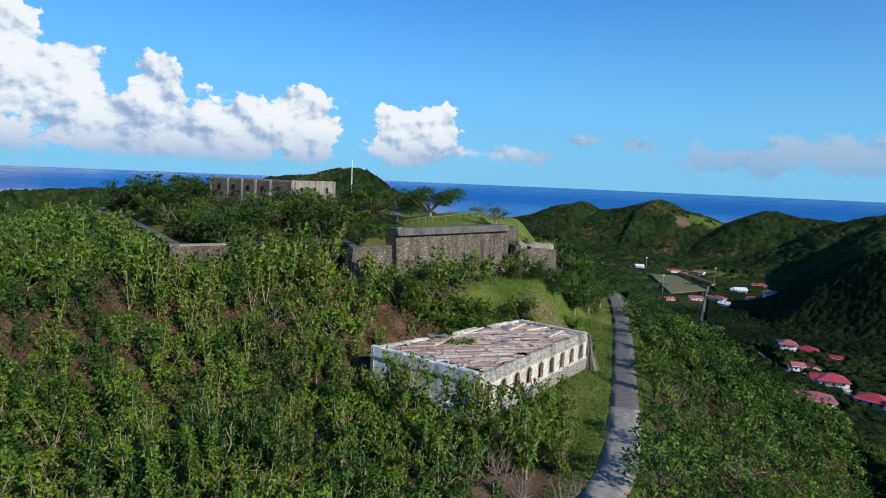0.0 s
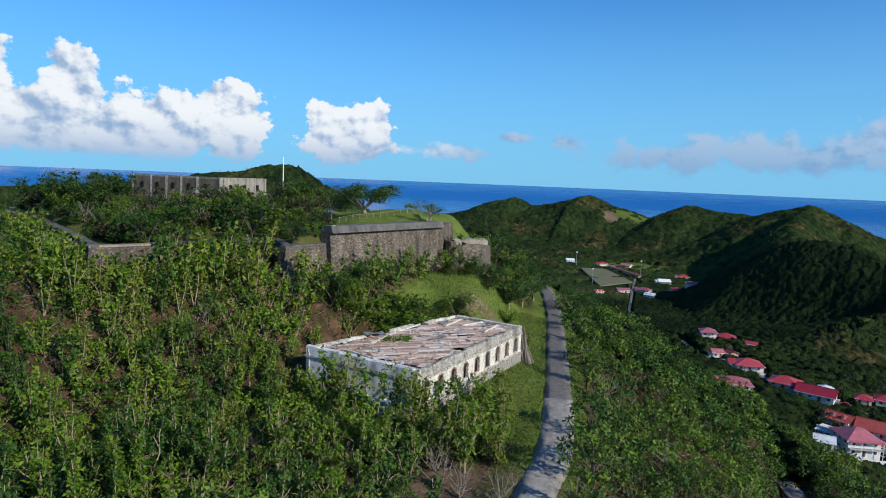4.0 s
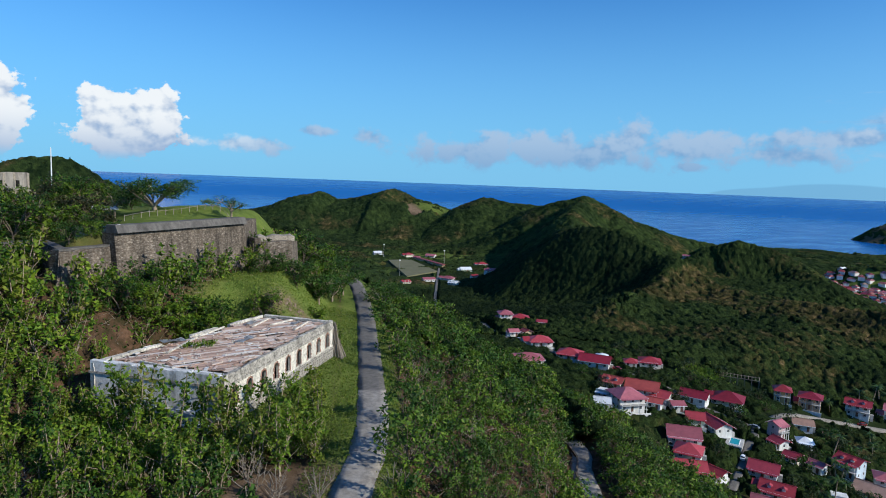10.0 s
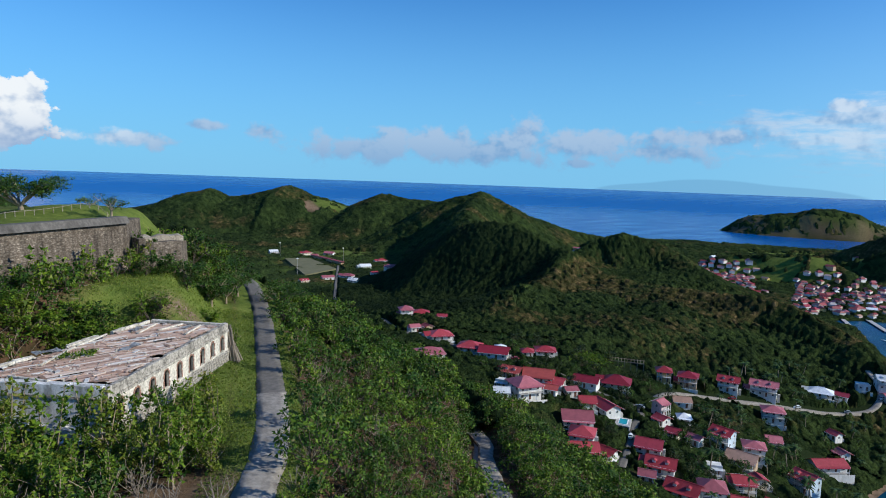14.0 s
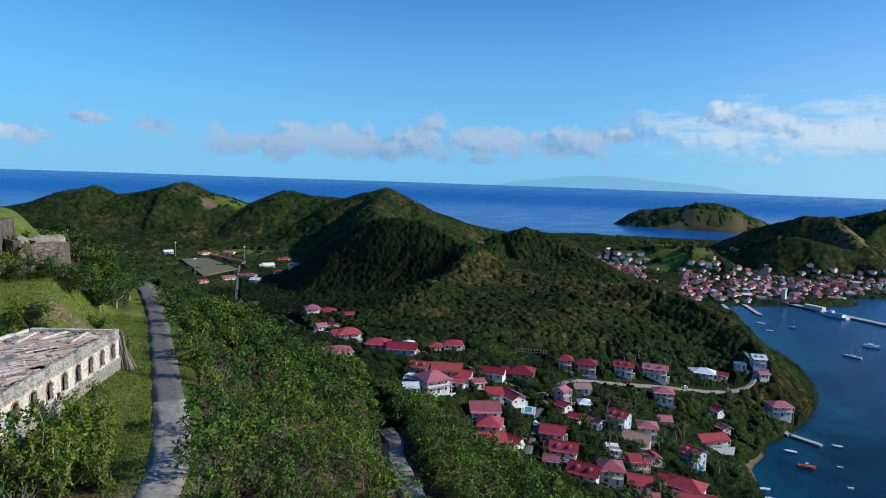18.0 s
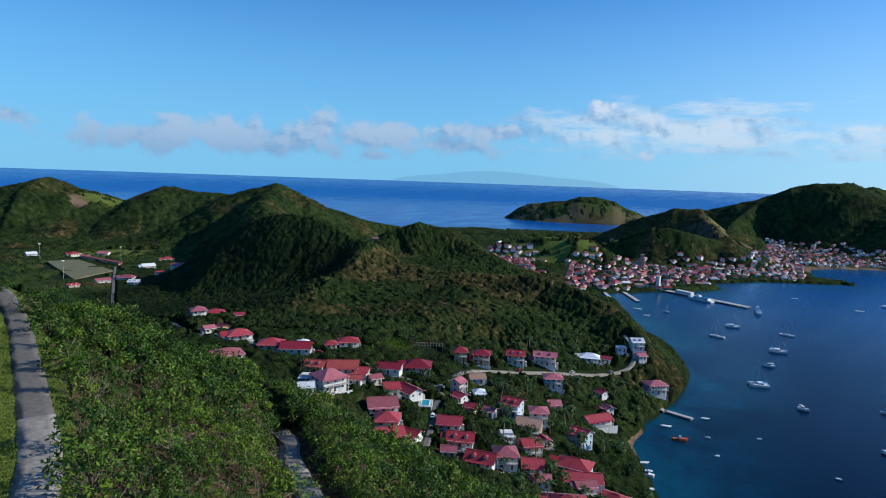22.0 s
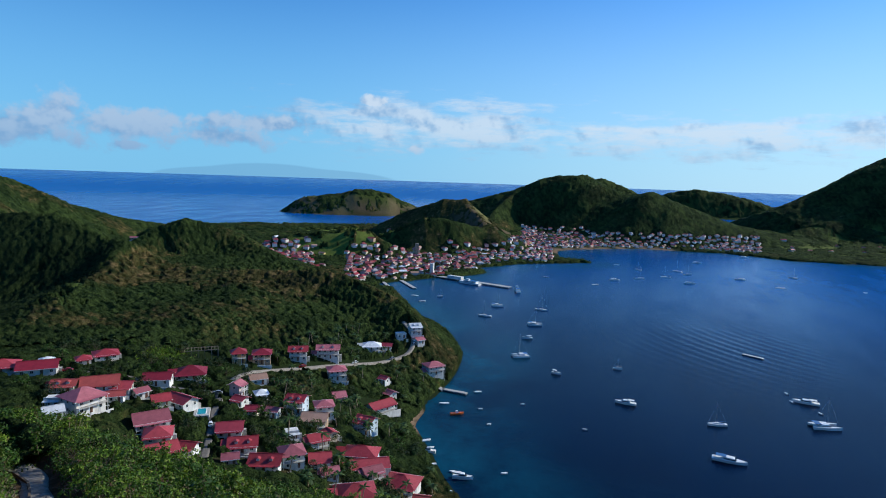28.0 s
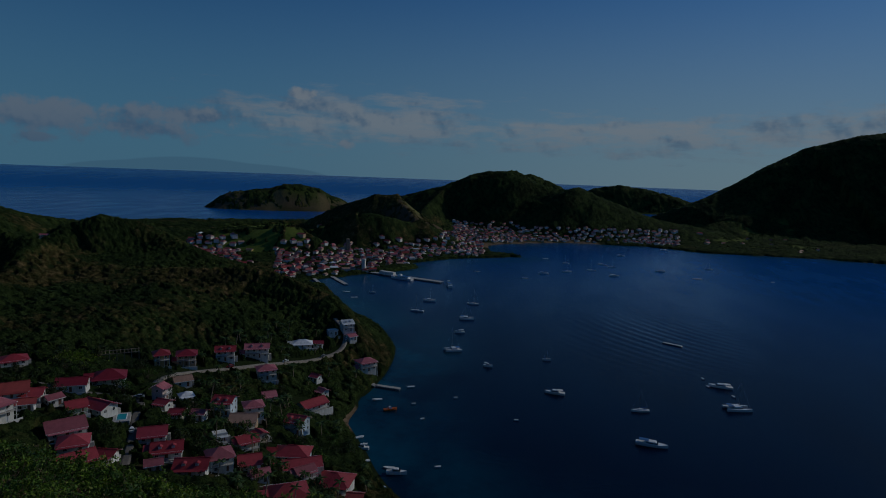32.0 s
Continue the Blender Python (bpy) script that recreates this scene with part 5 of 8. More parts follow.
# ---- the fort ----
def scarp(pts, top, foot, thick, batter, bm=None):
    """A battered masonry wall along a line of points; the outside is to the right of the way."""
    bm = bm or bmesh.new()
    p = [Vector((x, y)) for x, y in pts]
    nrm = []
    for i in range(len(p)):
        a = (p[i] - p[i - 1]).normalized() if i else (p[1] - p[0]).normalized()
        b = (p[i + 1] - p[i]).normalized() if i + 1 < len(p) else a
        n1, n2 = Vector((a.y, -a.x)), Vector((b.y, -b.x))
        n = (n1 + n2).normalized()
        nrm.append(n / max(0.5, n.dot(n1)))
    prev = None
    line = []
    for i in range(len(p)):
        line.append((p[i], nrm[i], top[i] if isinstance(top, (list, tuple)) else top, foot[i] if isinstance(foot, (list, tuple)) else foot))
    fine = [line[0]]
    for a, b in zip(line, line[1:]):
        n = max(1, int((b[0] - a[0]).length / 1.2))
        for k in range(1, n + 1):
            q = k / n
            nn = b[1] if k == n else (b[0] - a[0]).normalized()
            nn = nn if k == n else Vector((nn.y, -nn.x))
            fine.append((a[0].lerp(b[0], q), nn, a[2] + (b[2] - a[2]) * q, a[3] + (b[3] - a[3]) * q))
    for c, n, t, f in fine:
        o = c + n * batter * (t - f)
        r = noise.noise(Vector((c.x, c.y, 0)) * 0.7) * 0.06
        inn = c - n * thick
        ring = [bm.verts.new((o.x, o.y, f)), bm.verts.new((c.x + n.x * (batter * (t - f) * 0.5 + r), c.y + n.y * (batter * (t - f) * 0.5 + r), (t + f) / 2)),
                bm.verts.new((c.x, c.y, t + r)), bm.verts.new((inn.x, inn.y, t + r)), bm.verts.new((inn.x, inn.y, f))]
        if prev:
            for k in range(4):
                bm.faces.new((prev[k], ring[k], ring[k + 1], prev[k + 1]))
        else:
            bm.faces.new(ring)
        prev = ring
    bm.faces.new(prev[::-1])
    bmesh.ops.recalc_face_normals(bm, faces=bm.faces[:])
    return bm


# stone face: rubble blocks in lighter and darker browns, dark streaks under the coping
M_SCARP = material("scarp_masonry", (0.14, 0.11, 0.08), 0.93, 0.15)
vor = add(M_SCARP, "ShaderNodeTexVoronoi", Scale=2.6, Randomness=1.0)
tc = add(M_SCARP, "ShaderNodeTexCoord")
mp_ = add(M_SCARP, "ShaderNodeMapping")
mp_.inputs["Scale"].default_value = (1, 1, 1.9)
link(M_SCARP, tc.outputs["Object"], mp_.inputs[0])
link(M_SCARP, mp_.outputs[0], vor.inputs["Vector"])
blk = add(M_SCARP, "ShaderNodeSeparateColor")
link(M_SCARP, vor.outputs["Color"], blk.inputs[0])
tone_s = ramp(M_SCARP, blk.outputs[0], [(0.0, (0.115, 0.098, 0.080)), (0.5, (0.165, 0.140, 0.114)), (0.88, (0.205, 0.175, 0.144)), (1.0, (0.30, 0.26, 0.215))])
joint = ramp(M_SCARP, vor.outputs["Distance"], [(0.30, (1, 1, 1)), (0.70, (0.62, 0.58, 0.55))])
tone_s = blend(M_SCARP, 1.0, tone_s, joint, "MULTIPLY")
streaks = ramp(M_SCARP, noise_of(M_SCARP, 0.55, 7.0, 0.7, (1, 1, 0.2)), [(0.34, (1.42, 1.38, 1.32)), (0.66, (0.40, 0.39, 0.38))])
paint(M_SCARP, blend(M_SCARP, 0.9, tone_s, streaks, "MULTIPLY"))
relief(M_SCARP, vor.outputs["Distance"], 0.6, -0.05)

bastion = thing("fort_bastion", None, "high battered brown stone bastion with dark weathered coping", "fort wall")
HIGH = [(12.6, 124.4), (-8.0, 103.7)]
part("scarp", scarp(HIGH[::-1], 120.3, [111.3, 111.6], 2.4, 0.10), M_SCARP, bastion, "dark brown rubble-stone face with streaks")
cope = [(-8.0, 103.7), (12.6, 124.4)]
part("coping", scarp([(x + 0.2, y - 0.2) for x, y in cope], 121.5, 120.32, 1.9, 0.45), M_COPE, bastion, "dark weathered coping slope")
part("return_wall", scarp([(-14.0, 112.0), (-8.2, 104.2)], 120.6, 114.0, 1.2, 0.02), M_STONE_PALE, bastion, "pale broken end of the wall")
part("inner_parapet", scarp([(-5.8, 107.9), (11.4, 125.4)], 121.0, 119.5, 0.35, 0.06), M_STONE_PALE, bastion, "pale rubble inner parapet")
part("broken_end", ragged(scarp([(-9.6, 106.3), (-7.9, 104.1)], [121.2, 121.7], 118.6, 0.9, 0.02), 0.25, 121, 77), M_WHITEWASH, bastion, "white plastered broken wall end")
part("flank", scarp([(12.6, 124.4), (16.0, 134.0)], 120.6, 110.0, 2.0, 0.08), M_SCARP, bastion)

outwork = thing("fort_outwork", None, "ruined lower stone outwork beside the bastion", "fort wall")
part("wall", scarp([(14.6, 123.4), (21.8, 124.8), (24.0, 131.0)], [116.6, 116.9, 116.2], [108.5, 108.0, 107.5], 1.6, 0.06), M_SCARP, outwork)
part("wall", scarp([(13.2, 127.5), (14.5, 123.2)], 117.5, 109.0, 1.2, 0.03), M_SCARP, outwork)
part("rubble_top", ragged(scarp([(15.5, 126.5), (23.0, 128.5)], 117.8, 113.0, 2.4, 0.05), 0.5, 117, 9), M_STONE_PALE, outwork, "pale broken masonry top")
part("buttress", scarp([(18.4, 122.6), (20.6, 123.0)], 113.6, 107.5, 1.2, 0.10), M_STONE_PALE, outwork, "pale broken buttress")

curtain = thing("fort_curtain", None, "long low dark stone curtain wall above the thicket", "fort wall")
LOW = [(-86.5, 151.6), (-79.0, 149.0), (-50.0, 106.3), (-40.5, 91.4), (-31.7, 97.7), (-18.6, 110.0), (-14.3, 98.0), (-8.6, 104.0)]
for i, (a, b) in enumerate(zip(LOW, LOW[1:])):
    part("scarp", scarp([a, b], 118.3, 111.0, 2.0, 0.09), M_SCARP, curtain)
    part("coping", scarp([a, b], 118.62, 118.34, 1.3, 0.0), M_STONE_PALE if i in (0, 3) else M_COPE, curtain)
part("scarp", scarp([(-96, 172), (-86.5, 151.6)], 118.3, 110.5, 2.0, 0.09), M_SCARP, curtain)

casern = thing("fort_keep", None, "low flat-roofed fort keep of streaked grey stone", "fort building")


def polar(az, d):
    return (d * math.sin(radians(az)), d * math.cos(radians(az)))


cA, cB, cC = polar(-20.6, 196), polar(-13.8, 172), polar(-10.1, 186)
M_KEEP = plain_masonry("keep_stone", (0.24, 0.21, 0.18), (0.40, 0.36, 0.30), (0.05, 0.045, 0.04), 0.9, 0.92, 0.9, (1, 1, 0.1))
part("wall", scarp([cA, cB], 127.5, 119.0, 1.2, 0.02), M_STONE, casern, "dark-streaked brown stone wall")
part("wall", scarp([cB, cC], 127.5, 119.0, 1.2, 0.02), M_KEEP, casern, "pale streaked stone wall")
part("parapet", scarp([cA, cB, cC], 128.0, 127.52, 0.8, -0.1), M_KEEP, casern)
for a_, b_, spots_ in ((cA, cB, (0.12, 0.3, 0.48, 0.66, 0.84)), (cB, cC, (0.2, 0.5, 0.8))):
    way = math.atan2(b_[1] - a_[1], b_[0] - a_[0])
    for q in spots_:
        x, y = a_[0] + (b_[0] - a_[0]) * q, a_[1] + (b_[1] - a_[1]) * q
        # solid dark blocks on the wall stand for the shade in the openings
        part("embrasure", boxed(-0.45, -0.30, 0, 0.45, 0.25, 1.5), M_DARK, casern, "gun opening, a dark block painted for its shade").matrix_basis = Matrix.Translation((x, y, 124.6)) @ Matrix.Rotation(way, 4, "Z")
    for q in (0.0, 0.22, 0.4, 0.57, 0.75, 1.0):
        x, y = a_[0] + (b_[0] - a_[0]) * q, a_[1] + (b_[1] - a_[1]) * q
        part("pilaster", ragged(boxed(-0.35, -0.12, 119, 0.35, 0.3, 127.9), 0.1, 127, int(q * 50)), M_STONE_PALE if a_ is cB else M_RUBBLE, casern).matrix_basis = Matrix.Translation((x, y, 0)) @ Matrix.Rotation(way, 4, "Z")
back = (cA[0] + cC[0] - cB[0], cA[1] + cC[1] - cB[1])
part("wall", scarp([cC, back, cA], 127.5, 119.0, 1.2, 0.02), M_KEEP, casern)
bm = bmesh.new()
bm.faces.new([bm.verts.new((x, y, 127.2)) for x, y in (cA, cB, cC, back)])
bmesh.ops.solidify(bm, geom=bm.faces[:], thickness=0.3)
part("roof", bm, M_KEEP, casern)
part("low_wing", scarp([polar(-16.2, 166), polar(-13.9, 163), polar(-12.4, 166)], 125.2, 119.0, 3.0, 0.02), M_KEEP, casern)
ruinwall = thing("fort_ruin_wall", None, "pale broken wall end below the keep", "fort wall")
part("wall", ragged(scarp([polar(-11.4, 160), polar(-9.4, 164)], [125.5, 124.2], 119, 1.2, 0.03), 0.7, 123, 21), M_STONE_PALE, ruinwall)
flag = thing("flagpole", pose(*polar(-8.57, 170), 121.5), "tall white bare flagpole on the fort", "flagpole")
bm = bmesh.new()
tube(bm, (0, 0, 0), (0, 0, 12.6), 0.16, 0.10, 8)
part("pole", bm, M_BOAT, flag)
part("foot", boxed(-0.5, -0.5, -0.4, 0.5, 0.5, 0.3), M_STONE_PALE, flag)
# fence on the grass platform
fence = thing("fence", None, "row of pale wooden posts with a thin rail on the grass", "fence")
prev = None
for i in range(15):
    az = -3.6 + i * 0.62
    x, y = polar(az, 131 + 0.7 * i)
    z = ground_z(x, y)
    bm = bmesh.new()
    tube(bm, (x, y, z - 0.2), (x, y, z + 1.15), 0.07, 0.06, 6)
    part("post", bm, M_STONE_PALE, fence)
    if prev:
        bm = bmesh.new()
        tube(bm, prev, (x, y, z + 0.95), 0.035, 0.035, 5)
        part("rail", bm, M_STONE_PALE, fence)
    prev = (x, y, z + 0.95)
hx, hy = polar(-5.2, 142)
hut = thing("hut", pose(hx, hy, ground_z(hx, hy), 0, 0, 20), "small dark open shelter under the fort trees", "shelter")
for sx in (-2, 2):
    for sy in (-1.3, 1.3):
        part("post", boxed(sx - 0.08, sy - 0.08, -0.3, sx + 0.08, sy + 0.08, 2.1), M_BARK, hut)
bm = bmesh.new()
for s in (-1, 1):
    box(bm, -2.6, 0 if s > 0 else -1.9, -0.04, 2.6, 1.9 if s > 0 else 0, 0.04, Matrix.Translation((0, 0, 2.55)) @ Matrix.Rotation(-s * 0.28, 4, "X"))
part("roof", bm, M_TIN, hut)

# rock face of the cutting behind the ruin
rk = random.Random(31)
crag = thing("rock_face", None, "pale broken rock face in the grassy bank", "rocks")
rock_mes = []
for k in range(4):
    bm = bmesh.new()
    bmesh.ops.create_icosphere(bm, subdivisions=2, radius=1.0)
    for v in bm.verts:
        v.co *= 0.75 + 0.5 * noise.noise(v.co * 1.3 + Vector((k * 9, 0, 0)))
    me = bpy.data.meshes.new("rock")
    bm.to_mesh(me)
    bm.free()
    me.materials.append(M_ROCK)
    rock_mes.append(me)
for i in range(130):
    q = rk.uniform(0, 1)
    x, y = 10.5 + 15.5 * q + rk.uniform(-1.2, 1.2), 103.6 + 8.2 * q + rk.uniform(-1.5, 1.5)
    s_ = rk.uniform(0.15, 0.6)
    share("rock", rk.choice(rock_mes), crag, pose(x, y, ground_z(x, y) - 0.22 * s_ - 0.1, rk.uniform(0, 360), rk.uniform(0, 360), rk.uniform(0, 360)) @ Matrix.Diagonal((s_, s_ * rk.uniform(0.6, 1.2), s_ * 0.8, 1)))
# dark retaining wall along the lower road
guard = thing("roadside_wall", None, "low dark stone wall along the lower road", "wall")
d_ = np.gradient(LOWER_LINE[:, :2], axis=0)
d_ /= np.linalg.norm(d_, axis=1)[:, None]
edge = [(x + 2.1 * -ny * -1, y + 2.1 * nx * -1 * -1, z) for (x, y, z), (nx, ny) in zip(LOWER_LINE, d_)]
for a, b in list(zip(edge, edge[4:]))[::4]:
    zz = (a[2] + b[2]) / 2
    part("wall", scarp([b[:2], a[:2]], [b[2] + 0.75, a[2] + 0.75], zz - 2.5, 0.35, 0.0), M_STONE, guard)

# ---- houses of the village ----
def roofing(name, col):
    m = material(name, col, 0.55, 0.35)
    r = random_of(m)
    tint = ramp(m, r, [(0.0, tuple(c * 0.78 for c in col)), (0.5, col), (1.0, tuple(min(1, c * 1.2 + 0.02) for c in col))])
    fade = ramp(m, noise_of(m, 0.6, 6.0, 0.65), [(0.35, (0.75, 0.75, 0.75)), (0.7, (1.15, 1.15, 1.15))])
    paint(m, blend(m, 0.8, tint, fade, "MULTIPLY"))
    w = add(m, "ShaderNodeTexWave", Scale=4.0)
    c = add(m, "ShaderNodeTexCoord")
    link(m, c.outputs["Object"], w.inputs["Vector"])
    relief(m, w.outputs[0], 0.3, 0.03)
    return m


def walling(name, col):
    m = material(name, col, 0.8, 0.2)
    stain = ramp(m, noise_of(m, 0.7, 6.0, 0.65, (1, 1, 0.3)), [(0.35, (0.7, 0.68, 0.65)), (0.62, (1.05, 1.05, 1.05))])
    paint(m, blend(m, 0.8, col, stain, "MULTIPLY"))
    return m


ROOFS = {"r": roofing("red_sheet", (0.33, 0.034, 0.044)), "p": roofing("faded_red_sheet", (0.38, 0.11, 0.13)), "d": roofing("crimson_sheet", (0.25, 0.017, 0.032)),
         "o": roofing("orange_red_sheet", (0.31, 0.048, 0.038)), "t": roofing("tan_sheet", (0.40, 0.24, 0.17)), "w": roofing("pale_sheet", (0.66, 0.68, 0.70))}
WALLS = {"w": walling("white_wall", (0.74, 0.73, 0.70)), "c": walling("cream_wall", (0.62, 0.55, 0.42)), "o": walling("ochre_wall", (0.60, 0.40, 0.18)),
         "n": walling("green_wall", (0.42, 0.50, 0.40)), "y": walling("yellow_wall", (0.66, 0.52, 0.22)), "t": walling("tan_wall", (0.50, 0.36, 0.24)),
         "k": walling("pink_wall", (0.64, 0.52, 0.50)), "b": walling("pale_blue_wall", (0.50, 0.60, 0.68))}
ROOF_SAID = {"r": "red", "p": "faded red", "d": "crimson", "o": "orange-red", "t": "tan", "w": "pale grey"}
WALL_SAID = {"w": "white", "c": "cream", "o": "ochre", "n": "pale green", "y": "yellow", "t": "tan", "k": "pale pink", "b": "pale blue"}
M_GLASS = material("window_glass", (0.03, 0.04, 0.05), 0.08, 0.6)
M_FRAME = material("white_paint", (0.78, 0.78, 0.76), 0.5, 0.3)
M_SHUTTER = material("brown_shutter", (0.16, 0.08, 0.05), 0.6, 0.3)
M_CONCRETE = plain_masonry("concrete", (0.36, 0.35, 0.33), (0.52, 0.50, 0.47), (0.2, 0.19, 0.18), 1.0, 0.88, 0.5)


def gable_roof(w, d, rise, over, thick):
    bm = bmesh.new()
    x, y = w / 2 + over, d / 2 + over
    drop = rise * over / (d / 2)
    for s in (-1, 1):
        vs = [bm.verts.new(p) for p in ((-x, 0, rise), (x, 0, rise), (x, s * y, -drop), (-x, s * y, -drop))]
        bm.faces.new(vs if s < 0 else vs[::-1])
    bmesh.ops.remove_doubles(bm, verts=bm.verts[:], dist=0.001)
    bmesh.ops.recalc_face_normals(bm, faces=bm.faces[:])
    bmesh.ops.solidify(bm, geom=bm.faces[:], thickness=thick)
    return bm


def hip_roof(w, d, rise, over, thick):
    bm = bmesh.new()
    x, y = w / 2 + over, d / 2 + over
    drop = rise * over / (d / 2)
    r = max(0.3, (w - d) / 2)
    a, b = bm.verts.new((-r, 0, rise)), bm.verts.new((r, 0, rise))
    c = [bm.verts.new(p) for p in ((-x, -y, -drop), (x, -y, -drop), (x, y, -drop), (-x, y, -drop))]
    for f in ((c[0], c[1], b, a), (c[1], c[2], b), (c[2], c[3], a, b), (c[3], c[0], a)):
        bm.faces.new(f)
    bmesh.ops.recalc_face_normals(bm, faces=bm.faces[:])
    bmesh.ops.solidify(bm, geom=bm.faces[:], thickness=thick)
    return bm


WINDOW_ME, DOOR_ME = {}, {}


def window_part(house_, m, tall=1.2):
    """A window of its own: glass set in a white frame with a sill."""
    if "frame" not in WINDOW_ME:
        bm = bmesh.new()
        xs, zs = (-0.6, -0.5, -0.03, 0.03, 0.5, 0.6), (-0.66, -0.54, 0.54, 0.62)
        vs = [[bm.verts.new((a, -0.06, b)) for a in xs] for b in zs]
        for row_ in range(3):
            for col_ in range(5):
                if row_ != 1 or col_ in (0, 2, 4):
                    bm.faces.new((vs[row_][col_], vs[row_][col_ + 1], vs[row_ + 1][col_ + 1], vs[row_ + 1][col_]))
        bmesh.ops.solidify(bm, geom=bm.faces[:], thickness=-0.1)
        WINDOW_ME["frame"] = bpy.data.meshes.new("window")
        bm.to_mesh(WINDOW_ME["frame"])
        bm.free()
        WINDOW_ME["frame"].materials.append(M_FRAME)
        bm = boxed(-0.5, -0.02, -0.56, 0.5, 0.02, 0.56)
        WINDOW_ME["pane"] = bpy.data.meshes.new("pane")
        bm.to_mesh(WINDOW_ME["pane"])
        bm.free()
        WINDOW_ME["pane"].materials.append(M_GLASS)
    w = share("window", WINDOW_ME["frame"], house_, m @ Matrix.Diagonal((1, 1, tall / 1.2, 1)))
    share("pane", WINDOW_ME["pane"], w, Matrix())


rh = random.Random(12)


def house(x, y, turn, w, d, storeys, roof, wall, top):
    z = min(ground_z(x + ox, y + oy) for ox in (-w / 3, 0, w / 3) for oy in (-d / 3, 0, d / 3))
    up = max(ground_z(x + ox, y + oy) for ox in (-w / 3, 0, w / 3) for oy in (-d / 3, 0, d / 3))
    base = z + min(2.2, (up - z) * 0.7)
    hw = 2.9 * storeys
    kind = {"g": "gabled", "h": "hipped", "f": "flat-roofed"}[roof]
    said = ("two-storey " if storeys == 2 else "small " if w < 8 else "") + WALL_SAID[wall] + " house with a " + ROOF_SAID[top] + " " + (kind + " sheet-metal roof" if roof != "f" else "flat roof")
    h = thing("house", pose(x, y, base, 0, 0, turn), said, "house", "village houses")
    CLEARINGS.append((x, y, max(w, d) * 0.58 + 3.4))
    bm = boxed(-w / 2, -d / 2, -4.5, w / 2, d / 2, hw)
    rise = d * rh.uniform(0.18, 0.25)
    if roof == "g":
        for s in (-1, 1):
            vs = [bm.verts.new(p) for p in ((s * w / 2, -d / 2, hw), (s * w / 2, d / 2, hw), (s * w / 2, 0, hw + rise), (s * (w / 2 - 0.2), -d / 2, hw), (s * (w / 2 - 0.2), d / 2, hw), (s * (w / 2 - 0.2), 0, hw + rise))]
            for f in ((0, 1, 2), (5, 4, 3), (0, 2, 5, 3), (1, 4, 5, 2)):
                bm.faces.new([vs[k] for k in f])
    part("wall", bm, WALLS[wall], h)
    over = rh.uniform(0.7, 1.0)
    if roof == "f":
        part("roof", boxed(-w / 2 - 0.2, -d / 2 - 0.2, hw, w / 2 + 0.2, d / 2 + 0.2, hw + 0.25), WALLS["w"], h)
        part("parapet", boxed(-w / 2 - 0.2, -d / 2 - 0.2, hw + 0.25, w / 2 + 0.2, -d / 2, hw + 0.8), WALLS["w"], h)
    else:
        r = part("roof", (gable_roof if roof == "g" else hip_roof)(w, d, rise, over, 0.14), ROOFS[top], h)
        r.matrix_basis = Matrix.Translation((0, 0, hw + 0.1))
        bm = bmesh.new()
        if roof == "g":
            box(bm, -w / 2 - over, -0.16, rise + 0.02, w / 2 + over, 0.16, rise + 0.12)
        else:
            box(bm, -max(0.3, (w - d) / 2), -0.14, rise + 0.02, max(0.3, (w - d) / 2), 0.14, rise + 0.12)
        part("ridge_cap", bm, ROOFS[top], r)
        for side in (-1, 1):
            part("fascia", boxed(-w / 2 - over, side * (d / 2 + over) - 0.05, -rise * over / (d / 2) - 0.2, w / 2 + over, side * (d / 2 + over) + 0.05, -rise * over / (d / 2) + 0.02), M_FRAME, r, "white eaves board")
        if roof == "g" and (storeys == 2 or rh.random() < 0.3) and w > 5.5:
            # small dormers on the side towards the bay
            for k in range(2):
                dm = part("dormer", boxed(-0.55, -0.8, -0.4, 0.55, 0.8, 0.32), WALLS["w"], r)
                dm.matrix_basis = Matrix.Translation(((k - 0.5) * w * 0.45, -d * 0.30, rise * 0.45))
                top_ = part("dormer_roof", gable_roof(1.5, 1.6, 0.38, 0.2, 0.06), ROOFS[top], h)
                top_.matrix_basis = Matrix.Translation(((k - 0.5) * w * 0.45, -d * 0.30, hw + 0.1 + rise * 0.45 + 0.36)) @ Matrix.Rotation(math.pi / 2, 4, "Z")
    n = max(2, int(w / 2.9))
    for s in range(storeys):
        for side in (-1, 1):
            for i in range(n):
                px_ = -w / 2 + (i + 0.5) * w / n
                if s == 0 and i == n // 2:
                    dm = part("door", boxed(px_ - 0.5, side * d / 2 - 0.05, 0, px_ + 0.5, side * d / 2 + 0.05, 2.1), M_SHUTTER, h)
                else:
                    window_part(h, Matrix.Translation((px_, side * (d / 2 + 0.02), 1.5 + 2.9 * s)) @ Matrix.Rotation(0 if side < 0 else math.pi, 4, "Z"))
            m_ = max(1, int(d / 3.2))
            for i in range(m_):
                window_part(h, Matrix.Translation((side * (w / 2 + 0.02), -d / 2 + (i + 0.5) * d / m_, 1.5 + 2.9 * s)) @ Matrix.Rotation(side * math.pi / 2, 4, "Z"))
    if rh.random() < 0.55 or storeys == 2:
        # gallery on the downhill side
        gz = 2.9 * (storeys - 1)
        g = part("balcony", boxed(-w / 2, -d / 2 - 1.7, gz - 0.18, w / 2, -d / 2 + 0.0, gz), M_CONCRETE, h, "pale concrete gallery floor")
        for i in range(4):
            px_ = -w / 2 + 0.1 + i * (w - 0.2) / 3
            part("post", boxed(px_ - 0.07, -d / 2 - 1.65, -4.0, px_ + 0.07, -d / 2 - 1.51, gz + 2.5), M_FRAME, h)
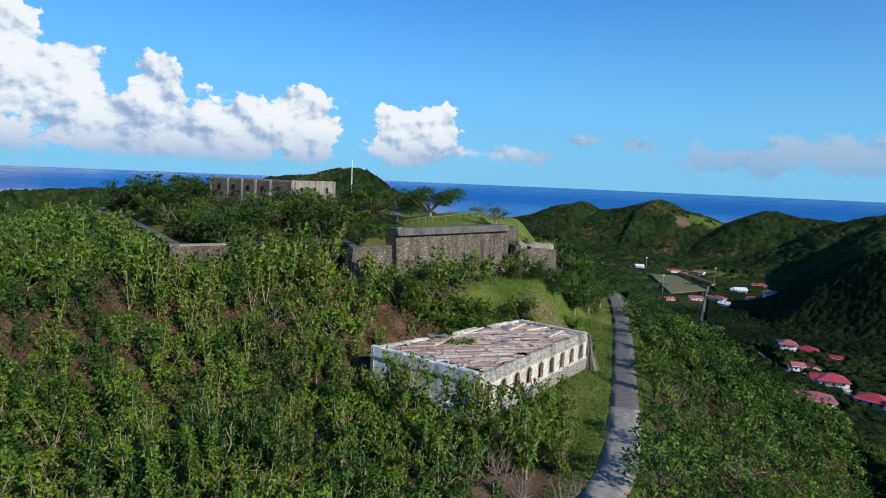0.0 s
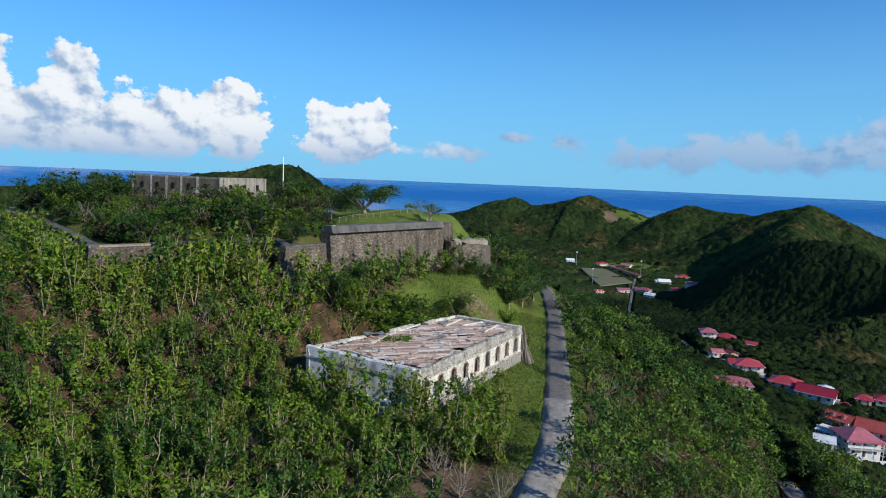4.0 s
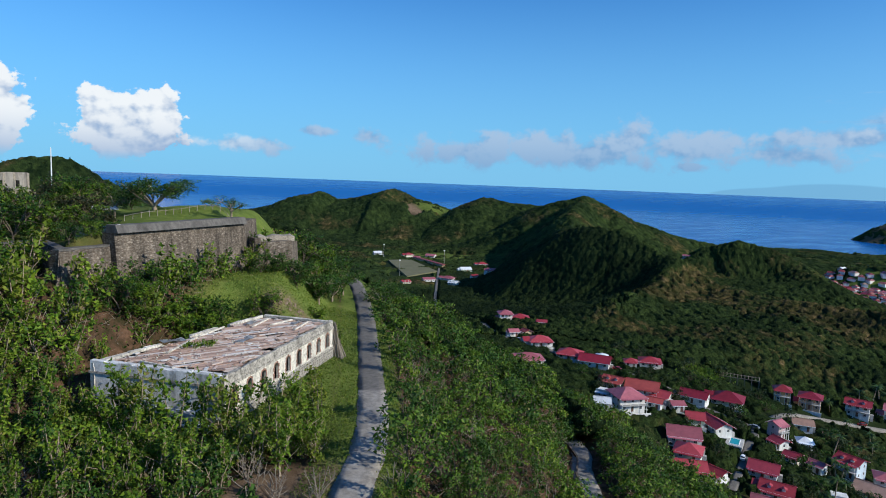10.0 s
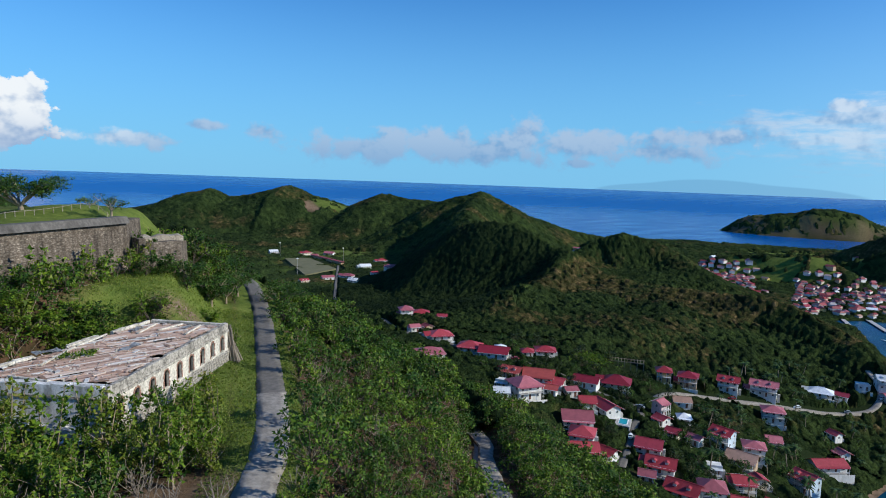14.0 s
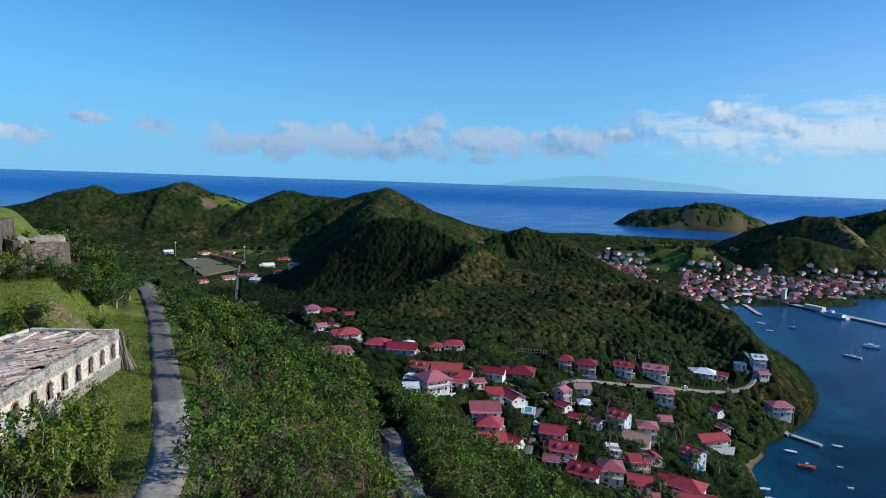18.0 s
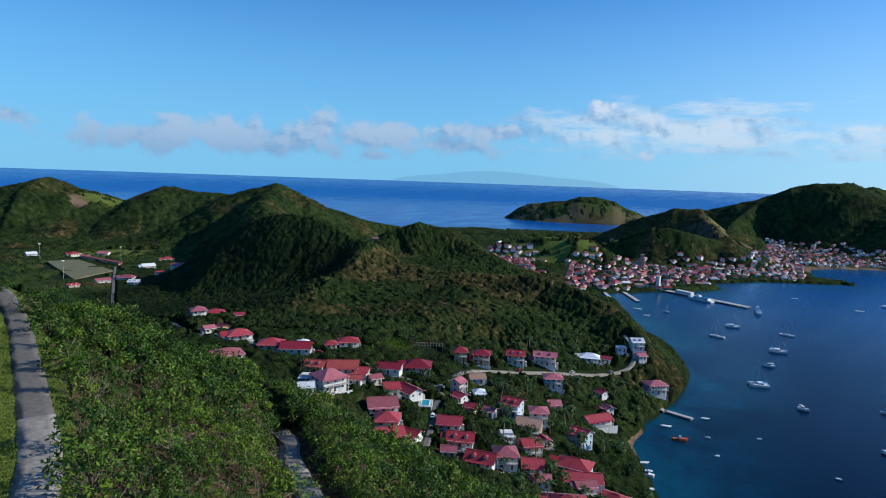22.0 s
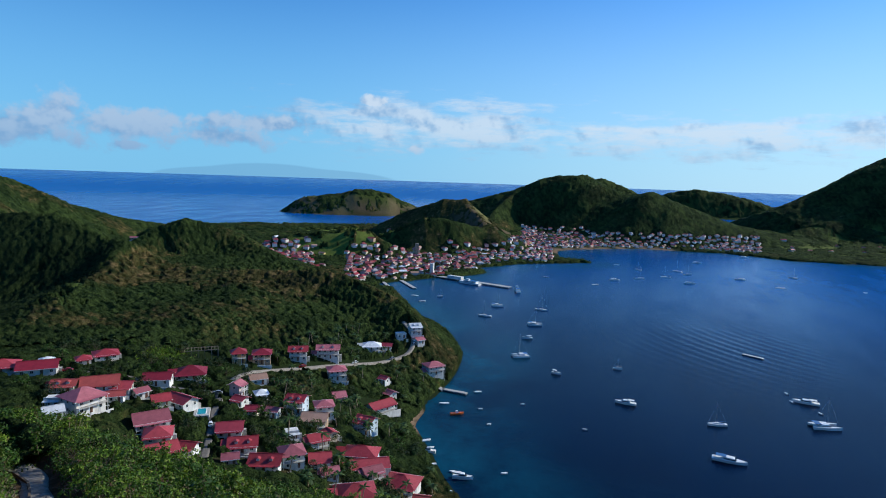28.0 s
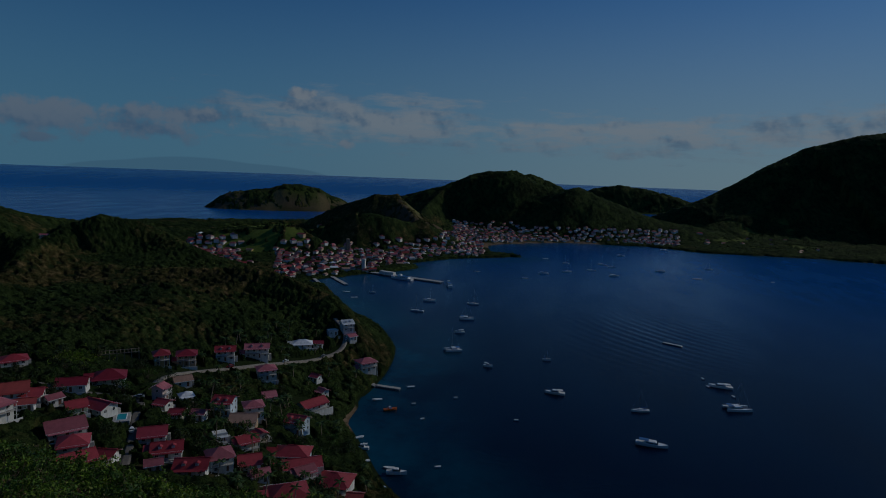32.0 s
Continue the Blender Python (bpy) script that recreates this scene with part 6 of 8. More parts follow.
        part("railing", boxed(-w / 2, -d / 2 - 1.62, gz + 0.75, w / 2, -d / 2 - 1.54, gz + 0.9), M_FRAME, h)
        bm = bmesh.new()
        box(bm, -w / 2 - 0.3, -1.9, -0.05, w / 2 + 0.3, 0.1, 0.05, Matrix.Translation((0, -d / 2, gz + 2.75)) @ Matrix.Rotation(0.16, 4, "X"))
        part("gallery_roof", bm, ROOFS[top], h)
    if w > 11 and roof == "h" or rh.random() < 0.25:
        # a lower wing with its own roof
        ww, wd = w * 0.45, d * 0.7
        part("wing", boxed(-w / 2 - ww * 0.6, -wd / 2, -4.5, -w / 2, wd / 2, 2.5), WALLS[wall], h)
        r = part("wing_roof", gable_roof(ww * 0.6, wd, wd * 0.24, 0.35, 0.12), ROOFS[top], h)
        r.matrix_basis = Matrix.Translation((-w / 2 - ww * 0.3, 0, 2.55))
    yard = rh.random()
    if yard < 0.6:
        part("terrace", boxed(-w * 0.4, d / 2, -4.0, w * 0.35, d / 2 + 2.6, -0.1), M_CONCRETE, h, "pale concrete terrace", bevel=0.04)
    if yard > 0.35:
        part("garden_wall", boxed(-w * 0.55, -d / 2 - 3.2, -5.0, w * 0.6, -d / 2 - 2.95, 0.7 - yard * 0.6), WALLS["w"], h, "low white garden wall")
    if rh.random() < 0.35:
        part("water_tank", boxed(w / 2 + 0.4, -0.8, -3.0, w / 2 + 1.6, 0.6, 1.3), M_CONCRETE, h)
    return h


house(186, 325, -20, 7.4, 7.3, 2, "h", "w", "p")
house(196, 324, -26, 10.1, 9.0, 1, "h", "w", "r")
house(201, 307, -33, 4.8, 4.8, 1, "g", "c", "d")
house(171, 289, -11, 4.8, 4.8, 1, "g", "w", "p")
house(178, 287, -92, 4.8, 4.8, 1, "g", "t", "o")
house(175, 269, -18, 11.3, 9.5, 1, "h", "w", "r")
house(153, 244, -20, 12.7, 9.0, 1, "h", "w", "p")
house(179, 247, -46, 10.7, 9.0, 1, "h", "w", "r")
house(185, 235, -46, 13.7, 9.5, 1, "g", "w", "d")
house(193, 240, -39, 4.8, 4.8, 1, "h", "w", "w")
house(203, 231, -36, 5.2, 5.2, 1, "h", "w", "r")
house(214, 230, -38, 9.4, 7.8, 1, "h", "w", "r")
house(176, 210, -58, 7.9, 6.7, 1, "g", "c", "o")
house(185, 202, -47, 12.6, 9.0, 1, "g", "w", "o")
house(166, 190, -11, 10.6, 10.6, 2, "h", "w", "p")
house(163, 200, -59, 4.8, 4.5, 1, "f", "w", "w")
house(155, 191, -34, 5.6, 5.6, 1, "g", "w", "w")
house(189, 195, -59, 6.7, 6.7, 1, "g", "w", "r")
house(181, 190, -54, 5.5, 5.0, 1, "g", "w", "o")
house(191, 188, -20, 4.8, 4.8, 1, "g", "w", "p")
house(208, 195, -59, 10.6, 8.4, 1, "g", "w", "d")
house(227, 194, -53, 12.2, 10.1, 1, "h", "n", "d")
house(192, 179, -37, 6.0, 6.0, 1, "g", "n", "r")
house(198, 174, -101, 11.0, 7.3, 1, "g", "w", "r")
house(175, 168, -38, 11.3, 10.1, 1, "g", "w", "p")
house(168, 158, -52, 8.6, 8.4, 1, "h", "w", "r")
house(158, 148, -35, 9.7, 7.8, 1, "g", "c", "r")
house(168, 145, -79, 4.8, 4.8, 1, "g", "w", "r")
house(193, 147, -57, 8.7, 8.4, 1, "g", "w", "d")
house(186, 136, -58, 9.6, 8.4, 1, "g", "w", "r")
house(172, 131, -53, 4.8, 4.5, 1, "g", "k", "p")
house(180, 122, -70, 9.9, 7.8, 1, "g", "w", "r")
house(190, 118, -48, 7.7, 7.7, 2, "h", "w", "p")
house(217, 123, -40, 7.1, 7.1, 1, "g", "c", "r")
house(228, 123, -122, 4.8, 4.8, 1, "g", "c", "r")
house(202, 113, -57, 7.2, 7.2, 1, "g", "w", "r")
house(226, 107, -77, 13.5, 9.5, 1, "h", "b", "r")
house(219, 100, -58, 14.4, 9.0, 1, "g", "w", "r")
house(266, 197, -49, 6.7, 6.7, 2, "h", "o", "r")
house(278, 191, -58, 8.8, 7.8, 2, "h", "t", "d")
house(298, 181, -61, 9.4, 7.8, 2, "g", "w", "r")
house(316, 172, -64, 12.3, 7.8, 2, "g", "w", "p")
house(361, 165, -65, 11.5, 7.8, 1, "h", "w", "w")
house(370, 158, -72, 6.0, 5.6, 1, "g", "w", "d")
house(395, 148, -49, 7.3, 7.3, 2, "g", "w", "w")
house(387, 155, -53, 6.2, 5.6, 1, "f", "w", "w")
house(388, 142, -35, 5.5, 5.5, 1, "g", "w", "p")
house(369, 125, -41, 11.2, 9.0, 2, "h", "w", "p")
house(300, 158, -52, 9.2, 7.8, 2, "h", "w", "p")
house(325, 140, -102, 4.9, 4.9, 1, "g", "w", "r")
house(314, 131, -117, 4.8, 4.8, 1, "g", "w", "p")
house(293, 128, -28, 14.1, 7.3, 1, "g", "w", "r")
house(254, 118, -95, 8.4, 7.3, 2, "g", "b", "r")
house(227, 169, 7, 4.8, 4.8, 2, "g", "k", "p")
house(220, 162, -94, 4.8, 4.8, 1, "g", "w", "r")
house(251, 175, -43, 7.1, 7.1, 1, "g", "w", "t")
house(235, 162, -45, 4.8, 4.8, 1, "h", "w", "w")
house(222, 147, -81, 4.8, 4.8, 1, "g", "w", "p")
house(216, 153, -70, 4.8, 4.5, 1, "g", "c", "d")
house(238, 145, -81, 8.0, 7.8, 2, "g", "b", "r")
house(248, 137, -53, 7.7, 7.3, 2, "h", "w", "p")
house(278, 145, -47, 6.0, 6.0, 1, "g", "k", "p")
house(235, 134, -72, 10.3, 7.8, 1, "g", "t", "t")
house(211, 131, -48, 4.8, 4.5, 1, "f", "k", "w")
house(219, 86, -87, 13.4, 10.6, 1, "h", "w", "r")
house(188, 91, -56, 13.4, 11.2, 1, "h", "c", "r")
house(195, 105, -50, 5.6, 5.0, 1, "g", "w", "p")
house(215, 97, -41, 7.3, 5.6, 1, "g", "k", "p")
house(210, 74, -81, 5.4, 4.5, 1, "g", "c", "o")
house(483, 478, -60, 6.3, 4.1, 1, "g", "c", "p")
house(333, 888, 9, 14.0, 10.9, 1, "h", "c", "r")
house(364, 871, -48, 14.0, 9.7, 1, "g", "w", "p")
house(293, 918, 2, 12.0, 8.3, 1, "g", "w", "w")
house(274, 661, -3, 13.5, 8.6, 1, "g", "w", "p")
house(300, 663, -49, 14.0, 8.8, 1, "h", "w", "p")
house(351, 723, -6, 13.8, 9.9, 1, "g", "n", "w")
house(398, 767, -7, 14.0, 10.0, 1, "h", "w", "r")
house(340, 626, -44, 13.3, 9.5, 1, "g", "w", "p")
house(241, 649, 10, 9.8, 7.6, 1, "g", "c", "r")
house(292, 630, -50, 9.8, 7.4, 1, "g", "w", "w")
house(328, 650, 3, 8.0, 5.9, 1, "g", "w", "r")
house(337, 860, -36, 8.6, 6.3, 1, "g", "c", "p")

# unfinished dark timber house frame on the slope
fx0, fy0 = 256.0, 212.0
shell = thing("unfinished_house", pose(fx0, fy0, ground_z(fx0, fy0) + 0.5, 0, 0, -50), "dark unroofed timber house frame among the trees", "building frame")
CLEARINGS.append((fx0, fy0, 9))
for i in range(6):
    for j in (-3, 3):
        part("post", boxed(-8 + i * 3.2 - 0.12, j - 0.12, -4, -8 + i * 3.2 + 0.12, j + 0.12, 3.2), M_BARK, shell)
for j in (-3, 3):
    part("beam", boxed(-8.3, j - 0.12, 3.2, 8.3, j + 0.12, 3.5), M_BARK, shell)
for i in range(11):
    part("rafter", boxed(-8 + i * 1.6 - 0.08, -3.4, 3.5, -8 + i * 1.6 + 0.08, 3.4, 3.68), M_BARK, shell)

# lanes, walls and the pool in the village
LANES = [course([(404, 160, 10.2), (395, 150, 9.6), (380, 144, 9.8), (360, 148.5, 12.3), (310, 166, 21), (262, 185, 29.5), (240, 182, 32)], 4),
         course([(168, 139, 33), (192, 154.5, 32.2), (205, 164, 32.6), (219, 173, 33), (207, 192, 38), (198, 215, 44), (180, 243, 49), (172, 268, 50), (166, 300, 50), (190, 390, 44), (225, 520, 16), (262, 610, 13), (330, 760, 12.5)], 6)]
for ln in LANES:
    ln[:, 2] = np.maximum(surface(ln[:, 0], ln[:, 1]) + 0.5, 1.2)
    for k in range(3):
        ln[1:-1, 2] = (ln[:-2, 2] + 2 * ln[1:-1, 2] + ln[2:, 2]) / 4
    ribbon("road_village", ln, 2.8, M_ASPHALT if ln is LANES[0] else M_ASPHALT_DARK, "narrow grey village lane", 0.05, 1.6)
    for x, y, z in ln:
        CLEARINGS.append((x, y, 4.8 if ln is LANES[0] else 3.4))
# playing field with floodlight poles and a low stand
M_TURF = plain_masonry("dry_turf", (0.13, 0.125, 0.065), (0.19, 0.175, 0.10), (0.09, 0.105, 0.045), 0.1, 0.95, 0.5, (1, 1, 1))
fl = [(258, 690), (284, 838), (318, 836), (312, 724)]
bm = bmesh.new()
lo, hi = [bm.verts.new((x, y, 9.0)) for x, y in fl], [bm.verts.new((x, y, 13.9)) for x, y in fl]
bm.faces.new(hi)
for i in range(4):
    bm.faces.new((lo[i], lo[(i + 1) % 4], hi[(i + 1) % 4], hi[i]))
bmesh.ops.recalc_face_normals(bm, faces=bm.faces[:])
field = part("field", bm, M_TURF, None)
tagged(field, "dry green playing field in the valley", "playing field", kind="structure")
for x, y in ((272, 720), (282, 780), (294, 815), (300, 735), (306, 790), (270, 705)):
    CLEARINGS.append((x, y, 26))
stand = thing("stand", pose(333, 805, 13.5, 0, 0, -84), "long low stand with an orange-brown roof", "grandstand")
part("wall", boxed(-42, -2.5, -1, 42, 2.5, 2.6), WALLS["t"], stand)
part("roof", boxed(-44, -3.2, 2.6, 44, 3.2, 3.0), ROOFS["o"], stand)
for x, y in ((285, 862), (345, 778), (250, 694)):
    lamp = thing("floodlight", pose(x, y, 13), "tall thin steel floodlight mast", "light mast", "field floodlights")
    bm = bmesh.new()
    tube(bm, (0, 0, 0), (0, 0, 20), 0.25, 0.14, 6)
    part("pole", bm, M_CONCRETE, lamp)
    part("lamp_head", boxed(-1.2, -0.2, 19.6, 1.2, 0.2, 20.6), M_FRAME, lamp)

# small pool on a terrace, and the creeper that covers the slope below the wood
M_POOL = material("pool_water", (0.03, 0.30, 0.34), 0.08, 0.5)
pool = thing("pool", pose(198.6, 164.7, ground_z(198.6, 164.7) + 1.0, 0, 0, 35), "small turquoise swimming pool on a pale terrace", "pool")
CLEARINGS.append((198.6, 164.7, 7.5))
part("terrace", boxed(-4.6, -3.0, -3.5, 4.6, 3.0, 0.0), M_CONCRETE, pool, bevel=0.05)
part("rim", boxed(-3.3, -1.9, 0.0, 3.3, 1.9, 0.14), M_FRAME, pool, bevel=0.04)
part("pool_water", boxed(-3.0, -1.6, 0.12, 3.0, 1.6, 0.165), M_POOL, pool)
rv_ = np.random.default_rng(23)
vx, vy = 234.7 + rv_.normal(0, 6.0, 700), 217.5 + rv_.normal(0, 4.0, 700)
vc = np.stack([vx, vy, surface(vx, vy) + rv_.uniform(1.2, 3.4, 700)], 1)
tagged(new("creeper", big_mesh("creeper", *tufts(vc, np.tile([[0, 0, 0.8]], (700, 1)), 0.9, 0.3, 2, rv_), M_LEAF)), "bright green creeper over the shrubs", "creeper", kind="stuff")

# ---- the far town round the bay ----
rt = random.Random(77)
TOWN_BODY, TOWN_ROOF = {}, {}
for k in range(4):
    w, d, h = ((9, 7.5, 3.9), (11, 8, 2.6), (8.5, 8.5, 4.6), (14, 9, 4.2))[k]
    bm = boxed(-w / 2, -d / 2, -3, w / 2, d / 2, h)
    for i in range(3):
        for s in (-1, 1):
            xx = -w / 2 + (i + 0.5) * w / 3
            box(bm, xx - 0.12, s * d / 2 - 0.1, 1.0, xx + 0.12, s * d / 2 + 0.1, 2.4)
    for wl_ in "wkcyt":
        me = bpy.data.meshes.new("wall")
        bm.to_mesh(me)
        me.materials.append(WALLS[wl_])
        TOWN_BODY[k, wl_] = me
    bm.free()
    for rc in "rpdotw":
        me = bpy.data.meshes.new("roof")
        b2 = (gable_roof if k % 2 else hip_roof)(w, d, d * 0.27, 0.5, 0.15)
        bmesh.ops.translate(b2, verts=b2.verts[:], vec=(0, 0, h + 0.1))
        b2.to_mesh(me)
        b2.free()
        me.materials.append(ROOFS[rc])
        TOWN_ROOF[k, rc] = me
WIN_BAND = bpy.data.meshes.new("window")
bm = boxed(-0.6, -0.06, -0.7, 0.6, 0.06, 0.7)
bm.to_mesh(WIN_BAND)
bm.free()
WIN_BAND.materials.append(M_GLASS)
done = []


def townhouses(n, az0, az1, d0, d1, gap, zmax, ahead=0.0):
    made = tries = 0
    while made < n and tries < n * 60:
        tries += 1
        a, d = radians(rt.uniform(az0, az1)), rt.uniform(d0, d1)
        x, y = d * math.sin(a), d * math.cos(a)
        if any((x - q[0]) ** 2 + (y - q[1]) ** 2 < gap * gap for q in done):
            continue
        z = ground_z(x, y)
        if z < 1.6 or z > zmax or float(inside_distance(np.array([x]), np.array([y]), BAY)[0]) > -6:
            continue
        done.append((x, y))
        made += 1
        k = rt.randrange(4)
        # few white walls: the hill's shade is put into the choice of colours
        wl_, rc = rt.choice("wkcykt"), rt.choice("rrpppoottdw")
        s = rt.uniform(0.58, 0.88)
        th = thing("town_house", pose(x, y, z, 0, 0, math.degrees(-a) + rt.choice((-30, 15, 60, -75))), WALL_SAID[wl_] + " town house with a " + ROOF_SAID[rc] + " roof by the bay", "house", "town houses")
        th.scale = (s, s, s)
        share("wall", TOWN_BODY[k, wl_], th, Matrix())
        share("roof", TOWN_ROOF[k, rc], th, Matrix())
        w, dd = ((9, 7), (11, 7), (8, 8), (14, 8))[k]
        for i in range(2):
            share("window", WIN_BAND, th, Matrix.Translation((-w / 4 + i * w / 2, -dd / 2 - 0.02, 1.6)))
        CLEARINGS.append((x, y, 6.5))


townhouses(22, 55, 61, 830, 1030, 15, 30)
townhouses(70, 63.5, 72.5, 735, 960, 12.5, 22)
townhouses(58, 72, 82.5, 850, 1250, 13, 24)
townhouses(24, 64, 70, 960, 1250, 20, 34)
townhouses(70, 79, 92, 1230, 1500, 14, 24)
townhouses(26, 91, 99, 1360, 1560, 18, 26)
townhouses(12, 100, 110, 1380, 1650, 26, 60)


def crowd(n, spots, seed):
    """The crowd of small roofs between the nearer town houses, too far to tell apart."""
    r = random.Random(seed)
    wv, wf, rv, rf_ = [], [], [], []
    made = tries = 0
    while made < n and tries < n * 80:
        tries += 1
        az0, az1, d0, d1, zmax = r.choice(spots)
        a, d = radians(r.uniform(az0, az1)), r.uniform(d0, d1)
        x, y = d * math.sin(a), d * math.cos(a)
        if any((x - q[0]) ** 2 + (y - q[1]) ** 2 < 90 for q in done):
            continue
        z = ground_z(x, y)
        if not 1.6 < z < zmax or float(inside_distance(np.array([x]), np.array([y]), BAY)[0]) > -5:
            continue
        done.append((x, y))
        made += 1
        w, l, h = r.uniform(2.6, 4.0), r.uniform(3.2, 5.2), r.uniform(2.0, 4.0)
        t = r.uniform(0, 3.14)
        c, s = math.cos(t), math.sin(t)
        k = len(wv)
        for zz in (z - 2, z + h):
            for ox, oy in ((-l, -w), (l, -w), (l, w), (-l, w)):
                wv.append((x + ox * c - oy * s, y + ox * s + oy * c, zz))
        wf += [(k, k + 1, k + 5, k + 4), (k + 1, k + 2, k + 6, k + 5), (k + 2, k + 3, k + 7, k + 6), (k + 3, k, k + 4, k + 7)]
        k = len(rv)
        for ox, oy, zz in ((-l - 0.5, -w - 0.5, z + h - 0.2), (l + 0.5, -w - 0.5, z + h - 0.2), (l + 0.5, w + 0.5, z + h - 0.2), (-l - 0.5, w + 0.5, z + h - 0.2), (-l * 0.6, 0, z + h + w * 0.55), (l * 0.6, 0, z + h + w * 0.55)):
            rv.append((x + ox * c - oy * s, y + ox * s + oy * c, zz))
        rf_ += [(k, k + 1, k + 5, k + 4), (k + 2, k + 3, k + 4, k + 5), (k + 1, k + 2, k + 5), (k + 3, k, k + 4)]
        CLEARINGS.append((x, y, 5.6))
    quarter = thing("town_roofs", None, "crowded white town houses with faded red roofs, muted for haze", "town", kind="stuff")
    m_w = material("town_walls", (0.7, 0.68, 0.64), 0.8, 0.2)
    paint(m_w, ramp(m_w, random_of(m_w, True), [(0.0, (0.80, 0.79, 0.76)), (0.5, (0.74, 0.70, 0.64)), (0.75, (0.78, 0.75, 0.68)), (1.0, (0.62, 0.66, 0.68))]))
    m_r = material("town_roofing", (0.4, 0.1, 0.1), 0.6, 0.3)
    # roof reds muted: haze over the far town is put into their colour
    paint(m_r, ramp(m_r, random_of(m_r, True), [(0.0, (0.27, 0.05, 0.05)), (0.5, (0.33, 0.11, 0.10)), (0.82, (0.30, 0.17, 0.14)), (1.0, (0.60, 0.58, 0.56))]))
    for nm, v, f, m in (("walls", wv, wf, m_w), ("roofs", rv, rf_, m_r)):
        new(nm, mesh_of(nm, v, f, m)).parent = quarter


crowd(520, [(63, 72, 745, 1000, 24), (72, 82, 880, 1260, 26), (79, 92, 1240, 1520, 26), (90, 99, 1370, 1560, 26), (55, 60, 840, 1020, 26)], 5)


def slab(name, label, x0, y0, x1, y1, wide, top, mat, posts=True):
    """A jetty: deck on piles."""
    d = Vector((x1 - x0, y1 - y0, 0))
    j = thing(name, Matrix.Translation((x0, y0, 0)) @ Matrix.Rotation(math.atan2(d.y, d.x), 4, "Z"), label, "jetty")
    part("deck", boxed(0, -wide / 2, top - 0.5, d.length, wide / 2, top), mat, j)
    n = max(2, int(d.length / 9))
    for i in range(n + 1):
        for s in (-1, 1):
            bm = bmesh.new()
            tube(bm, (i * d.length / n, s * (wide / 2 - 0.4), -4), (i * d.length / n, s * (wide / 2 - 0.4), top - 0.5), 0.35, 0.35, 6)
            part("support_post", bm, M_CONCRETE, j)
    return j


pier = slab("pier", "long grey concrete ferry pier in the bay", 771, 260, 734, 153, 8.5, 1.7, M_CONCRETE)
part("shelter", boxed(20, -3, 1.7, 42, 3, 5.2), WALLS["w"], pier)
slab("jetty", "short concrete jetty at the town front", 722, 292, 674, 254, 5, 1.2, M_CONCRETE)
slab("jetty", "short concrete jetty at the town front", 698, 305, 655, 275, 4, 1.2, M_CONCRETE)
slab("jetty", "small bent boat jetty by the rocky point", 360, 122, 352, 112, 3.0, 1.1, M_CONCRETE)
slab("jetty", "small bent boat jetty by the rocky point", 353.5, 113, 352, 97, 3.0, 1.1, M_CONCRETE)
slab("jetty", "little jetty below the mountain", 1330, -262, 1285, -272, 6, 1.4, M_CONCRETE)
# white lighthouse-like monument column at the pier's root
tower = thing("white_monument", pose(775, 268, 2.5), "plain white square tower at the pier's head", "tower")
part("shaft", boxed(-2.2, -2.2, -2, 2.2, 2.2, 14), WALLS["w"], tower)
part("cap", boxed(-2.6, -2.6, 14, 2.6, 2.6, 14.8), WALLS["w"], tower)
church = thing("church", pose(918, 344, ground_z(918, 344), 0, 0, 25), "pale stone church tower above the red roofs", "church")
part("tower", boxed(-2.6, -2.6, -2, 2.6, 2.6, 19), M_STONE_PALE, church)
part("nave", boxed(2.6, -5, -2, 24, 5, 9), WALLS["c"], church)
r = part("roof", gable_roof(21.4, 10, 3.4, 0.5, 0.2), ROOFS["p"], church)
r.matrix_basis = Matrix.Translation((13.3, 0, 9.1))
part("tower_cap", boxed(-3, -3, 19, 3, 3, 19.8), M_STONE_PALE, church)

# ---- boats ----
M_DECK = material("boat_deck", (0.70, 0.69, 0.65), 0.5, 0.4)
M_TRIM = material("blue_canvas", (0.03, 0.13, 0.32), 0.7, 0.2)
M_HULL_DARK = material("dark_hull", (0.05, 0.06, 0.08), 0.4, 0.4)
M_ORANGE = material("orange_hull", (0.55, 0.11, 0.02), 0.5, 0.3)
M_ALU = material("alloy_mast", (0.6, 0.6, 0.62), 0.35, 0.5, 0.8)


def hull(ln, beam, free, y0=0.0, tail=0.75):
    """A boat's hull: pointed bow, flat stern, sheer rising to the bow."""
    bm = bmesh.new()
    n, prev = 9, None
    for i in range(n + 1):
        q = i / n
        half = beam / 2 * (tail + (1 - tail) * min(1, q * 2.5)) * (1 - max(0, (q - 0.45) / 0.55) ** 2.2 * 0.985)
        zt = free * (1 + 0.35 * q * q)
        x = (q - 0.5) * ln
        ring = [bm.verts.new(p) for p in ((x, y0 - half, zt), (x, y0 - half * 0.86, 0.0), (x, y0, -0.5 * free), (x, y0 + half * 0.86, 0.0), (x, y0 + half, zt))]
        if prev:
            for k in range(4):
                bm.faces.new((prev[k], prev[k + 1], ring[k + 1], ring[k]))
            bm.faces.new((prev[4], prev[0], ring[0], ring[4]))
        else:
            bm.faces.new(ring)
        prev = ring
    bm.faces.new(prev[::-1])
    bmesh.ops.recalc_face_normals(bm, faces=bm.faces[:])
    return bm


def cabin(x0, x1, half, z0, z1, rake=0.4):
    bm = boxed(x0, -half, z0, x1, half, z1)
    for v in bm.verts:
        if v.co.z > (z0 + z1) / 2:
            v.co.y *= 0.82
            if v.co.x > (x0 + x1) / 2:
                v.co.x -= rake * (z1 - z0)
    return bm


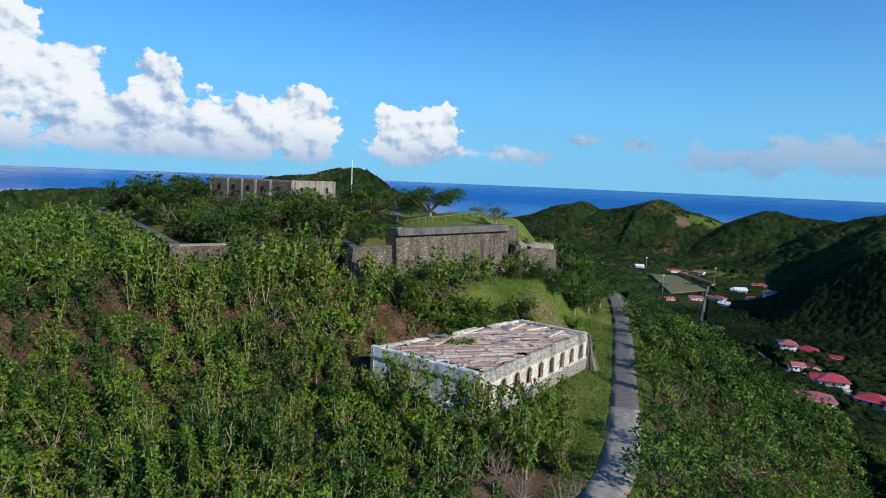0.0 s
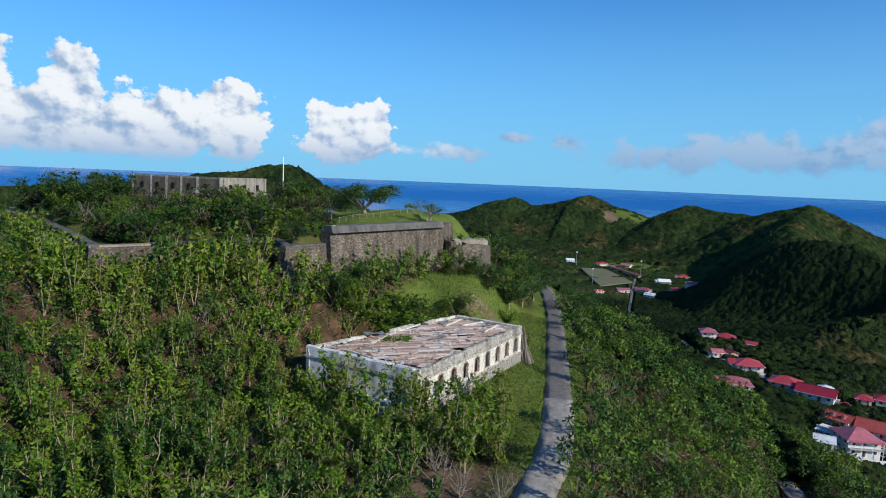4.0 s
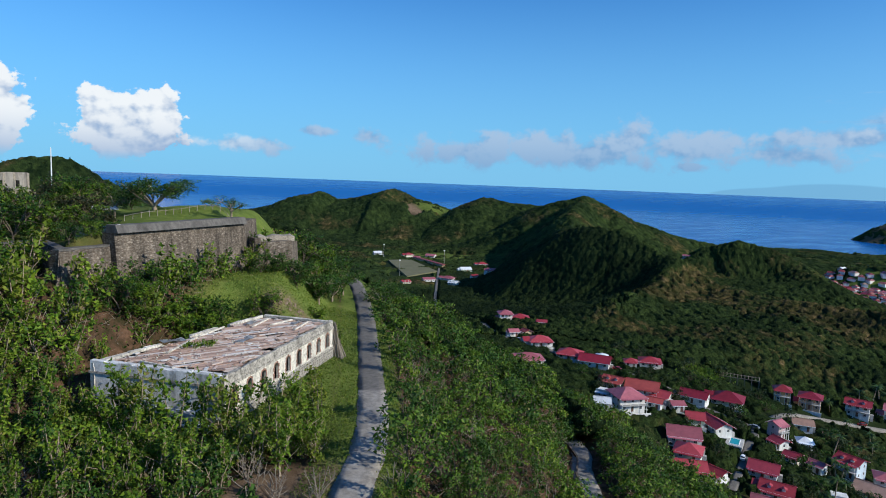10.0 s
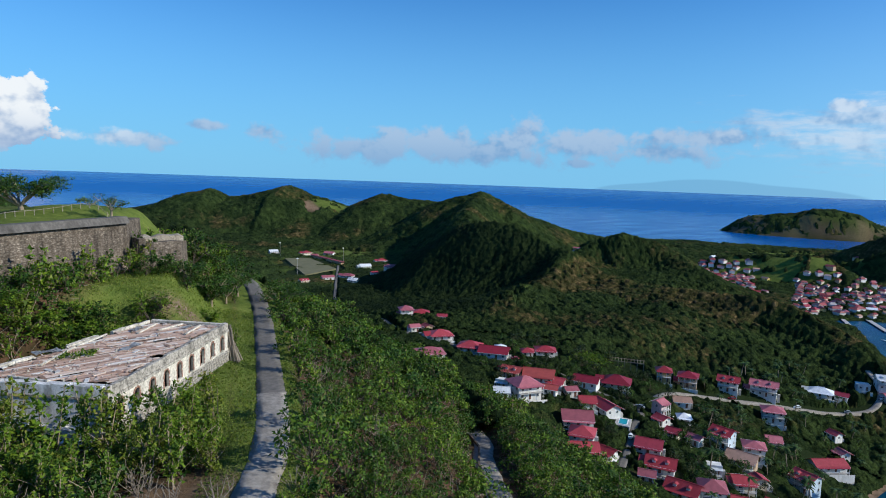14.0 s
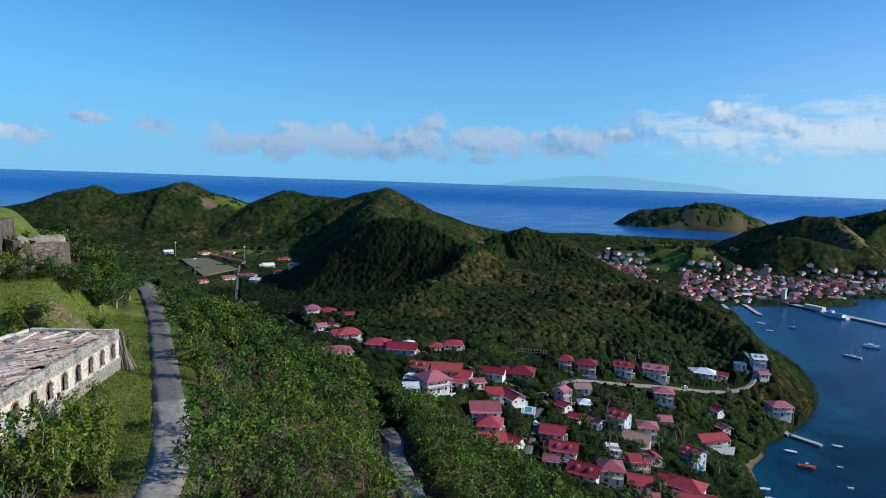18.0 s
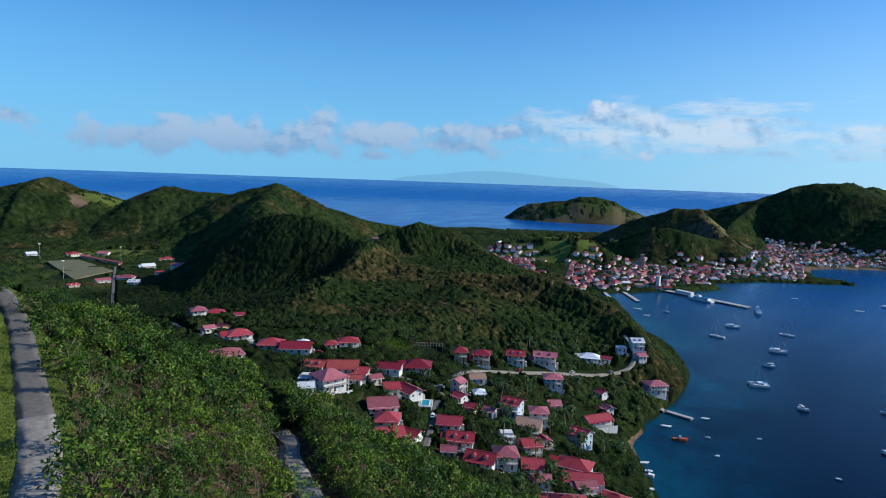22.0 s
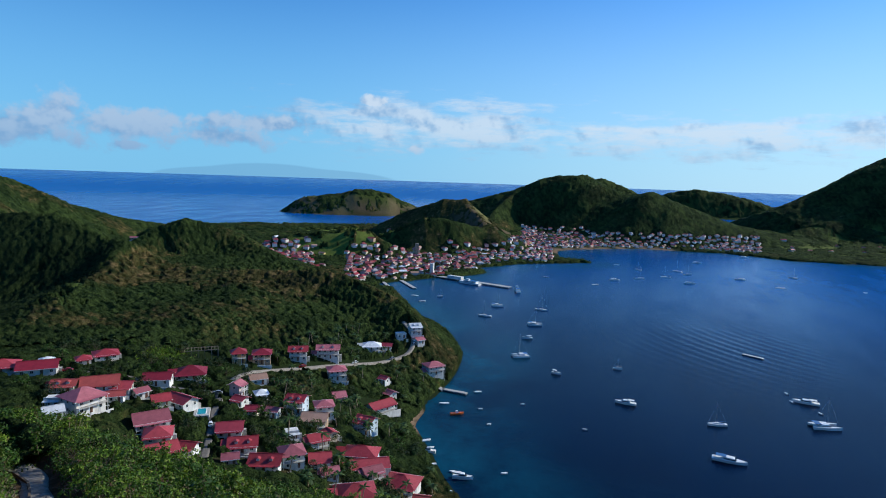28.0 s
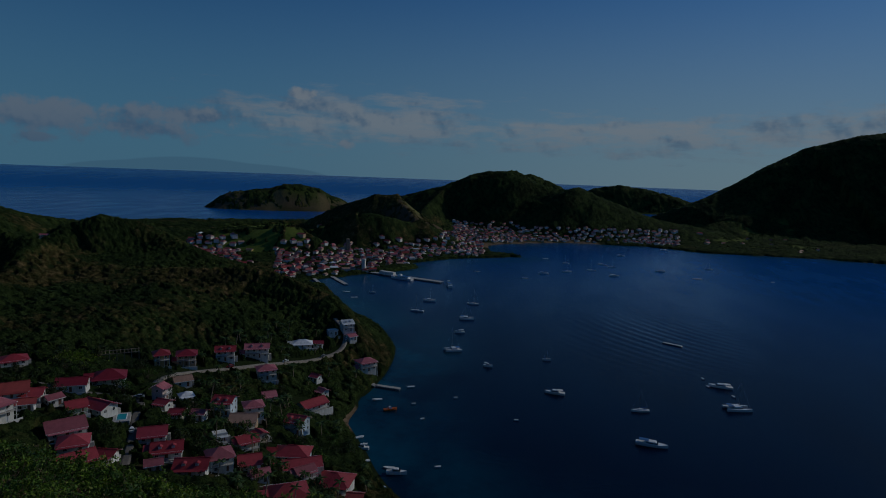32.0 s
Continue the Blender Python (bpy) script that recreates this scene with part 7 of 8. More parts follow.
def rig(b, ln, high):
    bm = bmesh.new()
    tube(bm, (ln * 0.06, 0, 0.5), (ln * 0.06, 0, high), 0.10, 0.06, 6)
    mast = part("mast", bm, M_ALU, b)
    bm = bmesh.new()
    tube(bm, (ln * 0.05, 0, 2.3), (-ln * 0.33, 0, 2.4), 0.14, 0.16, 6)
    part("boom", bm, M_TRIM, b, "furled sail in blue cover")
    for end in ((ln * 0.49, 0), (-ln * 0.49, 0), (ln * 0.04, ln * 0.13), (ln * 0.04, -ln * 0.13)):
        bm = bmesh.new()
        tube(bm, (end[0], end[1], 1.0), (ln * 0.06, 0, high * 0.97), 0.02, 0.02, 4)
        part("stay", bm, M_ALU, mast)


def boat(x, y, kind, ln, turn):
    m = pose(x, y, 0.05, 0, 0, turn)
    if kind in "ms":
        b = thing("sailing_boat", m, "white moored sailing boat with a bare mast", "sailboat", "boats in the bay")
        part("hull", hull(ln, ln * 0.3, 1.05), M_BOAT, b)
        part("cabin", cabin(-ln * 0.12, ln * 0.2, ln * 0.09, 1.0, 1.65), M_DECK, b)
        part("cockpit", boxed(-ln * 0.36, -ln * 0.07, 1.05, -ln * 0.14, ln * 0.07, 1.18), M_TRIM, b)
        rig(b, ln, ln * 1.25)
    elif kind in "cC":
        b = thing("catamaran", m, "white moored catamaran with a wide cabin", "catamaran", "boats in the bay")
        for s in (-1, 1):
            part("hull", hull(ln, ln * 0.15, 1.3, s * ln * 0.2), M_BOAT, b)
        part("bridge_deck", boxed(-ln * 0.42, -ln * 0.2, 0.9, ln * 0.16, ln * 0.2, 1.35), M_DECK, b)
        part("cabin", cabin(-ln * 0.22, ln * 0.14, ln * 0.19, 1.35, 2.6, 0.8), M_BOAT, b)
        part("window", cabin(-ln * 0.2, ln * 0.135, ln * 0.192, 1.7, 2.2, 0.8), M_GLASS, b)
        part("trampoline", boxed(ln * 0.16, -ln * 0.13, 1.15, ln * 0.4, ln * 0.13, 1.2), M_HULL_DARK, b)
        part("awning", boxed(-ln * 0.42, -ln * 0.17, 2.7, -ln * 0.2, ln * 0.17, 2.8), M_TRIM, b)
        rig(b, ln, ln * (1.35 if kind == "C" else 1.1))
    elif kind == "k":
        b = thing("motor_boat", m, "white motor boat with a cabin and windscreen", "motorboat", "boats in the bay")
        part("hull", hull(ln, ln * 0.31, 1.2, 0, 0.9), M_BOAT, b)
        part("cabin", cabin(-ln * 0.2, ln * 0.2, ln * 0.12, 1.2, 2.5, 0.9), M_BOAT, b)
        part("windscreen", cabin(-ln * 0.17, ln * 0.19, ln * 0.123, 1.65, 2.2, 0.9), M_GLASS, b)
        part("canopy", boxed(-ln * 0.4, -ln * 0.11, 2.7, -ln * 0.1, ln * 0.11, 2.8), M_TRIM if ln > 15 else M_DECK, b)
        part("stern_deck", boxed(-ln * 0.46, -ln * 0.12, 1.22, -ln * 0.2, ln * 0.12, 1.3), M_DECK, b)
    elif kind == "f":
        b = thing("fishing_boat", m, "dark fishing boat with orange trim", "fishing boat", "boats in the bay")
        part("hull", hull(ln, ln * 0.3, 0.9, 0, 0.9), M_HULL_DARK, b)
        part("gunwale", hull(ln * 1.0, ln * 0.31, 1.0, 0, 0.9), M_ORANGE, b).matrix_basis = Matrix.Translation((0, 0, 0.12)) @ Matrix.Diagonal((1, 1, 0.9, 1))
        part("wheelhouse", cabin(-ln * 0.1, ln * 0.12, ln * 0.09, 0.9, 2.3), M_BOAT, b)
    elif kind == "b":
        b = thing("barge", m, "long low pale work barge in the bay", "barge", "boats in the bay")
        part("hull", boxed(-ln / 2, -1.4, -0.4, ln / 2, 1.4, 0.7), M_HULL_DARK, b, bevel=0.15)
        part("deck", boxed(-ln / 2 + 0.2, -1.2, 0.7, ln / 2 - 0.2, 1.2, 0.85), M_DECK, b)
    elif kind == "y":
        b = thing("ferry", m, "white passenger ferry moored at the pier", "ferry", "boats in the bay")
        part("hull", hull(ln, ln * 0.24, 2.2, 0, 0.95), M_BOAT, b)
        c = part("cabin", cabin(-ln * 0.36, ln * 0.26, ln * 0.1, 2.2, 4.4, 0.8), M_BOAT, b)
        part("window_band", cabin(-ln * 0.34, ln * 0.25, ln * 0.102, 2.9, 3.6, 0.8), M_GLASS, c)
        part("bridge", cabin(ln * 0.0, ln * 0.16, ln * 0.07, 4.4, 6.2, 0.6), M_BOAT, b)
        part("upper_deck", boxed(-ln * 0.36, -ln * 0.09, 4.4, -ln * 0.02, ln * 0.09, 4.55), M_TRIM, b)
    else:
        b = thing("dinghy", m, "small open white dinghy on the water", "dinghy", "boats in the bay")
        part("hull", hull(max(ln, 2.6), max(ln, 2.6) * 0.36, 0.5, 0, 0.9), M_BOAT, b)
        part("thwart", boxed(-0.2, -0.5, 0.5, 0.2, 0.5, 0.58), M_DECK, b)
        part("outboard", boxed(-max(ln, 2.6) * 0.5 - 0.25, -0.15, 0.1, -max(ln, 2.6) * 0.5, 0.15, 0.9), M_HULL_DARK, b)
    return b


boat(641, 211, "m", 7.5, -90)
boat(569, 142, "m", 13.1, 89)
boat(622, 142, "c", 13.0, -78)
boat(554, 91, "c", 13.6, -85)
boat(502, 88, "k", 8.6, 109)
boat(447, 83, "C", 12.9, 120)
boat(622, 96, "m", 12.9, -100)
boat(416, 52, "k", 6.4, -98)
boat(445, 13, "s", 5.9, -87)
boat(375, 5, "k", 12.3, 86)
boat(523, -85, "b", 15.9, -121)
boat(360, -44, "m", 10.5, 107)
boat(421, -100, "k", 14.8, 80)
boat(381, -101, "c", 15.1, -77)
boat(313, -45, "k", 15.5, -98)
boat(249, 69, "k", 9.0, -79)
boat(253, 74, "d", 4.8, 97)
boat(359, 92, "d", 5.0, 122)
boat(319, 93, "f", 7.8, -55)
boat(332, 105, "d", 6.1, 117)
boat(268, 92, "k", 7.4, 99)
boat(280, 97, "d", 4.7, -43)
boat(256, 86, "d", 4.9, 130)
boat(312, 73, "d", 2.5, -49)
boat(236, 71, "d", 3.0, -101)
boat(260, 53, "d", 3.2, 117)
boat(332, 83, "d", 2.3, -66)
boat(349, 62, "d", 2.4, 122)
boat(325, 24, "d", 1.9, 98)
boat(867, 36, "k", 14.4, -62)
boat(815, 58, "d", 9.0, -68)
boat(901, 5, "m", 14.9, -64)
boat(932, -30, "m", 13.7, 95)
boat(1005, -49, "m", 14.8, 64)
boat(888, -60, "k", 14.7, -71)
boat(980, -62, "m", 12.6, -71)
boat(992, 8, "m", 10.9, 70)
boat(965, -131, "k", 14.3, 101)
boat(914, -174, "d", 13.7, 104)
boat(1026, -211, "m", 13.5, -130)
boat(1138, -86, "k", 14.6, -83)
boat(1037, 42, "d", 9.5, 92)
boat(845, 126, "d", 7.9, -75)
boat(1286, -179, "k", 16.6, -125)
boat(930, -276, "d", 5.3, -90)
boat(635, 239, "d", 8.8, 98)
boat(609, 220, "d", 7.2, -51)

boat(740, 206, "y", 32, 71)
boat(718, 141, "y", 24, 20)
boat(770, 236, "k", 12, 71)
for x, y in ((420, -92), (404, -104), (436, -92)):
    boat(x, y, "d", 3.4, 30)

# ---- single trees ----
def spreading(seed, high, wide, trunk, limbs, clumps_, leaf, per=26, low=0.5, fork_at=0.32):
    """A broad tree: trunk, forking limbs and separate leaf pads."""
    r = np.random.default_rng(seed)
    wood, pads = [], []
    fork = np.array([r.normal(0, 0.2), r.normal(0, 0.2), high * fork_at])
    wood.append(stem(np.array([[0, 0, -0.4], fork * [0.4, 0.4, 0.5], fork]), trunk, trunk * 0.75, 8))
    for k in range(limbs):
        a = 2 * np.pi * k / limbs + r.normal(0, 0.3)
        reach = wide * r.uniform(0.6, 1.0)
        end = np.array([math.cos(a) * reach, math.sin(a) * reach, high * r.uniform(0.62, 0.98)])
        mid = fork * 0.45 + end * 0.55 + [0, 0, high * 0.06] + r.normal(0, 0.25, 3)
        wood.append(stem(np.array([fork, (fork + mid) / 2 + r.normal(0, 0.15, 3), mid, end]), trunk * 0.5, 0.05, 6))
        pads.append(end)
        for j in range(clumps_):
            e2 = mid + (end - mid) * r.uniform(0, 1) + r.normal(0, 1, 3) * [wide * 0.2, wide * 0.2, high * 0.07]
            e2[2] = max(e2[2], high * low) if low > 0.4 else high * r.uniform(low, 1.0)
            wood.append(stem(np.linspace(mid, e2, 3), 0.07, 0.025, 4))
            pads.append(e2)
    pads = np.array(pads)
    n = len(pads)
    c = np.repeat(pads, per, 0) + r.normal(0, 1, (n * per, 3)) * [wide * 0.13, wide * 0.13, high * 0.045]
    nor = np.tile([[0, 0, 1.0]], (len(c), 1))
    return join(wood), tufts(c, nor, leaf, 0.1, 2, r, 0.7)


def tree(x, y, made, mat, label, size=1.0, turn=0.0, sink=0.2, name="tree"):
    t_ = thing(name, pose(x, y, ground_z(x, y) - sink, 0, 0, turn), label, "tree")
    t_.scale = (size,) * 3
    new("trunk", big_mesh("trunk", *made[0], M_BARK)).parent = t_
    new("crown", big_mesh("crown", *made[1], mat)).parent = t_


tree(*polar(-1.3, 141), spreading(41, 6.6, 7.0, 0.55, 9, 8, 0.45, 34, 0.42, 0.14), M_LEAF_DARK, "old spreading tree with a thick pale trunk on the fort", turn=40)
tree(*polar(-4.3, 146), spreading(42, 6.0, 4.2, 0.3, 5, 5, 0.4, 16), M_LEAF_DARK, "low spreading dark green tree on the fort")
tree(*polar(4.75, 132), spreading(43, 5.4, 3.2, 0.24, 5, 4, 0.36, 12), M_LEAF_DARK, "small wind-bent tree at the platform's end", turn=200)
tree(*polar(3.0, 150), spreading(44, 3.2, 2.0, 0.16, 4, 3, 0.34, 12), M_LEAF, "small green tree behind the grass hump")
for az, d, seed_, high_, wide_, turn_ in ((10.6, 124, 45, 5.0, 3.6, 20), (12.4, 131, 46, 6.0, 4.6, 130), (13.6, 141, 47, 6.4, 5.2, 260), (14.6, 152, 48, 6.0, 4.8, 70), (18.4, 148, 49, 6.2, 4.8, 310)):
    tree(*polar(az, d), spreading(seed_, high_, wide_, 0.26, 6, 7, 0.42, 22, 0.45, 0.25), M_LEAF_DARK, "wide flat-topped dark green tree by the road bend", turn=turn_)
rf = np.random.default_rng(90)
FORT_TREES = [spreading(50 + k, h, w, 0.2, 5, 7, 0.42, 20, 0.2, 0.14) for k, (h, w) in enumerate(((5.0, 3.2), (4.0, 3.0), (6.0, 3.6), (3.2, 2.6)))]
FORT_MES = [(big_mesh("trunk", *a, M_BARK_DARK), [big_mesh("crown", *b, m) for m in (M_LEAF, M_LEAF_DARK, M_CANOPY_DRY)]) for a, b in FORT_TREES]


def fort_tree(x, y, k, tone_, size, label, sink=0.3):
    t_ = thing("fort_tree", pose(x, y, ground_z(x, y) - sink, 0, 0, rf.uniform(0, 360)), label, "tree", "trees of the fort")
    t_.scale = (size,) * 3
    share("trunk", FORT_MES[k][0], t_, Matrix())
    share("crown", FORT_MES[k][1][tone_], t_, Matrix())


FT_X, FT_Y = scattered(2500, -29.5, -5.5, 104, 190, rf)
kk = thinned(FT_X, FT_Y, 3.7)
FT_X, FT_Y = FT_X[kk], FT_Y[kk]
ok_ = inside_distance(FT_X, FT_Y, FORT) > 3.2
for x, y in zip(FT_X[ok_], FT_Y[ok_]):
    az, d = math.degrees(math.atan2(x, y)), math.hypot(x, y)
    if d > 152 and -21.5 < az < -9:
        continue
    size = rf.uniform(0.6, 1.15) if -21 < az < -9 and d > 135 else rf.uniform(0.5, 1.35)
    tone_ = int(rf.choice([0, 0, 1, 1, 2, 2]))
    fort_tree(x, y, int(rf.integers(0, 4)), tone_, size, ("bright green", "dark green", "half-dry brownish")[tone_] + " bushy tree inside the fort walls")
for az, d, s in ((-24.5, 150, 1.3), (-26.0, 156, 1.1), (-22.8, 158, 1.25), (-25.2, 162, 1.35), (-27.6, 175, 1.2), (-21.6, 154, 1.2), (-6.8, 158, 0.9), (-5.2, 163, 1.0), (-7.9, 150, 0.75), (-3.0, 166, 0.9)):
    fort_tree(*polar(az, d), 2, 1, s, "tall dark green tree inside the fort walls")
# thicket right of the bastion and along the bend of the road
BEND_TREES = ((8.6, 119, 0.7, 1), (10.4, 120, 0.9, 1), (12.0, 131, 1.1, 1), (11.0, 143, 1.2, 1), (13.0, 150, 1.2, 1), (12.5, 165, 1.2, 0), (13.6, 172, 1.1, 1), (14.0, 185, 1.3, 1), (17.6, 176, 1.2, 1),
                        (18.6, 165, 1.2, 1), (18.8, 152, 1.1, 0), (19.8, 172, 1.2, 1), (9.8, 152, 1.1, 1), (16.0, 196, 1.4, 1), (12.2, 118, 0.7, 0), (14.2, 200, 1.4, 1), (18.0, 190, 1.3, 1), (7.2, 117, 0.55, 1))
RUIN_TREES = ((0.9, 102, 1.1, 0), (2.6, 101, 1.2, 1), (-0.8, 99, 1.1, 0), (4.4, 101.5, 1.1, 0), (1.8, 97.5, 1.0, 0), (6.7, 104.5, 1.0, 0), (7.4, 106, 0.8, 0), (5.0, 105.5, 1.1, 1), (5.8, 102.5, 0.95, 1), (3.4, 104.5, 1.0, 1), (-2.0, 101, 1.0, 1), (0.2, 96, 0.9, 1), (-2.4, 97.5, 0.9, 0), (-4.2, 96, 0.9, 1), (-0.6, 107, 0.4, 0), (-6.0, 104.5, 0.55, 0), (-7.6, 103.0, 0.5, 1), (-5.0, 107.5, 0.6, 1), (-9.0, 108, 0.6, 1))
for az, d, s, tone_ in BEND_TREES + RUIN_TREES:
    fort_tree(*polar(az, d), int(rf.integers(0, 4)), tone_, s * (1.2 if az > 7 else 1.0), "bushy dark green tree by the bastion and road bend")

# dead grey shrubs on the slope
DEAD = bushy(71, 3.6, 2.2, 9, 0.2, 6, 2)
dead_me = big_mesh("dry_wood", *DEAD[0], M_DEADWOOD)
for az, d in ((22.6, 88), (21.6, 96), (23.8, 74), (20.6, 62), (-12, 62), (-19, 70), (-3, 58), (6, 58), (-26, 66), (27, 80), (30, 104), (-8, 92), (-15, 88), (8.5, 53), (12.5, 52), (6.5, 55), (33, 120), (19.7, 55)):
    x, y = polar(az, d)
    s_ = thing("dead_shrub", pose(x, y, ground_z(x, y) - 0.1, 0, 0, az * 37), "leafless grey-brown shrub on the slope", "shrub", "dead shrubs")
    share("dry_wood", dead_me, s_, Matrix())

for az, d in ((-18.5, 140), (-16.5, 136), (-14.5, 142), (-20.5, 132), (-12.6, 138), (-11.0, 146), (-22.5, 128), (-17.2, 148), (-9.8, 134), (-15.4, 128), (-13.2, 150), (-19.4, 150), (-24.0, 136), (-8.2, 128), (-10.4, 124)):
    x, y = polar(az, d)
    s_ = thing("dead_shrub", pose(x, y, ground_z(x, y) - 0.1, 0, 0, az * 37), "leafless grey-brown shrub inside the fort walls", "shrub", "dead shrubs")
    s_.scale = (1.3, 1.3, 1.3)
    share("dry_wood", dead_me, s_, Matrix())

# palms in the village
def palm(seed, high):
    r = np.random.default_rng(seed)
    q = np.linspace(0, 1, 6)[:, None]
    path = np.c_[q * r.normal(0, 0.9), q * r.normal(0, 0.9), q * high]
    fr_v, fr_f, k = [], [], 0
    for i in range(15):
        a, rise = r.uniform(0, 2 * np.pi), r.uniform(-0.2, 0.8)
        n, ln = 6, r.uniform(2.2, 3.0)
        for j in range(n + 1):
            s = j / n
            c = path[-1] + np.array([math.cos(a), math.sin(a), 0]) * ln * s + np.array([0, 0, rise * ln * s - 1.5 * s * s])
            w = 0.42 * math.sin(math.pi * min(1, s * 0.9 + 0.1))
            side = np.array([-math.sin(a), math.cos(a), -0.5]) * w
            side2 = np.array([math.sin(a), -math.cos(a), -0.5]) * w
            fr_v += [c + side, c, c + side2]
            if j < n:
                b = k + j * 3
                fr_f += [(b, b + 1, b + 4, b + 3), (b + 1, b + 2, b + 5, b + 4)]
        k += 3 * (n + 1)
    return stem(path, 0.2, 0.12, 6), (np.array(fr_v), np.array(fr_f))


PALMS = [palm(61, 6.5), palm(62, 8.5), palm(63, 5.0)]
PALM_MES = [(big_mesh("trunk", *a, M_BARK), big_mesh("crown", *b, M_PALM)) for a, b in PALMS]
rp = random.Random(8)
count = 0
while count < 90:
    x, y = rp.uniform(160, 380), rp.uniform(70, 200)
    bay_ = -float(inside_distance(np.array([x]), np.array([y]), BAY)[0])
    if not 4 < bay_ < 75 or CLEAR(np.array([x]), np.array([y]))[0] < 0:
        continue
    count += 1
    k = rp.randrange(3)
    p_ = thing("palm_tree", pose(x, y, ground_z(x, y) - 0.2, 0, 0, rp.uniform(0, 360)), "slender coconut palm among the village houses", "palm", "village palms")
    s = rp.uniform(0.8, 1.25)
    p_.scale = (s, s, s)
    share("trunk", PALM_MES[k][0], p_, Matrix())
    share("crown", PALM_MES[k][1], p_, Matrix())

# broad garden trees between the houses
GARDEN = [(big_mesh("trunk", *a, M_BARK_DARK), [big_mesh("crown", *b, m) for m in (M_CANOPY, M_LEAF_DARK)]) for a, b in (broad(121, 5.2, 5.6, 14, 0.62, 15), broad(122, 6.4, 5.0, 13, 0.62, 15), broad(123, 4.2, 6.2, 13, 0.62, 15))]
count = 0
while count < 120:
    x, y = rp.uniform(150, 400), rp.uniform(78, 320)
    bay_ = -float(inside_distance(np.array([x]), np.array([y]), BAY)[0])
    if not 6 < bay_ < 170 or x + 0.25 * y < 215 or y > 470 - x or any((x - hx) ** 2 + (y - hy) ** 2 < (hr - 1.2) ** 2 for hx, hy, hr in CLEARINGS):
        continue
    count += 1
    k, tone_ = rp.randrange(3), rp.randrange(2)
    g_ = thing("garden_tree", pose(x, y, ground_z(x, y) - 0.2, 0, 0, rp.uniform(0, 360)), ("dark green", "fresh green")[tone_] + " broad garden tree between the village houses", "tree", "garden trees")
    s = rp.uniform(0.75, 1.35)
    g_.scale = (s, s, s)
    share("trunk", GARDEN[k][0], g_, Matrix())
    share("crown", GARDEN[k][1][tone_], g_, Matrix())

# parked cars at the bend and in the village lanes
M_CAR_GREY = material("grey_car_paint", (0.22, 0.23, 0.24), 0.3, 0.5)
M_CAR_RED = material("red_car_paint", (0.30, 0.02, 0.02), 0.3, 0.5)


def parked_car(x, y, z, turn, paint_, label):
    car = thing("car", pose(x, y, z, 0, 0, turn), label, "car", "parked cars")
    part("body", hull(4.2, 1.8, 0.55, 0, 0.98), paint_, car).matrix_basis = Matrix.Translation((0, 0, 0.55))
    part("cabin", cabin(-1.5, 0.9, 0.8, 1.05, 1.6, 0.7), M_GLASS, car)
    part("car_roof", cabin(-1.3, 0.45, 0.68, 1.58, 1.66, 0.3), paint_, car)
    for sx in (-1.3, 1.3):
        for sy in (-0.8, 0.8):
            bm = bmesh.new()
            tube(bm, (sx, sy - 0.1, 0.32), (sx, sy + 0.1, 0.32), 0.32, 0.32, 12)
            part("wheel", bm, M_DARK, car)


parked_car(43.5, 189.0, ground_z(43.5, 189.0) + 0.05, 70, M_HULL_DARK, "dark parked car under the trees at the bend")
for lane_, at, paint_, said in ((0, 6, M_BOAT, "white"), (0, 13, M_CAR_GREY, "grey"), (0, 21, M_BOAT, "white"), (0, 30, M_CAR_RED, "red"), (1, 4, M_BOAT, "white"), (1, 8, M_CAR_GREY, "grey"),
                                (1, 12, M_BOAT, "white"), (1, 17, M_CAR_RED, "red"), (1, 21, M_BOAT, "white"), (1, 26, M_CAR_GREY, "grey")):
    a, b = LANES[lane_][at % (len(LANES[lane_]) - 1)], LANES[lane_][at % (len(LANES[lane_]) - 1) + 1]
    way = math.atan2(b[1] - a[1], b[0] - a[0])
    parked_car(a[0] - math.sin(way) * 0.5, a[1] + math.cos(way) * 0.5, a[2] + 0.12, math.degrees(way), paint_, said + " car parked in the village lane")

# long grass on the open verges
rg = np.random.default_rng(17)
qx, qy = scattered(70000, 2, 24, 46, 150, rg)
g_ = grassy(qx, qy)
dr, _ = along(qx, qy, ROAD_LINE)
sel = (g_ > 0.3) & (dr > 1.95)  & (np.hypot(qx, qy) < 135) & (inside_distance(qx, qy, FORT) < -0.5)
inb = RUIN.inverted()
lx = inb[0][0] * qx + inb[0][1] * qy + inb[0][3]
ly = inb[1][0] * qx + inb[1][1] * qy + inb[1][3]
sel &= ~((lx > -2.2) & (lx < RX + 0.4) & (ly > -0.4) & (ly < RY + 0.4))
qx, qy = qx[sel], qy[sel]
cz = surface(qx, qy)
c = np.stack([qx, qy, cz], 1)
tagged(new("long_grass", big_mesh("long_grass", *tufts(c, np.tile([[0, 0, 2.0]], (len(c), 1)), 0.22, 0.14, 2, rg), M_GRASS)), "long yellow-green grass on the verges", "grass", kind="stuff")

# ---- woods farther off ----
M_WOODS = material("wood_canopy", (0.02, 0.05, 0.01), 0.9, 0.02)
wd = add(M_WOODS, "ShaderNodeSeparateColor")
link(M_WOODS, attribute(M_WOODS, "growth").outputs["Color"], wd.inputs[0])
wd_fine = noise_of(M_WOODS, 1.3, 6.0, 0.75)
wd_mid = noise_of(M_WOODS, 0.16, 4.0, 0.6)
# greens greyed a little: haze over the hills mixed into the canopy colours
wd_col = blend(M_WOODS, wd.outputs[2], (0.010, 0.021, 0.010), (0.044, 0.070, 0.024))
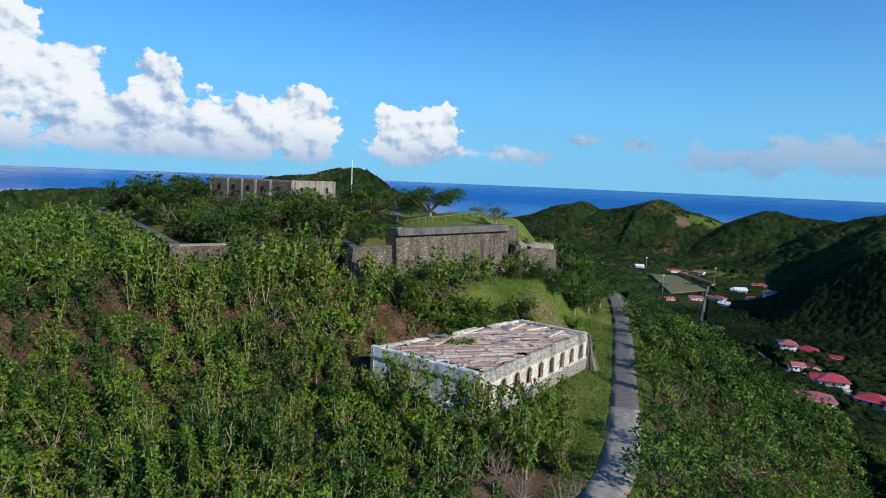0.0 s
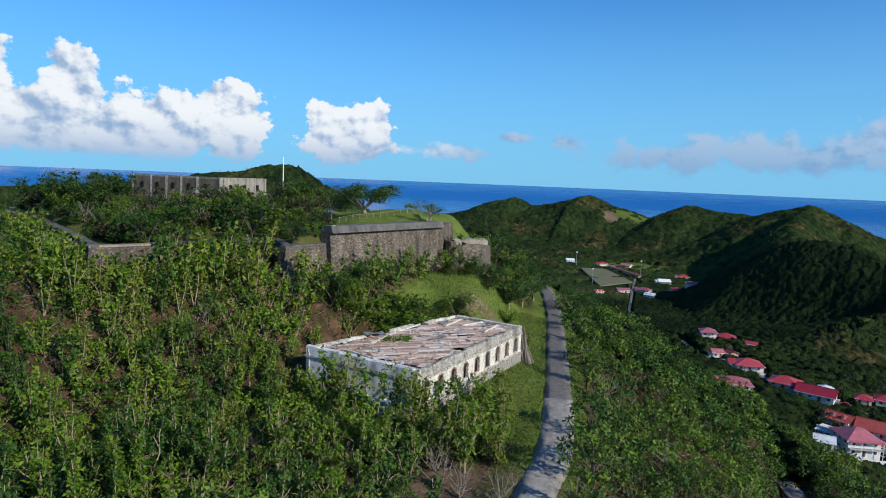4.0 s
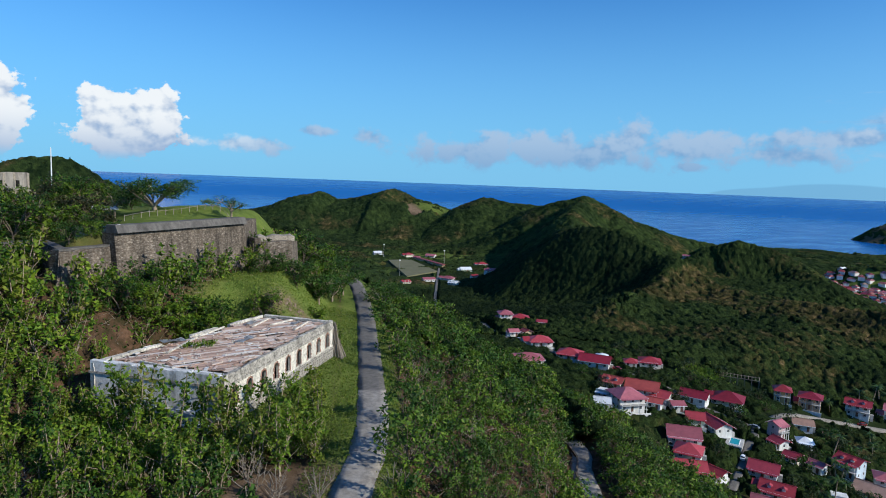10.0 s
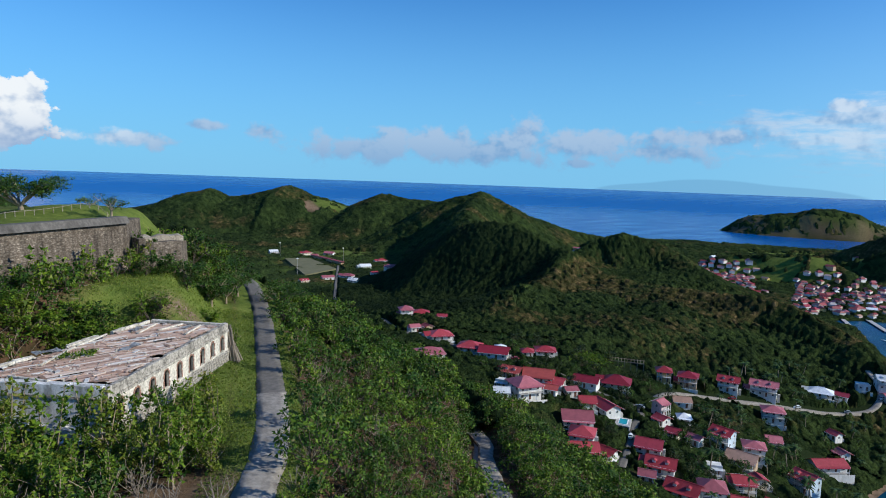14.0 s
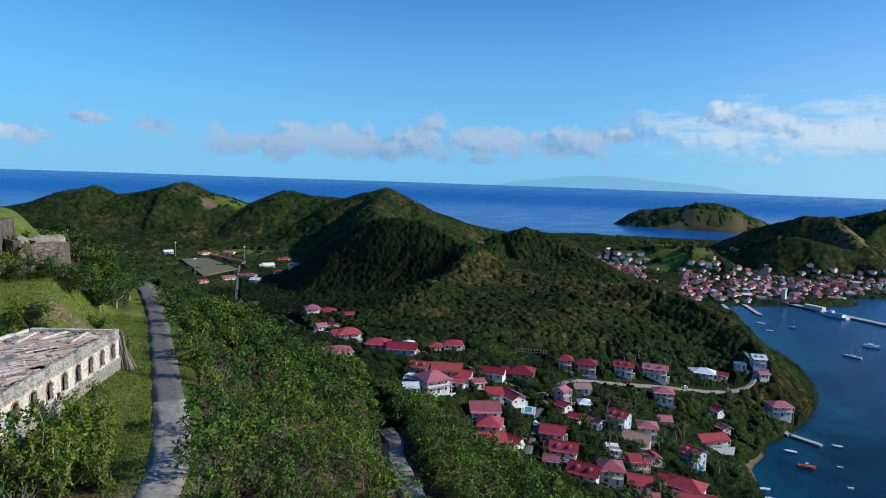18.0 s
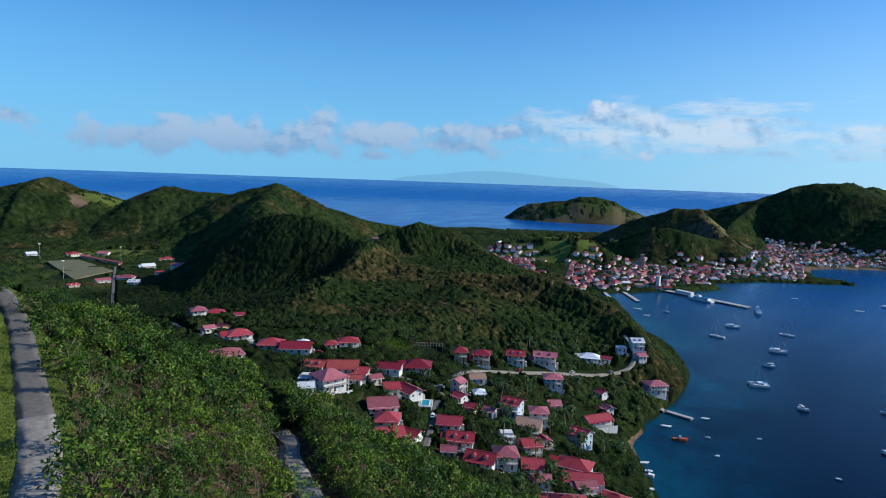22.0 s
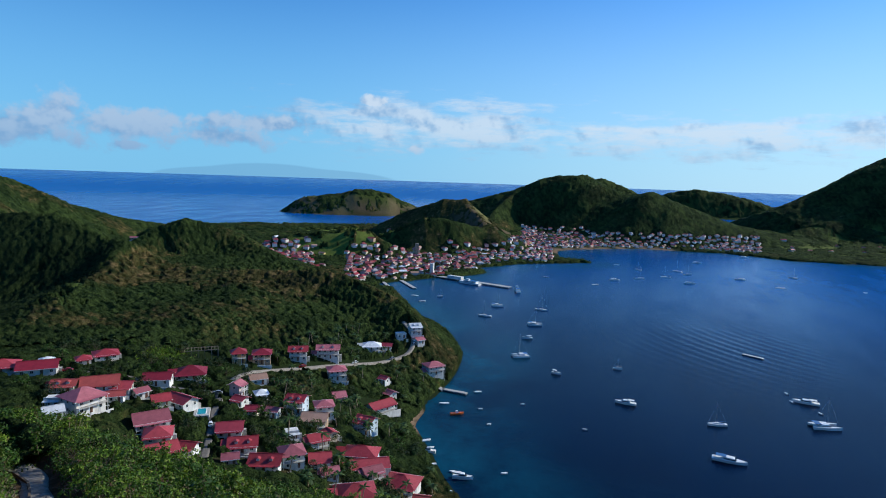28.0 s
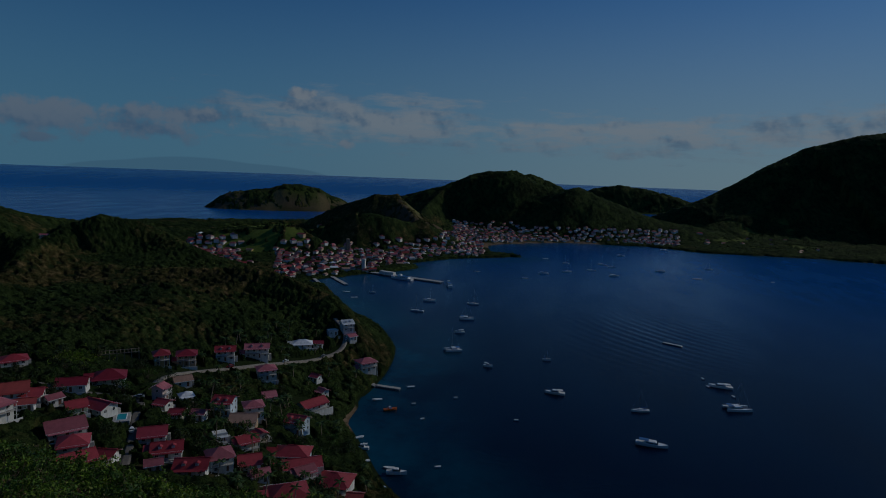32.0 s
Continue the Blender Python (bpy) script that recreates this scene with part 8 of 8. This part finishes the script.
wd_dry = ramp(M_WOODS, wd_mid, [(0.35, (0.032, 0.042, 0.016)), (0.56, (0.080, 0.068, 0.032)), (0.72, (0.20, 0.145, 0.088))])
wd_col = blend(M_WOODS, wd.outputs[0], wd_col, wd_dry)
# dense wood of the hollow: hillside shade painted in as a darker green
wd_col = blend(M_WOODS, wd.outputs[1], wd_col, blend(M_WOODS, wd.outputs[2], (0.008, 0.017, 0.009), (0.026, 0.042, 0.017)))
wd_col = blend(M_WOODS, 0.8, wd_col, ramp(M_WOODS, wd_fine, [(0.34, (0.30, 0.33, 0.32)), (0.66, (1.6, 1.5, 1.3))]), "MULTIPLY")
wd_col = blend(M_WOODS, 0.8, wd_col, ramp(M_WOODS, noise_of(M_WOODS, 0.02, 5.0, 0.6), [(0.34, (0.58, 0.62, 0.58)), (0.66, (1.45, 1.36, 1.1))]), "MULTIPLY")
paint(M_WOODS, wd_col)
relief(M_WOODS, noise_of(M_WOODS, 0.8, 5.0, 0.75, seed=2.0), 1.0, 1.6)


LOTS = np.random.default_rng(5).uniform(0, 1, (65537, 4))


def crowns(x, y, cell):
    """Nearest crown of an uneven planting: how far its middle is (0 to 1), its size and its lot."""
    best, size, lot = np.full(x.shape, 9.0), np.zeros(x.shape), np.zeros(x.shape)
    ci, cj = np.floor(x / cell), np.floor(y / cell)
    for oi in (-1, 0, 1):
        for oj in (-1, 0, 1):
            a, b = ci + oi, cj + oj
            row_ = (a.astype(np.int64) * 73856093 ^ b.astype(np.int64) * 19349663) % len(LOTS)
            h = LOTS[row_].T
            grow = 0.55 + 0.75 * h[2]
            d = np.hypot(x - (a + h[0]) * cell, y - (b + h[1]) * cell) / (cell * grow)
            near = d < best
            best, size, lot = np.where(near, d, best), np.where(near, grow, size), np.where(near, h[3], lot)
    return best, size, lot


def wood_cover(az0, az1, d0, d1, fine, growth_, label, seed, leaf, high=1.0):
    """A crumpled roof of crowns over the ground, dipping under it where nothing grows, with sprays of leaves on top."""
    r = np.random.default_rng(seed)
    aa = np.radians(np.arange(az0, az1 + fine, fine))
    rr = d0 * growth_ ** np.arange(int(math.log(d1 / d0) / math.log(growth_)) + 2)
    A, R = np.meshgrid(aa, rr)
    A = A + r.uniform(-0.42, 0.42, A.shape) * radians(fine)
    R = R * (1 + r.uniform(-0.42, 0.42, R.shape) * (growth_ - 1))
    x, y = (R * np.sin(A)).ravel(), (R * np.cos(A)).ravel()
    g0 = surface(x, y)
    d, size, lot = crowns(x, y, 3.3 if d0 < 800 else 6.0)
    scrub, dense, valley = inside_distance(x, y, SCRUB) > 0, inside_distance(x, y, DENSE_SHADED) + 12 * (lot - 0.5) > 0, inside_distance(x, y, VALLEY) > 0
    lot2 = np.mod(lot * 7.31, 1.0)
    live = (g0 > 0.4) & ((R.ravel() < 2030) | (y < 500) | (lumps(x, y, 26, 2.0) + 0.8 * (lot - 0.5) > -0.25)) & (inside_distance(x, y, FORT) < -2) & (CLEAR(x, y) > 0)
    live &= lot2 > np.clip(grassy(x, y) + bare(x, y), 0, 0.97 if d0 > 300 else 1)
    live &= ~((x > 1060) & (y > -70) & (y < 190) & (g0 < 3.0))
    live &= ~(scrub & (lot2 < 0.14))
    if d0 < 300:
        live &= (0.966 * x - 0.258 * y > 8) | (R.ravel() > 172)
        for line in (ROAD_LINE, LOWER_LINE):
            live &= (along(x, y, line)[0] > 4.0) | (line is LOWER_LINE) & (y > 98)
    tall = high * (1.3 + 1.6 * size) * np.where(scrub, 0.6, 1) * np.where(dense, 0.75, 1) * np.where(valley, 0.45, 1) * np.where(inside_distance(x, y, TOWN) > 0, 0.55, 1) * np.where((R.ravel() > 2030) & (y > 500), 0.4, 1) * (1 + 0.3 * lumps(x, y, 30, 4.0))
    rough = np.clip(R.ravel() * radians(fine), 0.4, 2.4)
    z = g0 + 0.3 + tall * np.clip(1 - d * d, -0.25, 1) * 1.15 + r.normal(0, 0.16, x.shape) * rough
    z = np.where(live, z, g0 - (1.2 if d0 < 800 else 3.0))
    dry = np.clip(step(lumps(x, y, 45, 8.0) + 0.7 * (lot - 0.5) + 0.5 * scrub, 0.35, 0.8), 0, 1) * ~dense
    dry = np.where(np.degrees(A.ravel()) > 78, 0.3 * dry, dry)
    dry = np.maximum(dry, 0.85 * step(inside_distance(x, y, BROWN) + 25 * lumps(x, y, 40, 5.0) + 20 * (lot - 0.5), -5, 20))
    tone = np.clip(0.35 * valley + lot * 0.75 + r.normal(0.12, 0.24, x.shape), 0, 1)
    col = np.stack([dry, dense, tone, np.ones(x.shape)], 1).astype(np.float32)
    na_, nr_ = len(aa), len(rr)
    i_, j_ = np.meshgrid(np.arange(nr_ - 1), np.arange(na_ - 1), indexing="ij")
    k = (i_ * na_ + j_).ravel()
    q = np.stack([k, k + 1, k + na_ + 1, k + na_], 1)
    q = q[live[q].any(1)]
    v = np.stack([x, y, z], 1)
    pick = np.nonzero(live & (r.uniform(0, 1, x.shape) < leaf))[0]
    n_ = np.tile([[0, 0, 0.8]], (len(pick), 1))
    s_ = rough[pick] * 1.1
    tv, tf = tufts(np.zeros((len(pick), 3)), n_, 1.0, 0.0, 1, r, 0.8)
    tv = tv * np.repeat(s_, 4)[:, None] + np.repeat(v[pick] - [0, 0, 0.1], 4, 0)
    spray = col[pick].copy()
    spray[:, 2] = np.clip(spray[:, 2] + r.normal(0.1, 0.42, len(pick)), 0, 1.6)
    used = np.unique(q)
    back = np.zeros(len(v), int)
    back[used] = np.arange(len(used))
    me = big_mesh("woods", *join([(v[used], back[q][:, ::-1]), (tv, tf)]), M_WOODS)
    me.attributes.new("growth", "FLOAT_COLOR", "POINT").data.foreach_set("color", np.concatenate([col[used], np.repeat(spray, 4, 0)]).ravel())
    tagged(new("woods", me), label, "woods", kind="stuff")


BROWN = ring((66, 1120), (66, 1330), (74, 1290), (76.5, 1180), (77, 1080), (72, 1130))
TOWN = ring((54, 800), (55, 1050), (64, 1270), (78, 1280), (80, 1600), (100, 1650), (112, 1650), (112, 1340), (88, 1200), (70, 720), (62, 720))
wood_cover(8, 84, 126, 345, 0.20, 1.0055, "dense green wood on the lower slopes", 31, 0.8, 0.75)
wood_cover(-14, 22, 170, 820, 0.25, 1.008, "green wood behind the fort", 37, 0.4)
wood_cover(21.5, 84, 333, 820, 0.105, 1.0032, "dense dark green wood on the hills, shade painted into the hollow", 32, 0.42)
wood_cover(-42, -13, 170, 820, 0.35, 1.010, "dense green wood behind the fort", 33, 0.5)
wood_cover(-42, 124, 800, 1345, 0.16, 1.0042, "far dark green wooded hills", 34, 0.45, 1.3)
wood_cover(-12, 124, 1310, 2300, 0.14, 1.0042, "farthest dark green wooded hills", 35, 0.4, 1.2)
wood_cover(83, 101, 2330, 3250, 0.16, 1.005, "dark green scrub on the islets beyond the bay", 36, 0.3, 1.0)
